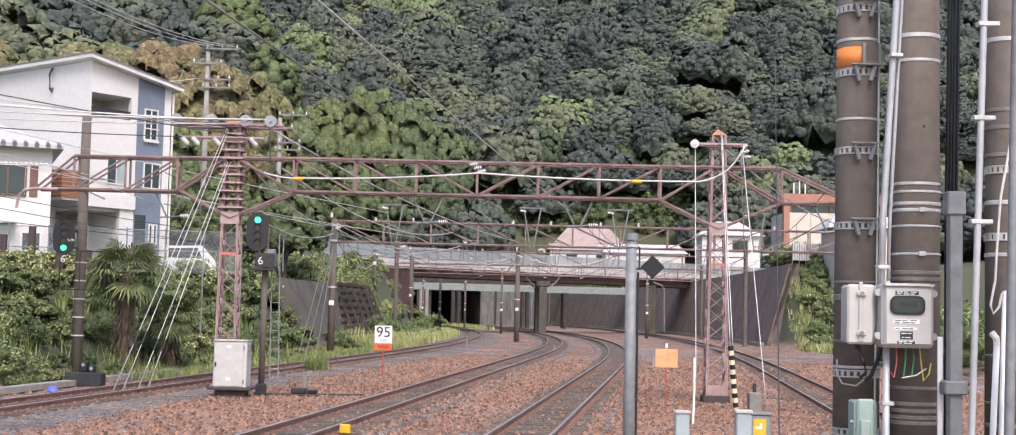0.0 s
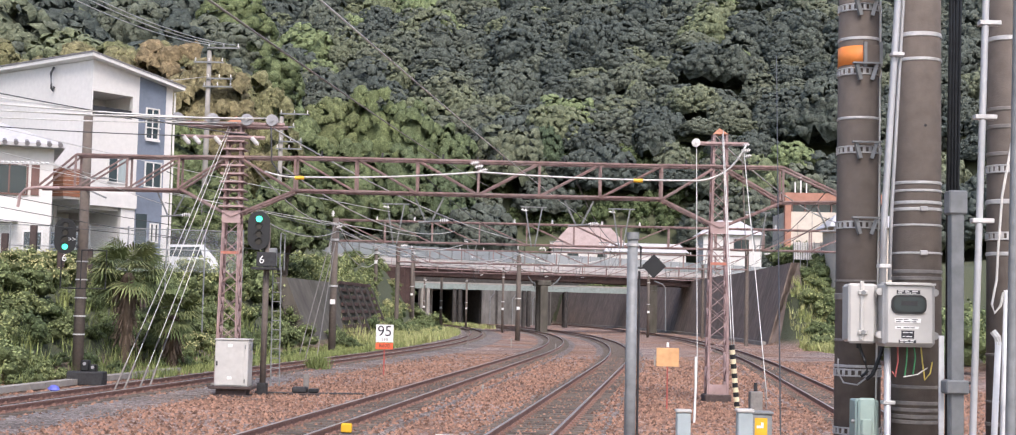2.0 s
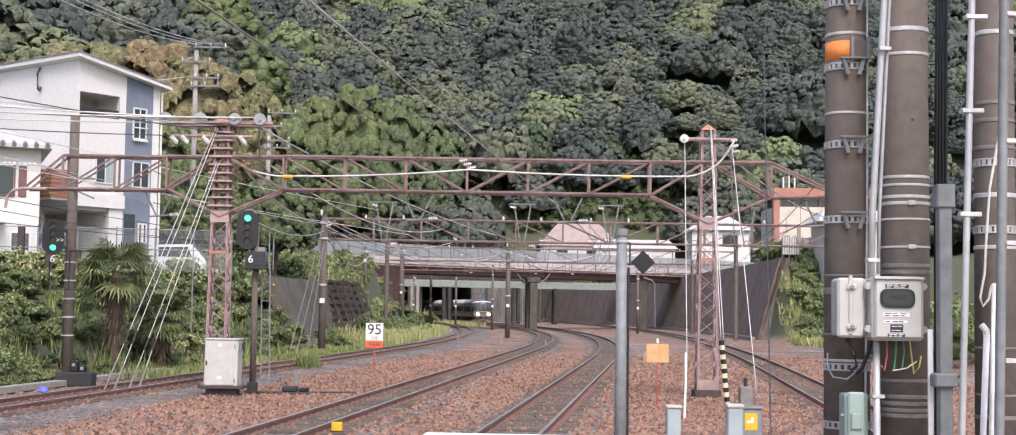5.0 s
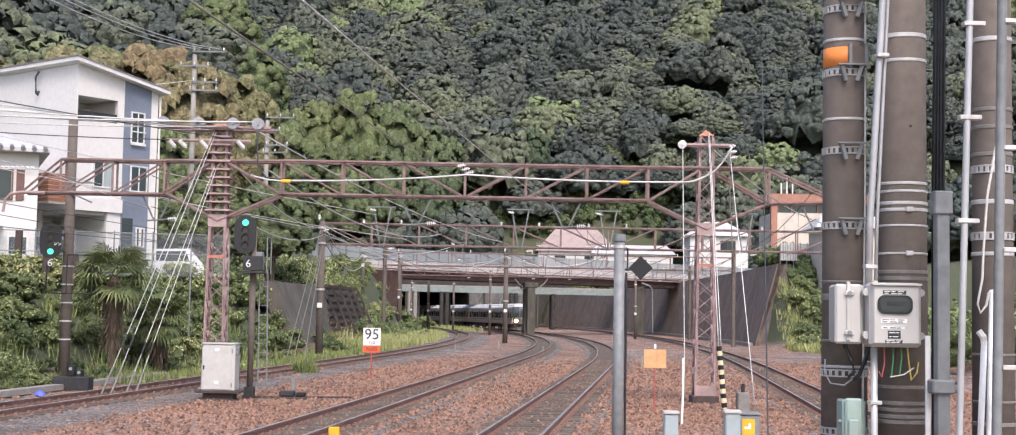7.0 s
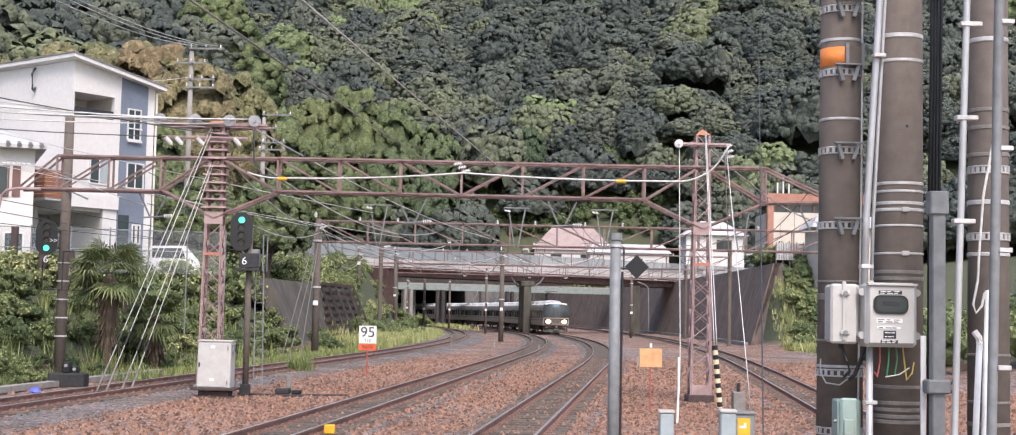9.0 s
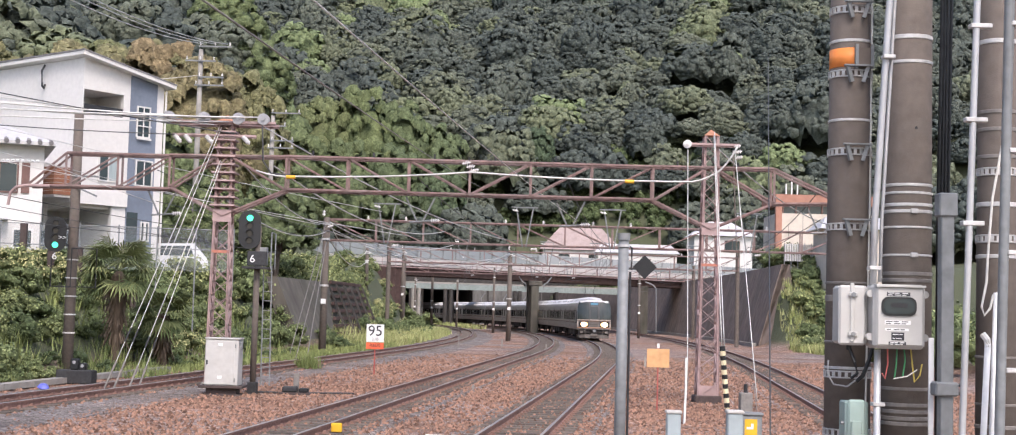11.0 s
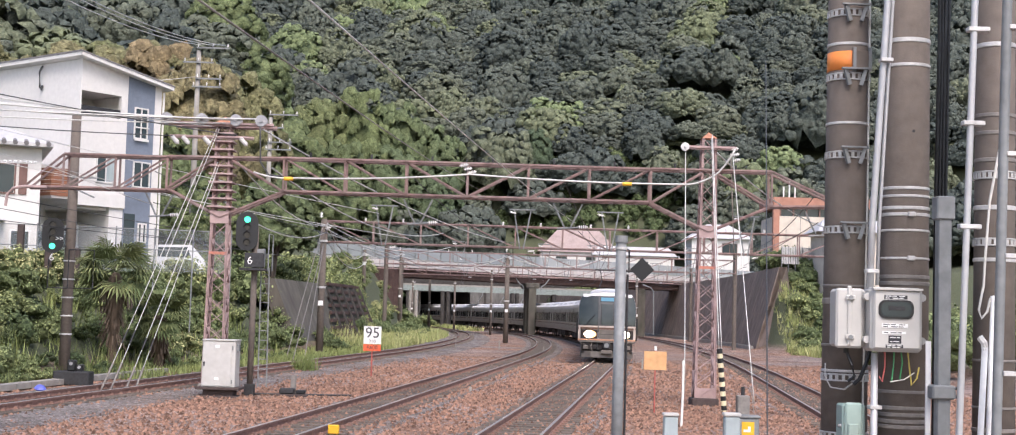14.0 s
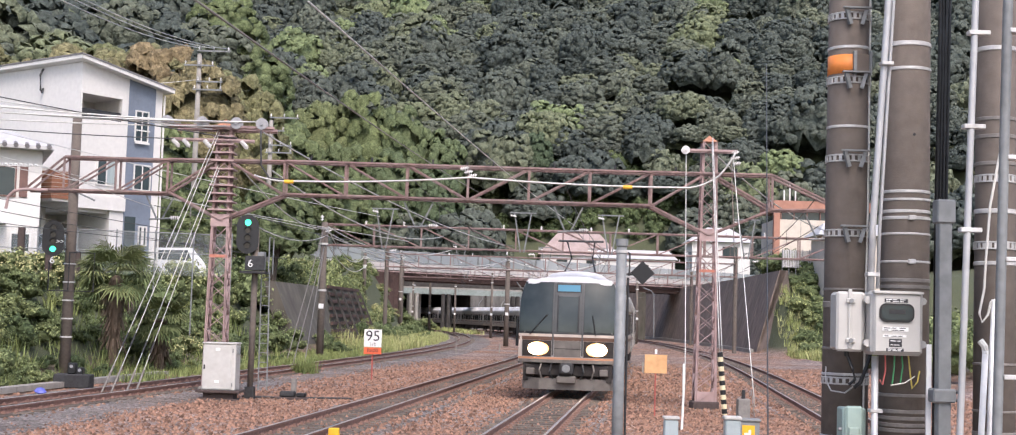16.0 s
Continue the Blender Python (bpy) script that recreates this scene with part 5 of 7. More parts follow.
for side in (-2.7, 2.3):
    part("tunnel_wall", Shape().sweep([(side, -0.5), (side + 0.4, -0.5), (side + 0.4, 6.2), (side, 6.2)], [TRACKS[3].place(y) for y in single_ys]), WALL_CONCRETE, portal)
part("tunnel_floor", Shape().sweep([(-2.7, -0.7), (2.7, -0.7), (2.7, -0.42), (-2.7, -0.42)], [TRACKS[3].place(y) for y in single_ys]), WALL_CONCRETE, portal)
part("tunnel_roof", Shape().sweep([(-2.7, 6.22), (2.7, 6.22), (2.7, 6.6), (-2.7, 6.6)], [TRACKS[3].place(y) for y in single_ys]), WALL_CONCRETE, portal)
part("end_plug", Shape().box(-40, 425, -2, 20, 427, 7), DARK_AND_SHADED, portal)

# ---- houses ----
ROOF_TILE = material("grey_roof_tile", (0.20, 0.19, 0.19), 0.7, 0, 0.2, 4, 0.8)
PINK_ROOF = material("pinkish_grey_roof", (0.36, 0.28, 0.26), 0.75, 0, 0.12, 3, 0.6)
PALE_ROOF = material("pale_metal_roof", (0.56, 0.55, 0.55), 0.6, 0.1, 0.08, 3, 0.6)
BROWN_FRAME = material("brown_window_frame", (0.16, 0.085, 0.07), 0.6, 0, 0.15, 8, 2)
TERRACOTTA = material("terracotta_wall", (0.42, 0.21, 0.15), 0.85, 0, 0.1, 4, 1)
CREAM = material("cream_wall", (0.62, 0.55, 0.47), 0.85, 0, 0.06, 4, 1)
CURTAIN = material("pale_curtain", (0.34, 0.4, 0.4), 0.8, 0, 0.1, 5, 1.5, None, 0.3, 0, 10, (12, 12, 0.4))


def window(parent, m, w, h, frame_mat, panes=2, curtain=False):
    """A window in the plane y = 0 of m, facing -y."""
    rim = Shape().box(-w / 2 - 0.06, -0.06, -0.06, w / 2 + 0.06, 0.0, 0).box(-w / 2 - 0.06, -0.06, h, w / 2 + 0.06, 0.0, h + 0.06).box(-w / 2 - 0.06, -0.06, 0, -w / 2, 0.0, h).box(w / 2, -0.06, 0, w / 2 + 0.06, 0.0, h)
    win = part("window", rim, frame_mat, parent, at=m)
    for k in range(panes):
        a = -w / 2 + w * k / panes
        part("pane", Shape().box(a + 0.02, -0.035, 0.01, a + w / panes - 0.02, -0.02, h - 0.01), CURTAIN if curtain and k == panes - 1 else GLASS, win)
        if k:
            part("mullion", Shape().box(a - 0.03, -0.05, 0, a + 0.03, -0.01, h), frame_mat, win)
    return win


AT_HOUSE = pose(-18.9, 62, 3.36, 0, 0, 51.6)
house = thing("house", AT_HOUSE, "white three-storey house with blue-grey panel and wooden balcony", "house", "houses on the bank")
W, D = 4.45, 8.4
roof_z = lambda x: 9.72 - 0.17 * x
# walls of the near face, pieces round a carport and an upper loggia
face = [(0, 0.06, 0, 8.3), (0.06, 1.8, 3.2, 7.25), (1.8, 2.55, 0, 7.25), (2.2, 2.55, 7.25, 8.3)]
for x0, x1, z0, z1 in face:
    part("wall", Shape().box(x0, 0, z0, x1, 0.22, z1), WHITE_PAINT, house)
part("wall", Shape().prism([(0, 8.3), (2.55, 8.3), (2.55, roof_z(2.55)), (0, roof_z(0))], 0, 0.22), WHITE_PAINT, house)
part("wall", Shape().prism([(2.55, 0), (4.05, 0), (4.05, roof_z(4.05)), (2.55, roof_z(2.55))], -0.02, 0.22), BLUE_GREY, house, "blue-grey cladding panel")
part("wall", Shape().prism([(4.05, 0), (W, 0), (W, roof_z(W)), (4.05, roof_z(4.05))], 0, 0.22), WHITE_PAINT, house)
part("wall", Shape().box(0, 0.22, 3.2, 0.2, D, 9.7).box(0, 2.6, 0, 0.2, D, 3.2).box(0, 0.22, 0, 0.2, 0.5, 3.2), WHITE_PAINT, house)
part("wall", Shape().box(W - 0.2, 0.22, 0, W, D, roof_z(W) - 0.02), WHITE_PAINT, house)
part("wall", Shape().box(0.2, D - 0.2, 0, W - 0.2, D, 8.9), WHITE_PAINT, house)
part("floor_slab", Shape().box(0.2, 0.22, 3.0, W - 0.2, D - 0.2, 3.2), WHITE_PAINT, house)
part("floor_slab", Shape().box(0.2, 0.22, 7.0, 2.5, 2.4, 7.2), WHITE_PAINT, house)
part("loggia_wall", Shape().box(0.2, 2.4, 7.2, W - 0.2, 2.55, 9.0), WHITE_PAINT, house)
part("loggia_wall", Shape().box(2.4, 0.22, 7.2, 2.55, 2.4, 8.9), WHITE_PAINT, house)
part("loggia_ceiling", Shape().box(0.2, 0.22, 8.34, 2.5, 2.4, 8.44), WHITE_PAINT, house)
part("loggia_rail", Shape().box(0.06, 0.05, 7.25, 2.2, 0.1, 7.65), DARK_STEEL, house, "dark balcony rail")
part("carport_wall", Shape().box(0.2, 4.2, 0, W - 0.2, 4.3, 3.0), WHITE_PAINT, house)
part("carport_wall", Shape().box(1.9, 0.22, 0, 2.0, 4.2, 3.0), WHITE_PAINT, house)
part("lintel_band", Shape().box(-0.1, -0.12, 3.15, 2.55, 0.0, 3.75), WHITE_PAINT, house)
part("roof", Shape().prism([(-0.35, roof_z(-0.35)), (W + 0.35, roof_z(W + 0.35)), (W + 0.35, roof_z(W + 0.35) + 0.16), (-0.35, roof_z(-0.35) + 0.16)], -0.45, D + 0.3), WHITE_PAINT, house, "white roof edge")
part("roof_sheet", Shape().prism([(-0.38, roof_z(-0.38) + 0.165), (W + 0.38, roof_z(W + 0.38) + 0.165), (W + 0.38, roof_z(W + 0.38) + 0.23), (-0.38, roof_z(-0.38) + 0.23)], -0.48, D + 0.33), ROOF_TILE, house, "dark sheet metal roof")
window(house, pose(3.3, -0.02, 6.5), 0.65, 1.35, WHITE_PAINT, 2)
for z0, z1 in ((6.35, 6.45), (6.95, 7.0)):
    part("window_rail", Shape().box(2.9, -0.16, z0, 3.7, -0.11, z1), WHITE_PAINT, house)
window(house, pose(3.45, -0.02, 4.25), 0.85, 1.1, WHITE_PAINT, 2)
window(house, pose(1.5, 0, 4.3), 0.95, 1.15, WHITE_PAINT, 2, True)
part("door", Shape().box(2.62, -0.05, 0.0, 3.2, -0.02, 2.95), GLASS, house, "dark entrance door")
for x in (3.5, 3.75):
    window(house, pose(x, -0.02, 1.7), 0.12, 0.8, WHITE_PAINT, 1)
# wooden balcony on the side face (outward is -x)
for k in range(7):
    part("balcony_board", Shape().box(-0.95, 0.5, 3.5 + 0.18 * k, -0.9, 3.9, 3.66 + 0.18 * k), WOOD, house)
    part("balcony_board", Shape().box(-0.9, 0.48, 3.5 + 0.18 * k, 0, 0.52, 3.66 + 0.18 * k), WOOD, house)
part("balcony_floor", Shape().box(-0.88, 0.53, 3.4, 0, 3.9, 3.5), WHITE_PAINT, house)
part("gutter_pipe", Shape().path([(-0.1, 2.9, 9.6), (-0.25, 2.9, 9.3), (-0.2, 2.9, 8.6), (-0.12, 2.9, 8.5), (-0.06, 2.9, 8.7)], 0.05, 6), DARK_STEEL, house)
part("downpipe", Shape().tube((W + 0.08, -0.05, 0), (W + 0.08, -0.05, 8.8), 0.05, 8), WHITE_PAINT, house)
for k in range(3):
    part("roof_vent", Shape().tube((3.4 + 0.35 * k, 1.5, 9.2), (3.4 + 0.35 * k, 1.5, 9.75), 0.08, 8), PAPER, house)
small_box = part("meter_boxes", Shape().rbox(3.25, -0.2, 1.2, 3.45, -0.03, 1.55, 0.03), PALE_PLASTIC, house)

low_house = thing("house", pose(-18.9, 57.2, 3.3, 0, 0, 22) @ pose(-7.7, 0, 0), "low white house with brown windows and a grey tiled roof", "house", "houses on the bank")
part("wall", Shape().box(0, 0, 0, 7.7, 6.5, 5.2), WHITE_PAINT, low_house)
part("roof", Shape().add([(-0.5, -0.6, 5.15), (8.1, -0.6, 5.15), (8.1, 7, 5.15), (-0.5, 7, 5.15), (-0.5, 3.2, 6.9), (4.2, 3.2, 6.9), (-0.5, -0.6, 5.3), (8.1, -0.6, 5.3)], [(3, 2, 1, 0), (0, 1, 7, 6), (6, 7, 5, 4), (2, 3, 4, 5), (1, 2, 5, 7), (0, 6, 4, 3)]), PALE_ROOF, low_house, "pale tiled roof")
for k in range(20):
    part("eaves_tile", Shape().tube((7.9 - k * 0.43, -0.68, 5.25), (7.9 - k * 0.43, -0.3, 5.36), 0.1, 8), ROOF_TILE, low_house)
window(low_house, pose(6.0, -0.01, 3.25), 1.35, 1.15, BROWN_FRAME, 2)
for x in (6.85, 5.1):
    part("shutter", Shape().box(x, -0.05, 3.2, x + 0.32, -0.005, 4.45), BROWN_FRAME, low_house)
window(low_house, pose(7.0, -0.01, 1.0), 0.7, 0.7, PAPER, 2)
part("awning", Shape().box(4.2, -0.7, 2.05, 6.4, 0, 2.15), PALE_ROOF, low_house)
part("downpipe", Shape().path([(5.2, -0.06, 5.1), (4.9, -0.06, 4.9), (4.9, -0.06, 0)], 0.045, 6), BROWN_FRAME, low_house)


def far_house(x, y, w, d, z0, z1, ridge, wall_mat, roof_mat, label, wins, hip=0.0):
    base = thing("house", pose(x, y, 0), label, "house", "far houses beyond the bridge")
    g = min(height(x, y), height(x + w, y), height(x, y + d), z0)
    part("wall", Shape().box(0, 0, g - 0.3, w, d, z1), wall_mat, base)
    e = 0.7
    part("roof", Shape().add([(-e, -e, z1), (w + e, -e, z1), (w + e, d + e, z1), (-e, d + e, z1), (hip, d / 2, ridge), (w - hip, d / 2, ridge)], [(3, 2, 1, 0), (0, 1, 5, 4), (2, 3, 4, 5), (1, 2, 5), (3, 0, 4)]), roof_mat, base)
    for wx, wz, ww, wh in wins:
        window(base, pose(wx, -0.01, wz), ww, wh, BROWN_FRAME, 2)
    return base


far_house(9.6, 326, 18, 9, 14, 17.2, 22.6, WHITE_PAINT, PINK_ROOF, "house with a broad pinkish hipped roof", [(5, 14.6, 2.5, 1.6), (12, 14.6, 2.5, 1.6)], 4.0)
far_house(22, 318, 18, 7, 13, 16.4, 18.6, WHITE_PAINT, PALE_ROOF, "long house with a pale metal roof", [(6, 13.9, 2, 1.2), (11, 13.9, 2, 1.2)], 1.0)
far_house(31.5, 228, 9.5, 8, 12, 15.6, 18.2, WHITE_PAINT, PALE_ROOF, "white house with a shallow pale roof and dark windows", [(6.2, 13.0, 2.4, 1.8)], 3.0)
far_house(-2.0, 330, 8, 6, 13, 15.2, 16.6, TERRACOTTA, PINK_ROOF, "small shed with a reddish roof", [], 1.0)
flat = thing("flat_building", pose(33.6, 170, 0), "flat-roofed terracotta and cream building with a strip of windows", "building", "far houses beyond the bridge")
part("wall", Shape().box(0, 0, 4, 12, 9, 15.2), CREAM, flat)
part("band", Shape().box(-0.25, -0.25, 16.3, 12.2, 9.2, 17.5), TERRACOTTA, flat, "terracotta parapet")
part("side_fin", Shape().box(-0.24, -0.24, 4, 0.5, 0.6, 16.29), TERRACOTTA, flat)
part("window_strip", Shape().box(0.5, 0.3, 15.2, 11.9, 8.8, 16.29), GLASS, flat)
for k in range(5):
    part("post", Shape().box(0.6 + 1.6 * k, 0.05, 15.2, 0.75 + 1.6 * k, 0.3, 16.3), BROWN_FRAME, flat)
for x, h in ((1.2, 1.4), (1.9, 2.1), (2.6, 1.6)):
    part("vent_pipe", Shape().tube((x, 1, 17.5), (x, 1, 17.5 + h), 0.09, 8), PAPER, flat)
shed = far_house(27.5, 118, 8, 5, 6.5, 10.0, 11.2, CREAM, PALE_ROOF, "low outbuilding with a pale metal roof behind the slope", [], 0.5)

# fence and cars by the houses
fence = thing("mesh_fence", pose(0, 0, 0), "grey metal mesh fence along the top of the bank", "fence")
fx = [(-26.0 + k * 1.5, 54.6 + 0.27 * k) for k in range(11)]
for k, (x, y) in enumerate(fx):
    z = height(x, y)
    part("post", Shape().tube((x, y, z - 0.3), (x, y, 5.3), 0.03, 8), GALV, fence)
    if k + 1 < len(fx):
        x2, y2 = fx[k + 1]
        part("panel", Shape().add([(x, y, 3.5), (x2, y2, 3.5), (x2, y2, 5.2), (x, y, 5.2)], [(0, 1, 2, 3)]), THIN_MESH, fence)
        for zz in (5.22, 4.4):
            part("rail", Shape().tube((x, y, zz), (x2, y2, zz), 0.022, 6), GALV, fence)
slope_fence = thing("mesh_fence", pose(0, 0, 0), "grey slatted fence on top of the retaining wall", "fence")
for k in range(11):
    x, y = TRACKS[3](122) + 8.4 + 0.62 * k, 122.3 + 0.1 * k
    part("post", Shape().tube((x, y, height(x, y) - 0.4), (x, y, 8.95), 0.04, 8), GALV, slope_fence)
    for i in range(4):
        part("slat", Shape().box(x + 0.06 + 0.14 * i, y - 0.02, 7.35, x + 0.15 + 0.14 * i, y + 0.01, 8.85), PALE_ROOF, slope_fence)
    part("rail", Shape().tube((x, y + 0.03, 8.8), (x + 0.62, y + 0.13, 8.8), 0.025, 6).tube((x, y + 0.03, 7.5), (x + 0.62, y + 0.13, 7.5), 0.025, 6), GALV, slope_fence)
sleeper_fence = thing("old_post_fence", pose(0, 0, 0), "row of old dark sleeper posts on the bank", "fence")
for k in range(10):
    x, y = -23.5 + 1.05 * k, 52.8 + 0.1 * k
    part("post", Shape().rbox(-0.12, -0.1, height(x, y) - 0.4, 0.12, 0.1, height(x, y) + 1.35 + 0.3 * (k % 2), 0.02, pose(x, y, 0)), FOOT, sleeper_fence)


def parked_car(x, y, turn, body_mat, label):
    g = max(height(x, y), 3.2)
    base = thing("parked_car", pose(x, y, g, 0, 0, turn), label, "car", "cars parked by the houses")
    prof = [(-2.0, 0.35), (-2.0, 0.85), (-1.75, 1.0), (-1.0, 1.12), (-0.4, 1.72), (1.3, 1.78), (1.9, 1.1), (2.0, 0.9), (2.0, 0.35)]
    part("body", Shape().prism(prof[::-1], -0.78, 0.78), body_mat, base)
    part("side_window", Shape().prism([(1.3, 1.15), (1.1, 1.66), (-0.3, 1.6), (-0.75, 1.15)], -0.795, -0.785), GLASS, base)
    part("rear_window", Shape().beam((1.42, 0, 1.68), (1.86, 0, 1.2), 1.2, 0.03), GLASS, base)
    part("windscreen", Shape().beam((-0.5, 0, 1.68), (-0.98, 0, 1.18), 1.3, 0.03), GLASS, base)
    for wx in (-1.25, 1.25):
        for wy in (-0.72, 0.72):
            w = part("wheel", Shape().disc((wx, wy, 0.31), (0, 1, 0), 0.31, 0.2, 16), BLACK, base)
            part("rim", Shape().disc((wx, wy * 1.15, 0.31), (0, 1, 0), 0.19, 0.04, 12), GALV, w)
    return base


CAR_WHITE = material("white_car_paint", (0.75, 0.76, 0.77), 0.25, 0, 0.03, 5, 1, None, 0.1, coat=0.5)
CAR_GREY = material("grey_car_paint", (0.22, 0.25, 0.28), 0.25, 0.3, 0.03, 5, 1, None, 0.1, coat=0.5)
parked_car(-16.5, 68.5, 20, CAR_WHITE, "white parked car behind the fence")
parked_car(-19.6, 59.5, 75, CAR_GREY, "dark grey parked car beside the house")

# ---- masts and farther gantries ----
def mast(x, y, top, r, label, z0=None):
    z = height(x, y) if z0 is None else z0
    base = thing("line_mast", pose(x, y, 0), label, "mast", "masts along the tracks")
    part("shaft", Shape().tube((0, 0, z - 0.5), (0, 0, top), r, 12, r * 0.8), POLE_CONCRETE, base, smooth=True)
    part("number_plate", Shape().box(-0.13, -r - 0.03, z + 2.6, 0.13, -r - 0.01, z + 2.85), PAPER, base)
    for zz in (top - 0.4, top - 1.2, z + 3.5):
        part("band", Shape().tube((0, 0, zz), (0, 0, zz + 0.1), r + 0.015, 12), BAND, base)
    insulator(base, (-0.12, -r, top + 0.12), (0, 0, 1), 0.09, 3, 0.08)
    insulator(base, (0.14, -r, top - 0.5), (1, 0, 0.3), 0.07, 4, 0.07)
    return base


mast(-9.2, 73, 6.9, 0.2, "dark concrete line mast with stay wires")
for x, y, top, r in ((-12.5, 130, 7.8, 0.19), (-10.5, 150, 8.7, 0.2), (-8.3, 170, 9.2, 0.17), (-0.75, 161, 7.3, 0.15), (0.75, 118, 7.4, 0.22), (-6.0, 195, 7.5, 0.16), (-12.5, 205, 7.0, 0.15), (14.9, 150, 6.8, 0.16)):
    mast(x, y, top, r, "slim concrete line mast with a small white plate")

for y, x0, x1, z0, z1, lab in ((74.0, -9.2, 18.4, 5.75, 6.85, "second red-brown truss gantry over the tracks"), (118.0, -9.5, 20.0, 6.2, 7.3, "far red-brown truss gantry over the tracks"), (152.0, -10.5, 21.0, 6.3, 7.3, "slender distant red-brown truss gantry over the tracks")):
    g = thing("overhead_gantry", pose(0, 0, 0), lab, "gantry")
    truss(g, x0, x1, y, z0, z1, 0.5, 2.6, turn=(x0 + x1) / 2, bar_w=0.085)
    part("column", Shape().tube((x1, y, -0.5), (x1, y, z1 + 0.5), 0.18, 10), POLE_CONCRETE, g)
    if y > 80:
        part("column", Shape().tube((x0, y, -0.5), (x0, y, z1 + 0.5), 0.18, 10), POLE_CONCRETE, g)
    for line in TRACKS:
        x = line(y)
        for s in (-0.45, 0.45):
            part("drop_arm", Shape().angle((x + s, y - 0.3, z1 + 0.9), (x + s * 0.2, y - 0.3, z0 - 0.1), 0.07), GALV, g)
        part("drop_head", Shape().angle((x - 0.7, y - 0.3, z1 + 0.9), (x + 0.7, y - 0.3, z1 + 0.9), 0.07), GALV, g)
        insulator(g, (x - 0.6, y - 0.35, z1 + 0.75), (1, 0, -0.2), 0.07, 4, 0.07)
        insulator(g, (x + 0.4, y - 0.35, z0 - 0.2), (1, 0, 0.1), 0.07, 4, 0.07)
        for s in (-1.0, 1.0):
            insulator(g, (x + s, y, z1 + 0.08), (0, 0, 1), 0.07, 3, 0.06)
for line in TRACKS:
    h = thing("drop_frame", pose(line(G1), G1, 0), "galvanised drop frame with insulators under the beam", "insulator frame", "drop frames of the gantry")
    for s in (-0.42, 0.42):
        part("drop_arm", Shape().angle((s, 0.3, 5.45), (s * 0.2, 0.3, 4.75), 0.05), GALV, h)
    part("drop_head", Shape().tube((-0.3, 0.3, 4.72), (0.5, 0.3, 4.78), 0.025, 8), GALV, h)
    insulator(h, (0.35, 0.3, 4.78), (1, 0, 0.05), 0.06, 4, 0.06)

# utility pole behind the house
def utility_pole(x, y, top, label):
    base = thing("utility_pole", pose(x, y, 0), label, "utility pole", "utility poles")
    part("shaft", Shape().tube((0, 0, height(x, y) - 0.5), (0, 0, top), 0.2, 12, 0.14), CONCRETE, base, smooth=True)
    for dz, a, b in ((0.15, -0.1, 1.9), (-0.75, -0.9, 0.95), (-1.75, -0.1, 1.5), (-2.25, -0.3, 1.5)):
        part("cross_arm", Shape().beam((a, -0.2, top + dz), (b, -0.2, top + dz), 0.09, 0.09), GALV, base)
        for xx in (a + 0.1, b - 0.1, (a + b) / 2):
            insulator(base, (xx, -0.2, top + dz + 0.12), (0, 0, 1), 0.06, 2, 0.08)
    part("stay_bar", Shape().beam((1.4, -0.2, top - 1.5), (1.4, -0.2, top - 2.3), 0.05, 0.05), GALV, base)
    return base


utility_pole(-18.8, 85, 17.8, "tall concrete utility pole with insulated cross arms")
utility_pole(-15.9, 95, 15.2, "concrete utility pole with white insulators behind the trees")
near_pole = thing("utility_pole", pose(-12.98, 42.3, 0), "dark concrete pole carrying a signal and a side bracket", "utility pole")
part("shaft", Shape().tube((0, 0, height(-12.98, 42.3) - 0.5), (0, 0, 7.9), 0.17, 14, 0.14), POLE_CONCRETE, near_pole, smooth=True)
part("cross_arm", Shape().beam((0, -0.16, 5.95), (0.75, -0.16, 5.95), 0.05, 0.05), GALV, near_pole)
part("cross_arm", Shape().beam((0, -0.16, 5.65), (0.7, -0.16, 5.35), 0.05, 0.05), GALV, near_pole)
for k in range(5):
    part("band", Shape().tube((0, 0, 1.2 + 0.55 * k), (0, 0, 1.24 + 0.55 * k), 0.185, 14), BAND, near_pole)
part("cage", Shape().path([(0.1, -0.4, 3.75), (0.85, -0.4, 3.75), (0.85, -0.4, 2.6), (0.1, -0.4, 2.6), (0.1, -0.4, 3.75)], 0.025, 6).path([(-0.5, -0.4, 3.5), (-0.5, -0.4, 2.6), (0.1, -0.4, 2.6)], 0.025, 6), DARK_STEEL, near_pole, "steel service platform frame")

# ---- signals ----
GREEN_LAMP, DEAD_LAMP = glow("green_lamp", (0.05, 0.9, 0.5), 1.3), material("dark_lens", (0.03, 0.028, 0.026), 0.2)


def text(name, words, size, m, material, parent, label=""):
    c = bpy.data.curves.new(name, "FONT")
    c.body, c.size, c.align_x, c.align_y, c.extrude = words, size, "CENTER", "CENTER", 0.002
    tmp = bpy.data.objects.new(name, c)
    scene.collection.objects.link(tmp)
    data = bpy.data.meshes.new_from_object(tmp.evaluated_get(bpy.context.evaluated_depsgraph_get()))
    bpy.data.objects.remove(tmp)
    data.materials.clear()
    data.materials.append(material)
    ob = part(name, data, material, parent, label, at=m)
    return ob


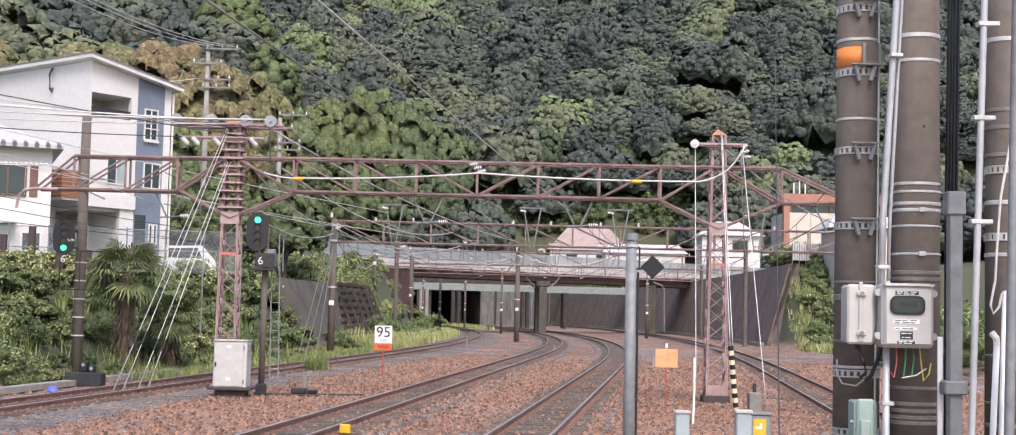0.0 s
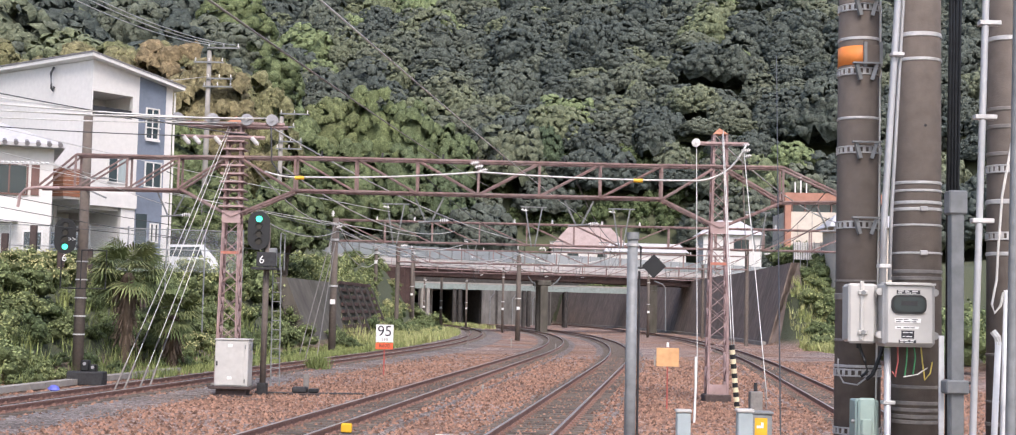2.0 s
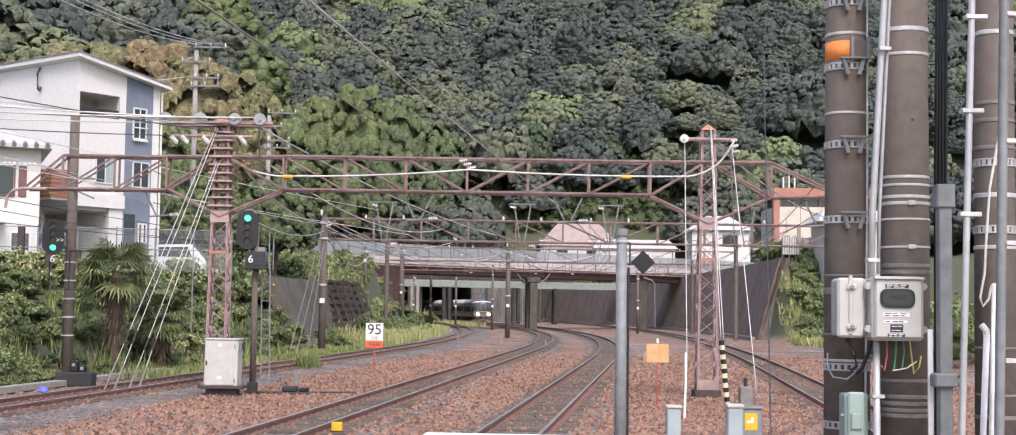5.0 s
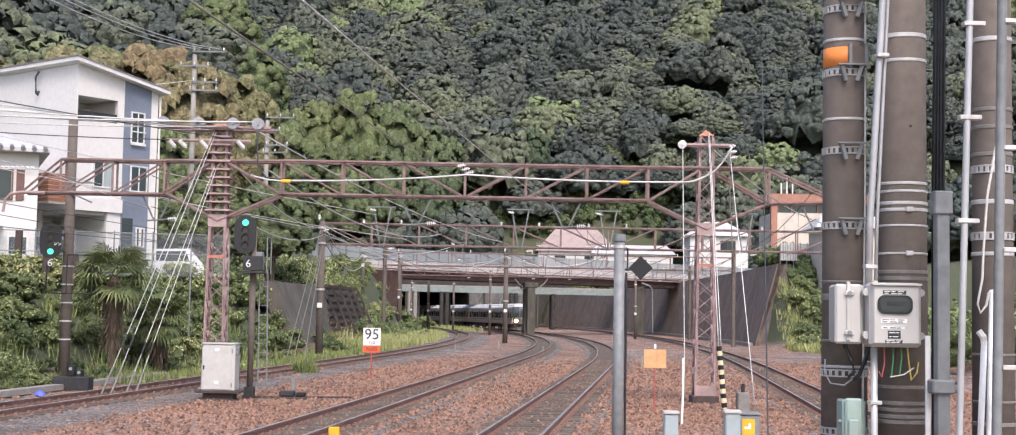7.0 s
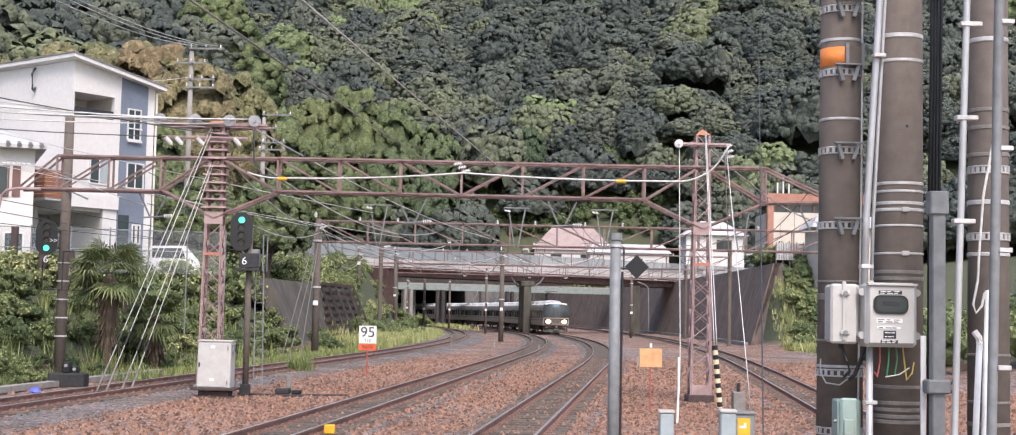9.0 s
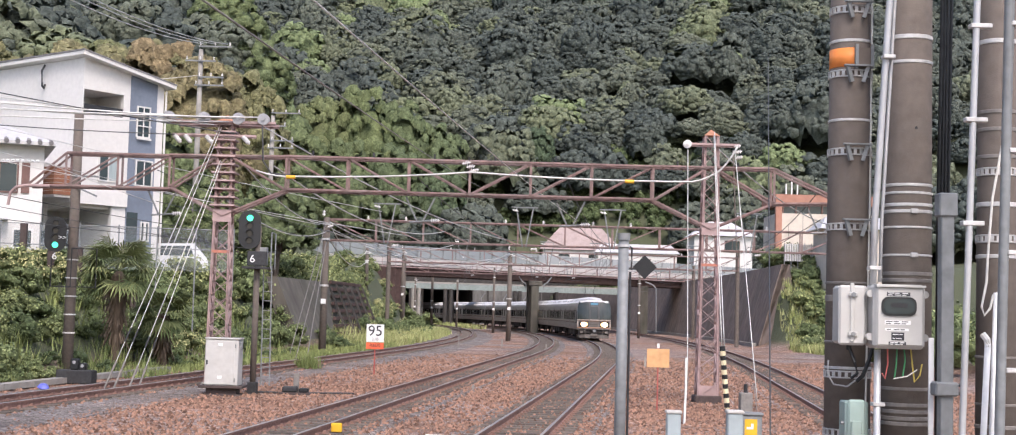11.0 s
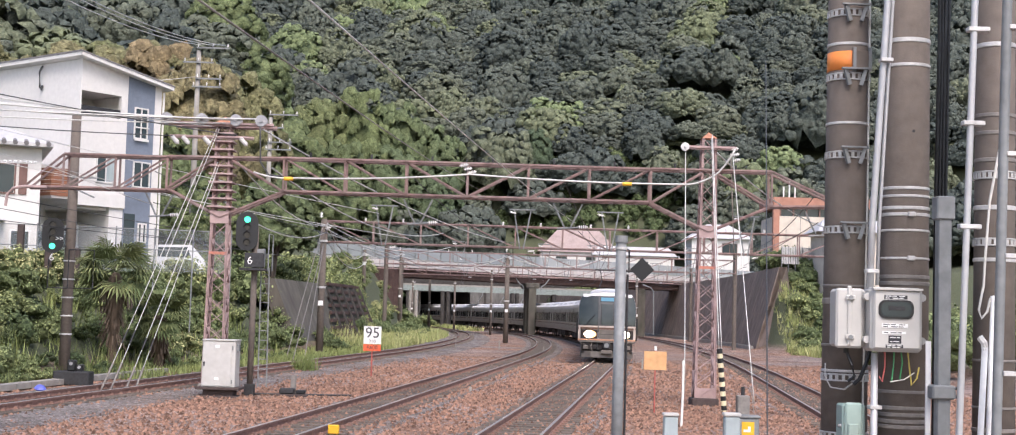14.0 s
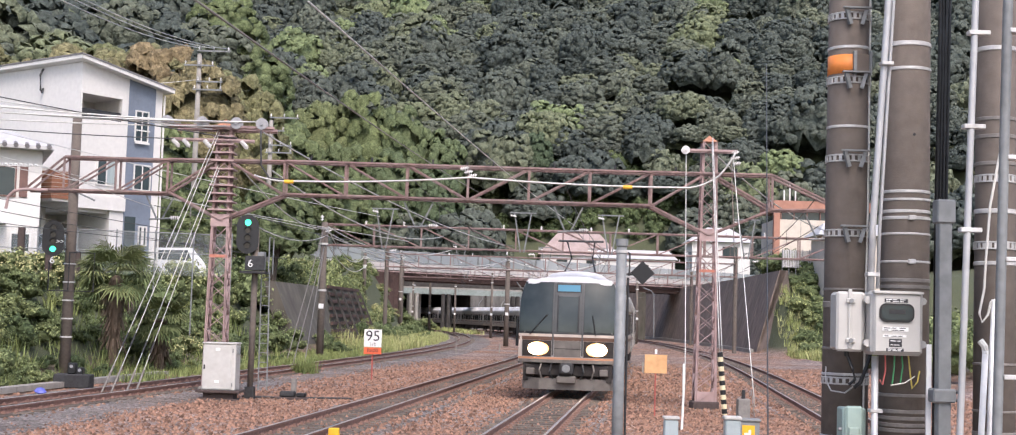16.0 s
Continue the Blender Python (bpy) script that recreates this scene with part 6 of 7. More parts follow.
def signal_head(at, w, h, lamps, lit, label):
    base = thing("railway_signal", at, label, "railway signal", "green signals")
    part("backplate", Shape().prism(rounded(w / 2, h / 2, w / 2 - 0.002, 10), 0, 0.05), BLACK, base)
    part("lamp_case", Shape().rbox(-w * 0.3, 0.05, -h * 0.42, w * 0.3, 0.3, h * 0.42, 0.03), BLACK, base)
    for k in range(lamps):
        z = h * 0.30 - k * h * 0.6 / (lamps - 1)
        on = k == lit
        lens = part("lens", Shape().disc((0, -0.012, z), (0, 1, 0), 0.085 if on else 0.075, 0.02, 20), GREEN_LAMP if on else DEAD_LAMP, base, "lit green lens" if on else "dark lens")
        hood = Shape()
        n = 12
        c = []
        for yy in (0.0, -0.09):
            c += [(0.1 * math.cos(math.pi * i / n), yy, z + 0.1 * math.sin(math.pi * i / n)) for i in range(n + 1)]
        hood.add(c, [(i, i + 1, n + 2 + i, n + 1 + i) for i in range(n)])
        part("hood", hood, BLACK, lens)
    return base


head_a = signal_head(pose(-13.3, 41.6, 4.15, 0, 0, 14), 0.62, 1.06, 4, 3, "black oval colour-light signal showing green on a dark pole")
part("bracket", Shape().beam((0, 0.25, -0.3), (0.35, 0.5, -0.3), 0.06).beam((0, 0.25, 0.2), (0.35, 0.5, 0.2), 0.06), DARK_STEEL, head_a)
text("number", "6", 0.3, pose(0, -0.03, -0.66, 90), PAPER, head_a, "white figure six")
text("marking", ">>", 0.2, pose(0.2, -0.06, -0.1, 90), PAPER, head_a)
head_b = signal_head(pose(-6.93, 38.3, 4.27, 0, 0, 8), 0.6, 1.06, 4, 0, "black oval colour-light signal showing green on a steel post")
sig_post = thing("signal_post", pose(-6.72, 38.5, 0), "grey-brown steel signal post with a ladder and number box", "signal post")
part("post", Shape().tube((0, 0, -0.4), (0, 0, 4.4), 0.085, 14), POLE_CONCRETE, sig_post, smooth=True)
part("arm", Shape().beam((-0.2, 0, 4.3), (0.02, 0, 4.3), 0.06), DARK_STEEL, sig_post)
part("platform", Shape().box(-0.35, -0.4, 3.2, 0.35, 0.4, 3.26), DARK_STEEL, sig_post)
part("number_box", Shape().rbox(-0.25, -0.2, 3.28, 0.28, -0.12, 3.68, 0.01), DARK_STEEL, sig_post)
text("number", "6", 0.3, pose(-0.1, -0.22, 3.46, 90), PAPER, sig_post, "white figure six")
part("case", Shape().rbox(0.05, -0.05, 3.3, 0.26, 0.2, 3.8, 0.015), GALV, sig_post)
part("guard_frame", Shape().path([(0.42, -0.3, 3.2), (0.42, -0.3, 4.2), (0.42, 0.4, 4.2), (0.42, 0.4, 3.2)], 0.018, 6), GALV, sig_post)
ladder = part("ladder", Shape().tube((0.18, 0.25, 0.0), (0.14, 0.25, 3.3), 0.02, 6).tube((0.42, 0.25, 0.0), (0.36, 0.25, 3.3), 0.02, 6), GALV, sig_post)
for k in range(12):
    part("rung", Shape().tube((0.18, 0.25, 0.25 + 0.26 * k), (0.4, 0.25, 0.25 + 0.26 * k), 0.012, 6), GALV, ladder)
part("foot_box", Shape().rbox(-0.13, -0.13, -0.35, 0.13, 0.13, 0.1, 0.01), DARK_STEEL, sig_post)

# ---- cabinet ----
cabinet = thing("equipment_cabinet", pose(-7.35, 37.6, 0), "light grey steel equipment cabinet on a dark plinth", "cabinet")
part("plinth", Shape().rbox(-0.56, -0.42, -0.4, 0.56, 0.42, -0.18, 0.02).box(-0.4, -0.3, -0.2, 0.4, 0.3, 0.04), FOOT, cabinet)
part("slab", Shape().rbox(-0.58, -0.44, -0.02, 0.58, 0.44, 0.05, 0.01), FOOT, cabinet)
part("body", Shape().rbox(-0.44, -0.33, 0.05, 0.44, 0.33, 1.27, 0.015), PALE_PLASTIC, cabinet)
door = part("door", Shape().rbox(-0.42, -0.352, 0.08, 0.34, -0.332, 1.23, 0.006), PALE_PLASTIC, cabinet)
part("roof", Shape().rbox(-0.46, -0.36, 1.272, 0.46, 0.35, 1.31, 0.01), PALE_PLASTIC, cabinet)
part("handle", Shape().rbox(-0.4, -0.38, 0.6, -0.36, -0.352, 0.72, 0.006), DARK_STEEL, door)
for z in (0.2, 1.1):
    part("hinge", Shape().tube((0.36, -0.345, z - 0.05), (0.36, -0.345, z + 0.05), 0.016, 8), GALV, cabinet)
for z in (0.26, 1.12):
    part("vent", Shape().rbox(-0.1, -0.362, z - 0.03, 0.02, -0.35, z + 0.05, 0.005), PAPER, door)
conduit = part("side_box", Shape().rbox(0.44, -0.2, 1.0, 0.5, 0.0, 1.2, 0.01), GALV, cabinet)

# ---- signs ----
sign = thing("speed_sign", pose(-4.54, 51.3, 0), "white speed board with black figures above an orange plate", "sign")
RED_POST = material("red_brown_post", (0.4, 0.1, 0.08), 0.7, 0, 0.2, 10, 3)
SIGN_RED = material("orange_red_plate", (0.75, 0.13, 0.05), 0.5, 0, 0.08, 10, 3)
part("post", Shape().tube((0, 0.03, -0.5), (0, 0.03, 1.5), 0.028, 10), RED_POST, sign)
part("board", Shape().rbox(-0.32, -0.012, 0.98, 0.32, 0.012, 1.62, 0.004), PAPER, sign)
part("lower_board", Shape().rbox(-0.32, -0.012, 0.72, 0.32, 0.012, 0.955, 0.004), SIGN_RED, sign, "orange curve plate")
text("figures", "95", 0.54, pose(0, -0.016, 1.37, 90), INK, sign, "black figures ninety-five")
text("figures", "310", 0.17, pose(0, -0.016, 1.07, 90), GREY_BAND, sign)
text("figures", "R600", 0.19, pose(0, -0.016, 0.85, 90), FOOT, sign)
BOARD = material("faded_orange_board", (0.62, 0.36, 0.17), 0.7, 0, 0.12, 6, 2, (0.5, 0.25, 0.1), 0.4)
board = thing("marker_board", pose(4.13, 36.3, 0), "faded orange square board on a thin rusty post", "sign")
part("post", Shape().tube((0, 0.03, -0.4), (0, 0.03, 1.45), 0.02, 8), RED_POST, board)
part("board", Shape().rbox(-0.29, -0.012, 0.88, 0.29, 0.012, 1.36, 0.004), BOARD, board)
part("top_bolt", Shape().rbox(-0.03, -0.02, 1.38, 0.03, 0.02, 1.5, 0.005), PAPER, board)

tall_post = thing("steel_pole", pose(1.4, 16.0, 0), "pale galvanised steel pole with a black diamond marker", "pole")
part("shaft", Shape().tube((0, 0, -0.5), (0.0, 0, 3.1), 0.068, 20, 0.06), GALV, tall_post, smooth=True)
part("cap", Shape().tube((0, 0, 3.06), (0, 0, 3.14), 0.073, 20), GALV, tall_post)
part("diamond", Shape().prism([(0, 0.138), (0.138, 0), (0, -0.138), (-0.138, 0)], -0.01, 0.01, pose(0.25, 0.05, 2.76)), BLACK, tall_post, "black diamond marker plate")
part("arm", Shape().path([(0.05, 0.05, 3.0), (0.1, 0.06, 2.98), (0.1, 0.06, 2.72)], 0.012, 6).tube((0.06, 0.06, 2.74), (0.25, 0.07, 2.74), 0.012, 6), DARK_STEEL, tall_post)
part("clamp", Shape().tube((0, 0, 2.98), (0, 0, 3.01), 0.072, 16), BAND, tall_post)
part("side_conduit", Shape().tube((0.09, 0.04, -0.4), (0.085, 0.04, 2.7), 0.014, 8), DARK_STEEL, tall_post)

BLUE_GREY_BOX = material("pale_blue_grey_enamel", (0.36, 0.42, 0.43), 0.5, 0, 0.06, 8, 3)
for x, y, top in ((2.76, 22.0, 0.74), (3.38, 20.0, 0.9)):
    b = thing("terminal_box", pose(x, y, 0), "pale blue-grey terminal post with a flat lid", "terminal box", "terminal boxes by the track")
    part("body", Shape().rbox(-0.11, -0.09, -0.4, 0.11, 0.09, top - 0.05, 0.02), BLUE_GREY_BOX, b)
    part("lid", Shape().rbox(-0.125, -0.105, top - 0.05, 0.125, 0.105, top, 0.012), PALE_PLASTIC, b)
relay = thing("relay_box", pose(4.04, 22.6, 0), "grey steel relay box with a yellow sticker", "relay box")
part("body", Shape().rbox(-0.24, -0.15, -0.4, 0.2, 0.15, 0.66, 0.02), GALV, relay)
part("lid", Shape().rbox(-0.26, -0.17, 0.66, 0.22, 0.17, 0.7, 0.01), GALV, relay)
part("sticker", Shape().box(-0.08, -0.156, 0.33, 0.12, -0.151, 0.6), YELLOW, relay, "yellow sticker with a pale mark")
part("sticker_mark", Shape().box(-0.05, -0.16, 0.44, 0.06, -0.157, 0.48).box(0.02, -0.16, 0.48, 0.06, -0.157, 0.53), PAPER, relay)
part("stub_post", Shape().rbox(-0.1, 0.16, -0.4, 0.1, 0.36, 1.0, 0.015), GREY_BAND, relay)
part("stub_pin", Shape().tube((0, 0.26, 1.0), (0, 0.26, 1.14), 0.03, 8), DARK_STEEL, relay)

# striped guard on a stay
GUARD_YELLOW = material("faded_yellow", (0.74, 0.64, 0.42), 0.6, 0, 0.1, 10, 3)
guard = thing("stay_guard", pose(6.0, 37.4, 0), "yellow and black striped guard tube on a stay wire", "stay guard")
for k in range(14):
    z = -0.3 + 0.125 * k
    a, b = Vector((0.13 - 0.012 * k, 0, z)), Vector((0.13 - 0.012 * (k + 1), 0, z + 0.125))
    part("stripe", Shape().tube(a, b, 0.075, 10), BLACK if k % 2 else GUARD_YELLOW, guard)
marker_post = thing("yellow_marker", pose(-3.0, 26.4, -0.13), "small yellow marker post in the ballast", "marker")
part("body", Shape().rbox(-0.09, -0.06, -0.3, 0.09, 0.06, 0.0, 0.01), DARK_STEEL, marker_post)
part("cap", Shape().rbox(-0.1, -0.07, 0.002, 0.1, 0.07, 0.17, 0.015), YELLOW, marker_post)

# low equipment between the tracks
for x, y, lab in ((-5.55, 38.6, "black point detector box with rods between the tracks"),):
    e = thing("track_equipment", pose(x, y, -0.15), lab, "track equipment")
    part("base", Shape().rbox(-0.42, -0.25, -0.1, 0.42, 0.25, 0.0, 0.02), FOOT, e)
    part("box", Shape().rbox(-0.35, -0.18, 0.0, 0.05, 0.18, 0.16, 0.03), DARK_STEEL, e)
    part("box", Shape().rbox(0.1, -0.14, 0.0, 0.36, 0.14, 0.12, 0.03), BLACK, e)
    part("pillar", Shape().rbox(-0.1, 0.2, -0.1, 0.05, 0.32, 0.5, 0.02), GREY_BAND, e)
    part("pipe", Shape().path([(-1.4, 0.1, -0.02), (-0.5, 0.1, -0.03), (0.6, 0.2, -0.02), (1.6, 0.6, -0.03)], 0.03, 6), DARK_STEEL, e)
eq = thing("ground_signal", pose(-12.2, 40.6, 0.0), "black ground signal heads and dark box beside the bush", "track equipment")
gz = -0.1
part("box", Shape().rbox(-0.5, -0.25, gz - 0.1, 0.55, 0.25, gz + 0.3, 0.03), DARK_STEEL, eq)
part("head", Shape().rbox(-0.14, -0.12, gz + 0.3, 0.1, 0.1, gz + 0.62, 0.03), BLACK, eq)
part("head", Shape().rbox(0.12, -0.14, gz + 0.25, 0.32, 0.08, gz + 0.5, 0.03), BLACK, eq)
for x, z in ((-0.02, gz + 0.52), (0.22, gz + 0.42)):
    part("lens", Shape().disc((x, -0.14, z), (0, 1, 0), 0.05, 0.02, 10), GREY_PORCELAIN, eq)
trough = thing("cable_trough", pose(0, 0, 0), "weathered concrete cable trough beside the far track", "cable trough")
for k in range(22):
    y = 29 + k * 0.9
    a, b = TRACKS[0].place(y, -2.7), TRACKS[0].place(y + 0.87, -2.7)
    part("lid", Shape().beam(a + Vector((0, 0, -0.1)), b + Vector((0, 0, -0.1)), 0.35, 0.16), CONCRETE, trough)
cloth = tagged(part("plastic_bag", Shape().lathe((0, 0, 0), [(0.1, 0), (0.16, 0.05), (0.1, 0.12), (0.03, 0.15)], 9), material("blue_plastic", (0.12, 0.14, 0.5), 0.4), at=pose(-11.7, 36.2, -0.1, 12, 8, 0)), "crumpled blue plastic scrap beside the track", "litter")
for x, y, h in ((-0.75, 42.8, 0.16), (2.9, 86, 0.5), (0.2, 96, 0.6), (-2.6, 90, 0.9), (6.9, 66, 0.5)):
    s = thing("marker_stake", pose(x, y, 0), "short pale marker stake in the ballast", "marker", "stakes in the ballast")
    part("stake", Shape().rbox(-0.04, -0.04, -0.4, 0.04, 0.04, h - 0.2, 0.01), GREY_BAND if h > 0.8 else CONCRETE, s)

# handrail at the end of the platform
platform = thing("platform", pose(0, 0, 0), "grey concrete station platform end", "platform", kind="structure")
part("slab", Shape().box(-1.6, -40, -0.4, 6.0, 7.2, 0.55), CONCRETE, platform)
rail = thing("platform_railing", pose(0, 0, 0), "white painted pipe railing at the platform end", "railing")
part("top_rail", Shape().path([(-0.33, 6.0, 1.62), (-0.3, 6.0, 1.645), (0.6, 6.0, 1.64), (1.75, 6.0, 1.63), (1.8, 6.0, 1.6), (1.8, 6.0, 0.5)], 0.027, 10), PAPER, rail, smooth=True)
part("post", Shape().tube((-0.33, 6.0, 0.5), (-0.33, 6.0, 1.63), 0.027, 10), PAPER, rail, smooth=True)
part("side_rail", Shape().path([(-0.37, 5.95, 0.5), (-0.37, 5.95, 1.6), (-0.42, 5.9, 1.635), (-0.75, 5.2, 1.45)], 0.027, 10), GALV, rail, smooth=True)

# ---- wires ----
tower_l, tower_r = Vector((-8.0, 40, 0)), Vector((5.95, 40, 0))
for a, b, sag, r, m in (
        ((-2.02, 14, 5.34), (4.0, 74, 7.15), 0.12, 0.011, WHITE_WIRE),
        ((-3.2, 14, 5.34), (-1.2, 74, 8.8), 0.12, 0.014, GREY_BAND),
        ((-17.42, 52, 13.91), (-18.7, 85, 18.15), 0.35, 0.026, WHITE_WIRE), ((-16.98, 52, 13.97), (-17.9, 85, 18.15), 0.35, 0.026, WHITE_WIRE), ((-16.64, 52, 13.98), (-17.2, 85, 18.15), 0.35, 0.026, WHITE_WIRE),
        ((-18.8, 85, 16.2), (-40, 80, 16.0), 1.0, 0.02, WHITE_WIRE)):
    wire([a, b], r, m, "dark overhead wire crossing above the tracks", sag)
# the bundle that comes in from the left to the tower's head
for dx, dz, z0, r, m in ((-1.6, 7.5, 8.05, 0.016, WHITE_WIRE), (-0.6, 7.5, 7.92, 0.02, WHITE_WIRE), (0.4, 7.5, 7.82, 0.02, WHITE_WIRE), (1.1, 7.55, 7.55, 0.018, WHITE_WIRE), (-1.2, 7.45, 7.7, 0.016, WHITE_WIRE), (0.1, 7.4, 7.35, 0.015, WHITE_WIRE), (-0.3, 7.3, 8.2, 0.014, WHITE_WIRE), (0.4, 7.05, 8.4, 0.014, DARK_WIRE), (-1.4, 7.0, 7.2, 0.012, DARK_WIRE)):
    wire([(-17.0 + dx * 0.3, 38.5, z0), (-8.0 + dx, 39.6, dz)], r * 1.25, m, "pale overhead wire running to the tower head", 0.08)
for z0, x1, z1 in ((6.9, -6.0, 4.9), (6.5, -3.0, 4.6), (5.6, -8.0, 4.4), (7.5, -4.0, 5.4), (5.25, -7.0, 3.9), (4.7, -8.0, 4.2)):
    wire([(-17.0, 36.5, z0), (x1, 46, z1)], 0.011, WHITE_WIRE if z0 > 6 else DARK_WIRE, "thin slack wire crossing in front of the houses", 0.12)
beads = wire([(-16.0, 37.6, 5.95), (-12.5, 38.0, 5.93), (-10.2, 41.0, 5.1)], 0.012, WHITE_WIRE, "beaded wire with spiral guards", 0.03)
for k in range(26):
    q = Vector((-16.0 + 0.135 * k, 37.6, 5.95 - 0.001 * k))
    part("bead", Shape().tube(q, q + Vector((0.07, 0, 0)), 0.03, 6), PAPER, beads)
# stays of the left tower
for top, foot_x in (((-8.15, 39.7, 7.3), -10.55), ((-8.1, 39.7, 7.25), -10.3), ((-8.1, 39.7, 6.3), -9.9), ((-8.05, 39.7, 6.25), -9.65)):
    st = wire([top, (foot_x, 37.7, -0.15)], 0.011, WHITE_WIRE, "steel stay wire of the lattice tower", 0.0)
    a, b = Vector(top), Vector((foot_x, 37.7, -0.15))
    part("sleeve", Shape().tube(a.lerp(b, 0.9), a.lerp(b, 0.995), 0.028, 6), GREY_BAND, st)
    part("turnbuckle", Shape().tube(a.lerp(b, 0.78), a.lerp(b, 0.83), 0.022, 6), DARK_STEEL, st)
for top, foot_p in (((-9.2, 72.8, 6.6), (-9.7, 65, -0.1)), ((-9.15, 72.8, 5.6), (-9.1, 63, -0.1)), ((-9.15, 72.8, 5.6), (-8.2, 60, -0.1))):
    wire([top, foot_p], 0.022, GREY_BAND, "steel stay wire of the line mast")
for top, foot_p, r in (((5.25, 39.7, 7.1), (5.05, 37.4, 0.6), 0.0135), ((6.6, 39.7, 7.0), (6.75, 36.5, 0.1), 0.0135), ((6.0, 39.65, 7.5), (6.02, 37.4, 1.45), 0.014), ((5.98, 39.65, 7.4), (5.95, 37.4, 1.45), 0.014), ((7.3, 38.6, 9.5), (3.55, 18.2, 0.5), 0.012)):
    wire([top, foot_p], r, WHITE_WIRE if r > 0.013 else DARK_WIRE, "steel stay wire beside the lattice tower")
slack = wire([(4.55, 34.0, 1.2), (4.45, 33.2, 0.5), (4.2, 31.5, -0.2)], 0.03, WHITE_CORD, "pale covered cable hanging to the ground", 0.0)
for x0, z0, x1, z1 in ((5.05, 0.62, 4.9, -0.25), (6.78, 0.5, 6.85, -0.25)):
    wire([(x0, 37.2, z0), (x1, 37.0, z1)], 0.013, GREY_BAND, "short guard sleeve at the foot of a stay")
# contact wires over the tracks beyond the first gantry
SUPPORTS = (40.0, 74.0, 118.0, 152.0, 190.0)
for line in TRACKS:
    for a, b in zip(SUPPORTS, SUPPORTS[1:]):
        p, q = line.place(a, 0.1 * (1 if a > 60 else -1)), line.place(b, -0.1)
        top = wire([p + Vector((0, 0, 6.0)), q + Vector((0, 0, 6.0))], 0.013, DARK_WIRE, "dark catenary wire over the track", 0.5)
        for k in range(1, 7):
            f = k / 7
            c = p.lerp(q, f)
            part("dropper", Shape().tube(c + Vector((0, 0, 5.1)), c + Vector((0, 0, 6.0 - 2.0 * f * (1 - f))), 0.006, 4), DARK_WIRE, top)
        wire([p + Vector((0, 0, 5.1)), q + Vector((0, 0, 5.1))], 0.012, DARK_WIRE, "dark contact wire over the track", 0.02)
for a, b, sag in (((-6.9, 40, 7.3), (0.3, 74, 6.0), 0.4), ((-6.6, 40, 6.2), (-3.0, 74, 6.4), 0.8), ((-8.0, 40.3, 6.8), (-9.0, 73, 6.6), 0.7), ((-8.0, 40.3, 5.2), (-9.1, 73, 6.2), 0.6), ((-9.1, 73, 6.7), (-12.5, 130, 7.6), 1.2), ((-9.1, 73, 6.2), (0.7, 118, 7.0), 1.0), ((-12.5, 130, 7.5), (-10.5, 150, 8.3), 0.5), ((0.7, 118, 7.2), (-0.75, 161, 7.0), 0.7), ((6.0, 40, 7.2), (18.0, 74, 7.2), 0.5), ((6.6, 40, 7.0), (20.0, 118, 7.5), 0.8),
        ((-9.1, 73, 6.7), (-3.0, 92, 6.6), 0.9), ((-9.1, 73, 6.4), (0.75, 118, 7.2), 1.6), ((0.75, 118, 7.1), (8.2, 118, 6.9), 0.7), ((-9.1, 73, 5.9), (-12.5, 130, 6.6), 1.0)):
    wire([a, b], 0.018 + 0.00016 * a[1], WHITE_WIRE, "pale slack feeder wire between the masts", sag)


# ---- the train ----
LINE = TRACKS[2]
SILVER = material("brushed_stainless", (0.40, 0.385, 0.37), 0.42, 0.6, 0.08, 8, 0.6, (0.25, 0.22, 0.2), 0.3)
ROOF_WHITE = material("pale_train_roof", (0.66, 0.65, 0.65), 0.6, 0, 0.08, 4, 1.2, (0.4, 0.38, 0.36), 0.35)
SIDE_GLASS = material("dark_train_window", (0.02, 0.024, 0.026), 0.12, 0, 0.1, 3, 1)
FRONT_GLASS = material("windscreen_glass", (0.04, 0.05, 0.047), 0.07, 0, 0.2, 1.5, 0.9, (0.014, 0.02, 0.02), 0.8)
STRIPE_BROWN = material("brown_stripe", (0.11, 0.055, 0.035), 0.45, 0, 0.1, 8, 2)
STRIPE_CREAM = material("cream_stripe", (0.52, 0.45, 0.39), 0.45, 0, 0.08, 8, 2)
STRIPE_ORANGE = material("orange_stripe", (0.5, 0.24, 0.13), 0.45, 0, 0.08, 8, 2)
SKIRT = material("grey_skirt", (0.15, 0.135, 0.12), 0.6, 0.1, 0.25, 6, 1.5, (0.07, 0.055, 0.045), 0.6)
UNDER = material("underframe", (0.035, 0.03, 0.028), 0.8, 0.2, 0.25, 6, 2)
PILLAR = material("dark_grey_door_paint", (0.07, 0.072, 0.072), 0.5, 0, 0.1, 8, 2)
HEADLIGHT = glow("headlight", (1.0, 0.86, 0.62), 26.0)
HALO = glow("headlight_halo", (1.0, 0.55, 0.2), 1.5)
BLIND = glow("destination_display", (0.03, 0.13, 0.2), 0.5)
FRONT_AT = [(0.0, 327.0), (2.0, 288.5), (4.0, 247.5), (5.25, 224.3), (6.5, 201.5), (7.5, 183.5), (9.0, 156.5), (10.0, 139.0), (11.5, 112.6), (12.5, 95.6), (13.5, 79.3), (14.5, 63.2), (15.0, 55.3), (15.5, 47.8), (16.0, 40.9)]


def along(y, d):
    """The y that lies d metres further along the line."""
    for _ in range(4):
        y += d / 4 / math.hypot(1, LINE.lean(y))
    return y


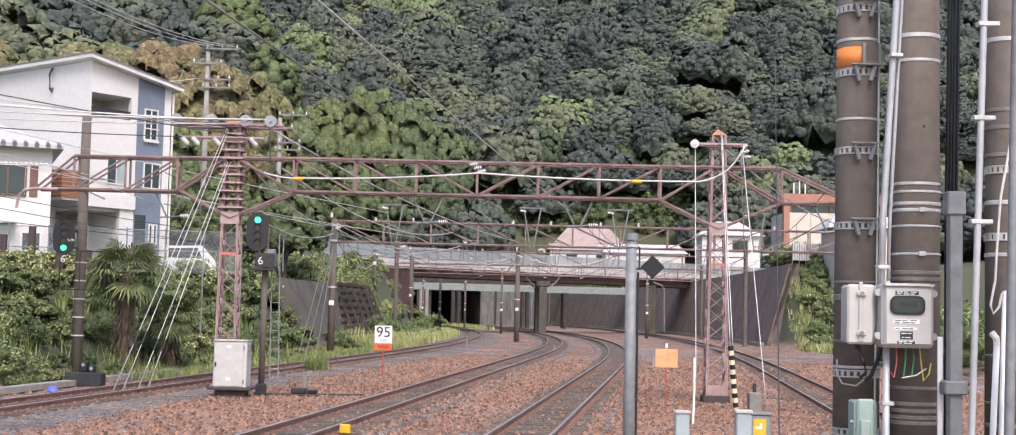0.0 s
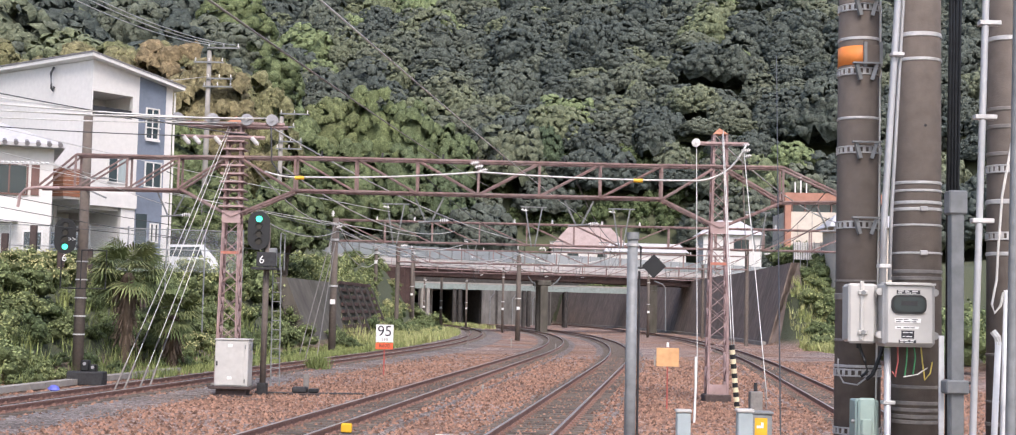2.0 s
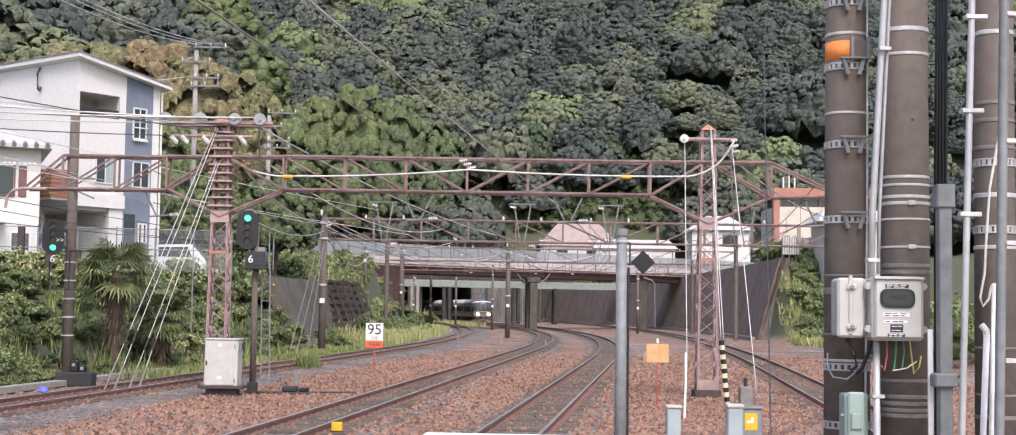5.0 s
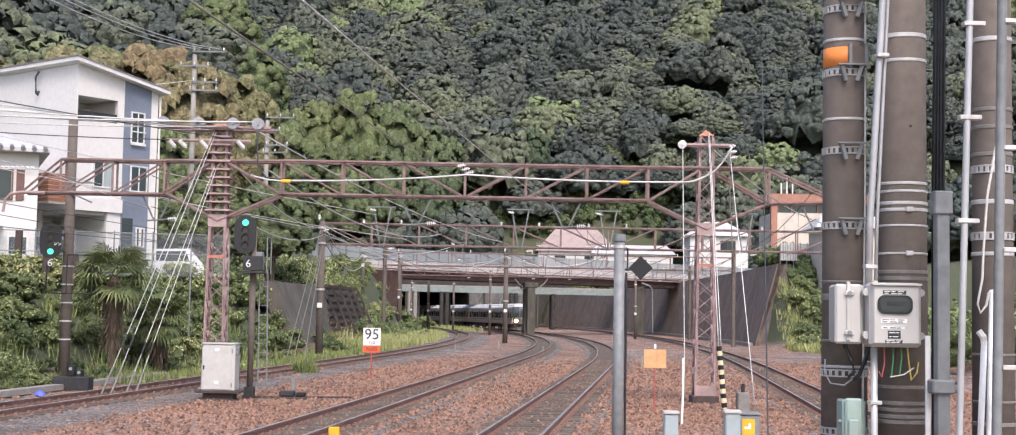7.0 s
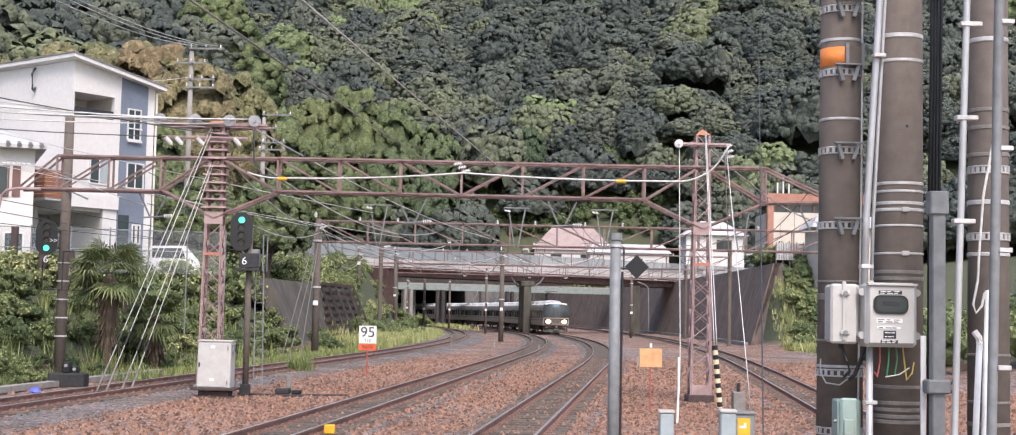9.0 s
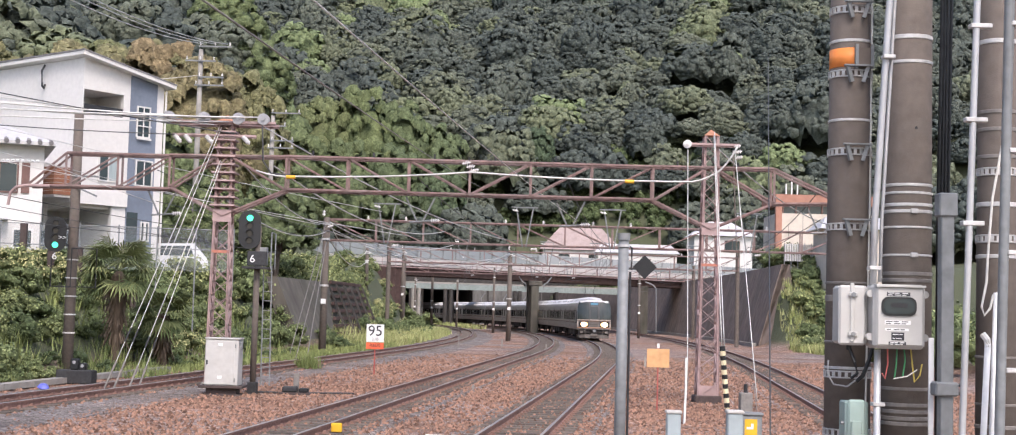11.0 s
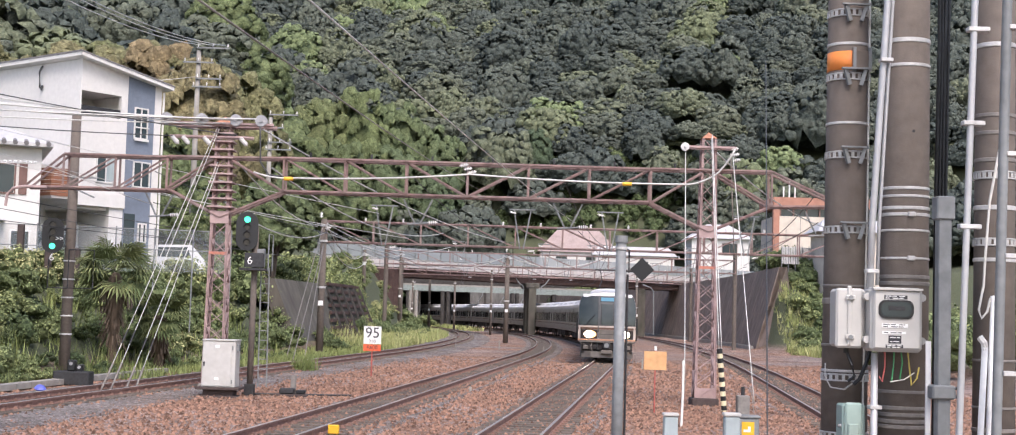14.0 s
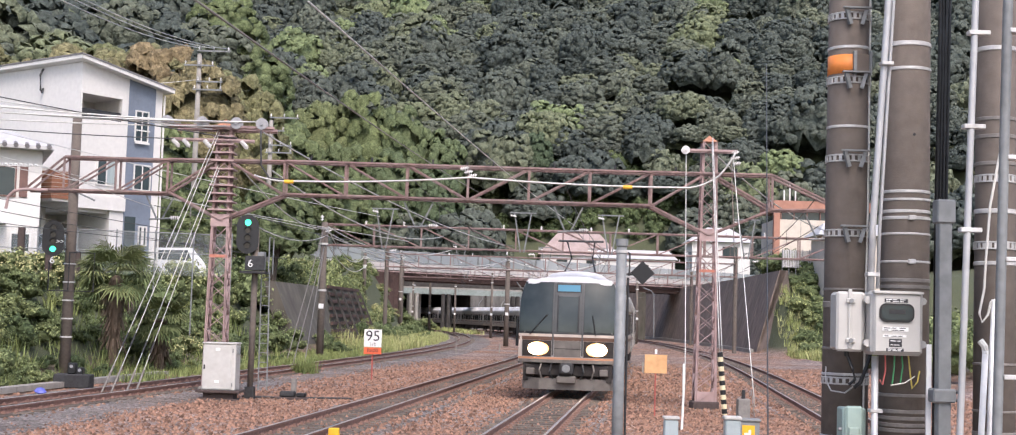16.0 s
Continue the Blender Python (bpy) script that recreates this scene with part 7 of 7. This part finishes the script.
def car_rows(index):
    rows = []
    for t, y in FRONT_AT:
        a = along(y, index * 20.0 + 3.0)
        b = along(a, 13.8)
        p, q = LINE.place(a), LINE.place(b)
        mid = (p + q) / 2
        rows.append((t, pose(mid.x, mid.y, 0, 0, 0, math.degrees(math.atan2(-(q - p).x, (q - p).y)))))
    return rows


SECTION = [(-1.38, 0.92), (-1.475, 1.25), (-1.475, 2.7), (-1.42, 3.1), (-1.3, 3.36)]
ROOF = [(-1.3, 3.36), (-1.1, 3.52), (-0.6, 3.64), (0, 3.67), (0.6, 3.64), (1.1, 3.52), (1.3, 3.36)]


def train_car(lead):
    car = thing("train_car", pose(0, 0, 0), "stainless steel commuter train car with brown and cream stripes", "train car", "cars of the train")
    nose = -9.35 if lead else -9.9
    body = SECTION + [(-x, z) for x, z in SECTION[::-1]]
    part("body", Shape().prism(body[::-1], nose, 9.8), SILVER, car, "brushed stainless steel body")
    part("roof", Shape().prism(ROOF[::-1], nose, 9.8), ROOF_WHITE, car, "pale grey roof")
    for y in (-5.2, 1.0, 6.8):
        unit_shape, ring = Shape(), []
        for yy, k in ((-1.65, 0.55), (-1.35, 0.95), (-1.0, 1.0), (1.0, 1.0), (1.35, 0.95), (1.65, 0.55)):
            ring += [(-0.98 * math.cos(math.pi * i / 10) * (0.75 + 0.25 * k), y + yy, 3.5 + 0.44 * k * math.sin(math.pi * i / 10) ** 0.55) for i in range(11)]
        unit_shape.add(ring, [(j * 11 + i, j * 11 + i + 1, j * 11 + 12 + i, j * 11 + 11 + i) for j in range(5) for i in range(10)] + [tuple(range(11)), tuple(range(65, 54, -1))])
        part("cooler", unit_shape, ROOF_WHITE, car, "roof cooling unit", smooth=True)
    for y in (-2.4, 4.0, 9.0):
        part("roof_box", Shape().rbox(-0.5, y - 0.4, 3.6, 0.5, y + 0.4, 3.82, 0.06), SKIRT, car)
    for s in (-1, 1):
        f = 1.478 * s
        a, b = min(f, f + 0.008 * s), max(f, f + 0.008 * s)
        for y0, y1, z0, z1, m, name in ((-9.2, 9.7, 1.62, 1.72, STRIPE_CREAM, "stripe"), (-9.2, 9.7, 1.5, 1.615, STRIPE_BROWN, "stripe"), (-9.2, 9.7, 2.62, 2.69, STRIPE_BROWN, "stripe")):
            part(name, Shape().box(a, y0, z0, b, y1, z1), m, car)
        for y in (-6.7, 0.0, 6.7):
            door = part("door", Shape().box(min(f, f + 0.014 * s), y - 0.65, 1.1, max(f, f + 0.014 * s), y + 0.65, 2.95), SILVER, car)
            for k in (-1, 1):
                part("door_window", Shape().box(min(f, f + 0.022 * s), y + k * 0.32 - 0.22, 1.8, max(f, f + 0.022 * s), y + k * 0.32 + 0.22, 2.75), SIDE_GLASS, door)
            part("door_gap", Shape().box(min(f, f + 0.02 * s), y - 0.012, 1.1, max(f, f + 0.02 * s), y + 0.012, 2.95), UNDER, door)
        for y, w in ((-8.55, 0.8), (-4.9, 1.7), (-3.35, 1.2), (-1.7, 1.5), (1.7, 1.5), (3.35, 1.2), (4.9, 1.7), (8.5, 1.5)):
            part("side_window", Shape().box(min(f, f + 0.012 * s), y - w / 2, 1.78, max(f, f + 0.012 * s), y + w / 2, 2.6), SIDE_GLASS, car)
    for y in (-6.9, 6.9):
        bogie = part("bogie", Shape().rbox(-1.05, y - 1.5, 0.4, -0.85, y + 1.5, 0.75, 0.05).rbox(0.85, y - 1.5, 0.4, 1.05, y + 1.5, 0.75, 0.05).box(-0.85, y - 0.25, 0.45, 0.85, y + 0.25, 0.8), UNDER, car)
        for wy in (y - 1.05, y + 1.05):
            for wx in (-0.56, 0.56):
                part("wheel", Shape().disc((wx, wy, 0.43), (1, 0, 0), 0.43, 0.13, 20), UNDER, bogie)
    for y, l in ((-3.2, 1.8), (-0.8, 1.4), (1.4, 1.6), (3.6, 1.4)):
        for s in (-1, 1):
            part("equipment_box", Shape().rbox(min(0.4 * s, 1.3 * s), y - l / 2, 0.35, max(0.4 * s, 1.3 * s), y + l / 2, 0.9, 0.05), UNDER, car)
    part("gangway", Shape().box(-0.5, 9.8, 1.0, 0.5, 10.05, 3.1), UNDER, car)
    if lead:
        cab_end(car, nose)
    for piece in car.children:
        piece.scale = (1, 1, 0.95)
    return car


def cab_end(car, nose):
    """The driver's end of the leading car."""
    deep = lambda x, z: -9.88 + 0.34 * max(0.0, (z - 1.75) / 1.9) ** 2 + 0.24 * (abs(x) / 1.45) ** 3
    wide = lambda z: 1.46 if z < 2.7 else 1.46 - 0.26 * ((z - 2.7) / 0.98) ** 2

    def patch(name, x0, x1, z0, z1, out, m, label="", nx=10, nz=6, clip=0.0):
        s, c = Shape(), []
        for j in range(nz + 1):
            z = z0 + (z1 - z0) * j / nz
            for i in range(nx + 1):
                x = x0 + (x1 - x0) * i / nx
                lim = wide(z) - clip
                x = max(-lim, min(lim, x))
                c.append((x, deep(x, z) - out, z))
        s.add(c, [(j * (nx + 1) + i, j * (nx + 1) + i + 1, (j + 1) * (nx + 1) + i + 1, (j + 1) * (nx + 1) + i) for j in range(nz) for i in range(nx)])
        return part(name, s, m, car, label, smooth=True)

    # a shell from the face back to the body
    s, c = Shape(), []
    rows = [0.92 + 0.115 * k for k in range(24)]
    for z in rows:
        for x, y in ((-wide(z), nose), (-wide(z), deep(wide(z), z)), (wide(z), deep(wide(z), z)), (wide(z), nose)):
            c.append((x, y, z))
    for k in range(len(rows) - 1):
        for i in (0, 2):
            s.add([], [])
            s.f.append((k * 4 + i, k * 4 + i + 1, k * 4 + 5 + i, k * 4 + 4 + i))
    s.v = c
    part("cab_side", s, SILVER, car)
    patch("cab_front", -1.46, 1.46, 0.98, 3.5, 0.0, SILVER, "silver cab front", 16, 16)
    top = Shape()
    c = []
    n = 12
    for j, (yy, k) in enumerate(((nose, 1.0), (-9.45, 0.98), (-9.56, 0.9))):
        for i in range(n + 1):
            a = math.pi * i / n
            c.append((-1.3 * k * math.cos(a), yy, 3.4 + (0.22 if j < 2 else 0.12) * math.sin(a) ** 0.7))
    top.add(c, [(j * (n + 1) + i, j * (n + 1) + i + 1, (j + 1) * (n + 1) + i + 1, (j + 1) * (n + 1) + i) for j in range(2) for i in range(n)] + [tuple(range(2 * n + 2, 3 * n + 3))])
    part("cab_roof", top, ROOF_WHITE, car, "white cab roof edge", smooth=True)
    patch("brow", -1.42, 1.42, 3.46, 3.56, 0.012, ROOF_WHITE, "white brow above the windscreen", clip=0.03)
    patch("windscreen_surround", -1.46, 1.46, 1.86, 3.46, 0.006, BLACK, "black windscreen surround", clip=0.005)
    for s in (-1, 1):
        a, b = sorted((0.47 * s, 1.44 * s))
        patch("windscreen", a, b, 1.92, 3.42, 0.014, FRONT_GLASS, "broad wrap-round windscreen", 10, 8, clip=0.03)
        a, b = sorted((0.405 * s, 0.455 * s))
        patch("door_pillar", a, b, 1.2, 3.44, 0.022, PILLAR, "dark grey door pillar", 2, 8)
    door = patch("end_door", -0.4, 0.4, 1.88, 3.44, 0.014, PILLAR, "dark grey end door")
    patch("door_glass", -0.28, 0.28, 1.92, 3.02, 0.03, FRONT_GLASS)
    for x in (-0.305, 0.305):
        patch("door_trim", x - 0.02, x + 0.02, 1.92, 3.05, 0.034, BLACK, "", 1, 6)
    patch("destination_frame", -0.37, 0.37, 3.14, 3.42, 0.022, BLACK)
    patch("destination_blind", -0.33, 0.33, 3.18, 3.38, 0.028, BLIND, "blue destination display")
    for x, lean in ((-1.12, 0.5), (0.82, -0.1)):
        part("wiper", Shape().tube((x, deep(x, 1.9) - 0.04, 1.84), (x + lean, deep(x + lean, 2.45) - 0.05, 2.45), 0.02, 6), BLACK, car)
    patch("stripe", -1.46, 1.46, 1.775, 1.855, 0.012, STRIPE_CREAM, "cream stripe", 14, 2)
    patch("stripe", -1.46, 1.46, 1.66, 1.77, 0.012, STRIPE_BROWN, "brown stripe", 14, 2)
    patch("centre_panel", -0.39, 0.39, 1.16, 1.655, 0.014, SKIRT, "grey centre panel")
    patch("panel_seam", -0.39, 0.39, 1.4, 1.42, 0.02, UNDER, "", 6, 1)
    patch("chin", -1.45, 1.45, 0.98, 1.075, 0.02, SKIRT, "grey chin beam", 14, 2)
    patch("stripe", -1.46, 1.46, 1.08, 1.14, 0.016, STRIPE_ORANGE, "orange stripe", 14, 2)
    for s in (-1, 1):
        a, b = sorted((0.47 * s, 1.34 * s))
        patch("lamp_housing", a, b, 1.16, 1.65, 0.014, UNDER, "dark lamp cluster")
        ring = [(math.cos(2 * math.pi * i / 28), math.sin(2 * math.pi * i / 28)) for i in range(28)][::-1]
        bowl = lambda x, rx, rz, out: Shape().prism([(u * rx, v * rz) for u, v in ring], 0, 0.03, pose(x * s, deep(x, 1.4) - out, 1.4, 0, 0, 8 * s))
        # Added glowing disc: the headlight's amber halo, put into a shape.
        part("halo", bowl(0.86, 0.31, 0.205, 0.05), HALO, car, "amber glowing disc for the headlight halo")
        part("headlight", bowl(0.93, 0.22, 0.185, 0.07), HEADLIGHT, car, "bright warm headlight")
        part("mirror", Shape().rbox(min(1.49 * s, 1.57 * s), -9.42, 1.45, max(1.49 * s, 1.57 * s), -9.34, 2.3, 0.02), BLACK, car)
        a, b = sorted((1.36 * s, 1.46 * s))
        patch("corner_panel", a, b, 0.98, 1.85, 0.01, STRIPE_CREAM, "pale corner panel", 2, 8)
        part("side_skirt", Shape().box(min(1.0 * s, 1.3 * s), -9.7, 0.4, max(1.0 * s, 1.3 * s), -8.6, 0.95), UNDER, car)
        part("air_hose", Shape().path([(0.45 * s, -9.85, 0.95), (0.5 * s, -10.0, 0.7), (0.4 * s, -9.95, 0.5)], 0.03, 6), BLACK, car)
        part("air_hose", Shape().path([(0.75 * s, -9.8, 0.95), (0.8 * s, -9.98, 0.75), (0.72 * s, -9.95, 0.5)], 0.028, 6), SKIRT, car)
        part("step", Shape().rbox(min(0.95 * s, 1.2 * s), -9.9, 0.6, max(0.95 * s, 1.2 * s), -9.7, 0.8, 0.02), SKIRT, car)
    part("buffer_beam", Shape().rbox(-1.25, -9.75, 0.55, 1.25, -9.2, 0.95, 0.05), UNDER, car)
    part("coupler", Shape().rbox(-0.2, -10.2, 0.62, 0.2, -9.6, 0.98, 0.06), DARK_STEEL, car)
    part("coupler_face", Shape().disc((0, -10.2, 0.82), (0, 1, 0), 0.12, 0.05, 16), GALV, car)
    part("electric_coupler", Shape().rbox(-0.28, -10.12, 0.36, 0.28, -9.7, 0.58, 0.03), SKIRT, car)
    sk = Shape()
    out = [(-1.36, -9.2), (-1.28, -9.62), (-0.8, -9.92), (0.8, -9.92), (1.28, -9.62), (1.36, -9.2)]
    c = [(x, y, z) for z in (0.16, 0.5) for x, y in out] + [(x, y + 0.06, z) for z in (0.16, 0.5) for x, y in out]
    for i in range(5):
        sk.f += [(i, i + 1, 7 + i, 6 + i), (13 + i, 12 + i, 18 + i, 19 + i), (6 + i, 7 + i, 19 + i, 18 + i), (i + 1, i, 12 + i, 13 + i)]
    sk.v = c
    part("skirt", sk, SKIRT, car, "grey snow plough skirt")
    # raised current collector
    for s in (-0.5, 0.5):
        part("collector_arm", Shape().path([(s, -4.6, 4.0), (s * 0.7, -3.6, 4.5), (s * 0.9, -4.5, 5.0)], 0.03, 6), DARK_STEEL, car)
    part("collector_head", Shape().tube((-0.75, -4.5, 5.05), (0.75, -4.5, 5.05), 0.04, 6), DARK_STEEL, car)


cars = [train_car(True), train_car(False)]
for i in range(2, 12):
    cars.append(copy_thing(cars[1], car_rows(i)[0][1]))


def motions():
    for i, car in enumerate(cars):
        walk(car, car_rows(i))


# ---- sleepers, ballast beds and loose stones ----
SLEEPER = material("weathered_sleeper", (0.14, 0.115, 0.095), 0.9, 0, 0.25, 12, 2, None, 0.4, 0.3, 60, per_piece=0.25)
SLEEPER_BODY = Shape().box(-1.0, -0.11, -0.3, 1.0, 0.11, -0.135).mesh("sleeper", SLEEPER)
CLIP = Shape()
for sx in (-0.5665, 0.5665):
    CLIP.box(sx - 0.16, -0.08, -0.135, sx + 0.16, 0.08, -0.118)
    for e in (-0.1, 0.1):
        CLIP.box(sx + e - 0.03, -0.05, -0.118, sx + e + 0.03, 0.05, -0.08)
CLIP_BODY = CLIP.mesh("rail_clips", RUST)


def ballast(name, stones):
    """Crushed stone: cells of mixed colour, broad patches, relief; soil where the ground rises."""
    m = bpy.data.materials.new(name)
    m.use_nodes = True
    nodes, link = m.node_tree.nodes, m.node_tree.links.new
    s = nodes["Principled BSDF"]
    c = nodes.new("ShaderNodeTexCoord")
    v = nodes.new("ShaderNodeTexVoronoi")
    v.inputs["Scale"].default_value = 17.0
    link(c.outputs["Object"], v.inputs["Vector"])
    sep = nodes.new("ShaderNodeSeparateColor")
    link(v.outputs["Color"], sep.inputs[0])
    r = nodes.new("ShaderNodeValToRGB")
    while len(r.color_ramp.elements) < len(stones):
        r.color_ramp.elements.new(0.5)
    for e, (at, col) in zip(r.color_ramp.elements, stones):
        e.position, e.color = at, (*col, 1)
    link(sep.outputs[0], r.inputs[0])
    n = nodes.new("ShaderNodeTexNoise")
    n.inputs["Scale"].default_value, n.inputs["Detail"].default_value = 0.35, 6
    link(c.outputs["Object"], n.inputs["Vector"])
    k = nodes.new("ShaderNodeMapRange")
    for i, val in (("From Min", 0.35), ("From Max", 0.65), ("To Min", 0.72), ("To Max", 1.25)):
        k.inputs[i].default_value = val
    link(n.outputs["Fac"], k.inputs["Value"])
    clump = nodes.new("ShaderNodeTexNoise")
    clump.inputs["Scale"].default_value, clump.inputs["Detail"].default_value, clump.inputs["Roughness"].default_value = 2.2, 8, 0.75
    link(c.outputs["Object"], clump.inputs["Vector"])
    lump = nodes.new("ShaderNodeMapRange")
    for i, val in (("From Min", 0.3), ("From Max", 0.7), ("To Min", 0.5), ("To Max", 1.3)):
        lump.inputs[i].default_value = val
    link(clump.outputs["Fac"], lump.inputs["Value"])
    both = nodes.new("ShaderNodeMath")
    both.operation = "MULTIPLY"
    link(k.outputs[0], both.inputs[0])
    link(lump.outputs[0], both.inputs[1])
    dusty = nodes.new("ShaderNodeTexNoise")
    dusty.inputs["Scale"].default_value, dusty.inputs["Detail"].default_value = 0.16, 4
    link(c.outputs["Object"], dusty.inputs["Vector"])
    fade = nodes.new("ShaderNodeMapRange")
    for i, val in (("From Min", 0.38), ("From Max", 0.62), ("To Min", 0.55), ("To Max", 1.1)):
        fade.inputs[i].default_value = val
    link(dusty.outputs["Fac"], fade.inputs["Value"])
    h = nodes.new("ShaderNodeHueSaturation")
    link(both.outputs[0], h.inputs["Value"])
    link(fade.outputs[0], h.inputs["Saturation"])
    link(r.outputs[0], h.inputs["Color"])
    where = nodes.new("ShaderNodeSeparateXYZ")
    link(c.outputs["Object"], where.inputs[0])
    rise = nodes.new("ShaderNodeMapRange")
    rise.inputs["From Min"].default_value, rise.inputs["From Max"].default_value = -0.1, 0.5
    link(where.outputs[2], rise.inputs["Value"])
    mix = nodes.new("ShaderNodeMix")
    mix.data_type = "RGBA"
    mix.inputs[7].default_value = (0.075, 0.085, 0.045, 1)
    link(rise.outputs[0], mix.inputs[0])
    link(h.outputs[0], mix.inputs[6])
    link(mix.outputs[2], s.inputs["Base Color"])
    s.inputs["Roughness"].default_value = 0.95
    b = nodes.new("ShaderNodeBump")
    b.inputs["Strength"].default_value, b.inputs["Distance"].default_value = 0.9, 0.03
    b.invert = True
    link(v.outputs["Distance"], b.inputs["Height"])
    link(b.outputs[0], s.inputs["Normal"])
    return m


BROWN_STONES = [(0.0, (0.09, 0.045, 0.03)), (0.35, (0.20, 0.105, 0.065)), (0.65, (0.31, 0.175, 0.115)), (0.9, (0.40, 0.25, 0.175)), (1.0, (0.5, 0.39, 0.31))]
GREY_STONES = [(0.0, (0.078, 0.058, 0.048)), (0.4, (0.155, 0.12, 0.1)), (0.75, (0.235, 0.188, 0.158)), (1.0, (0.40, 0.345, 0.305))]
BROWN_BALLAST, GREY_BALLAST = ballast("brown_crushed_stone", BROWN_STONES), ballast("grey_crushed_stone", GREY_STONES)
bpy.data.objects["ground"].data.materials[0] = BROWN_BALLAST
BED = [(-1.75, -0.4), (-1.35, -0.17), (1.35, -0.17), (1.75, -0.4)]
WIDE_BED = [(-2.4, -0.4), (-2.2, -0.2), (-1.35, -0.17), (1.35, -0.17), (2.5, -0.2), (2.7, -0.4)]
for line, base, m in zip(TRACKS, track_things, (GREY_BALLAST, GREY_BALLAST, GREY_BALLAST, BROWN_BALLAST)):
    part("ballast_bed", Shape().sweep(WIDE_BED if line is TRACKS[0] else BED, [line.place(y) for y in np.arange(8, 340, 3.0)]), m, base, "bed of crushed stone")
    far = Shape()
    y = 22.0
    while y < 305:
        lean = line.lean(y)
        p = line.place(y)
        at = pose(p.x, p.y, 0, 0, 0, -math.degrees(math.atan(lean)))
        if y < 82:
            part("sleeper", SLEEPER_BODY, SLEEPER, base, at=at)
            if y < 60:
                part("rail_clips", CLIP_BODY, RUST, base, at=at)
        else:
            far.box(-1.0, -0.11, -0.3, 1.0, 0.11, -0.135, at)
        y += 0.6 / math.hypot(1, lean)
    tagged(part("far_sleepers", far, SLEEPER, base, "rows of weathered sleepers"), kind="stuff")


def loose_stones():
    """Stones lying on the ballast, thinning out with the distance."""
    rng = np.random.default_rng(77)
    n = 52000
    y = 24.5 + 55 * rng.beta(1.0, 1.9, n)
    x = rng.uniform(-13.5, 15.5, n) + 0.11 * (y - 30)
    keep = np.abs(x) < 0.37 * y + 1.5
    x, y = x[keep], y[keep]
    z = np.array([height(a, b) for a, b in zip(x, y)])
    on_bed = np.zeros(len(x), bool)
    for line in TRACKS:
        d = x - np.array([line(b) for b in y])
        inside = np.abs(d) < 1.35
        z[inside] = -0.17
        on_bed |= np.abs(np.abs(d) - 0.5665) < 0.12
        on_bed |= (np.abs(d) < 1.0) & (rng.uniform(size=len(x)) < 0.55)
        if line is TRACKS[0]:
            on_bed |= (np.abs(d) < 2.2) & (rng.uniform(size=len(x)) < 0.75)
    keep = (~on_bed) & (z < -0.1)
    x, y, z = x[keep], y[keep], z[keep]
    n = len(x)
    base = np.array([(1, 0, 0), (0, 1, 0), (-1, 0, 0), (0, -1, 0), (0, 0, 1), (0, 0, -0.4)], float)
    size = rng.uniform(0.022, 0.052, (n, 1, 1)) * (1 + 0.01 * (y[:, None, None] - 25))
    v = base[None] * size * rng.uniform(0.65, 1.35, (n, 6, 3))
    a = rng.uniform(0, 6.28, n)
    c, s = np.cos(a), np.sin(a)
    rot = np.stack([v[..., 0] * c[:, None] - v[..., 1] * s[:, None], v[..., 0] * s[:, None] + v[..., 1] * c[:, None], v[..., 2]], -1)
    rot += np.stack([x, y, z + 0.008], -1)[:, None]
    f = np.array([(0, 1, 4), (1, 2, 4), (2, 3, 4), (3, 0, 4)])
    mesh = bpy.data.meshes.new("loose_stones")
    mesh.vertices.add(n * 6)
    mesh.vertices.foreach_set("co", rot.reshape(-1).astype(np.float32))
    idx = (f[None] + (np.arange(n) * 6)[:, None, None]).reshape(-1)
    mesh.loops.add(len(idx))
    mesh.loops.foreach_set("vertex_index", idx.astype(np.int32))
    mesh.polygons.add(len(idx) // 3)
    mesh.polygons.foreach_set("loop_start", (np.arange(len(idx) // 3) * 3).astype(np.int32))
    mesh.update()
    return mesh


STONE = leaf_material("loose_stone", [(0.0, (0.25, 0.145, 0.10)), (1.0, (0.25, 0.145, 0.10))], 0.65)
stones = loose_stones()
stones.materials.append(STONE)
tagged(new("loose_stones", stones), "loose rust-brown crushed stones between the rails", "gravel", kind="stuff")


motions()
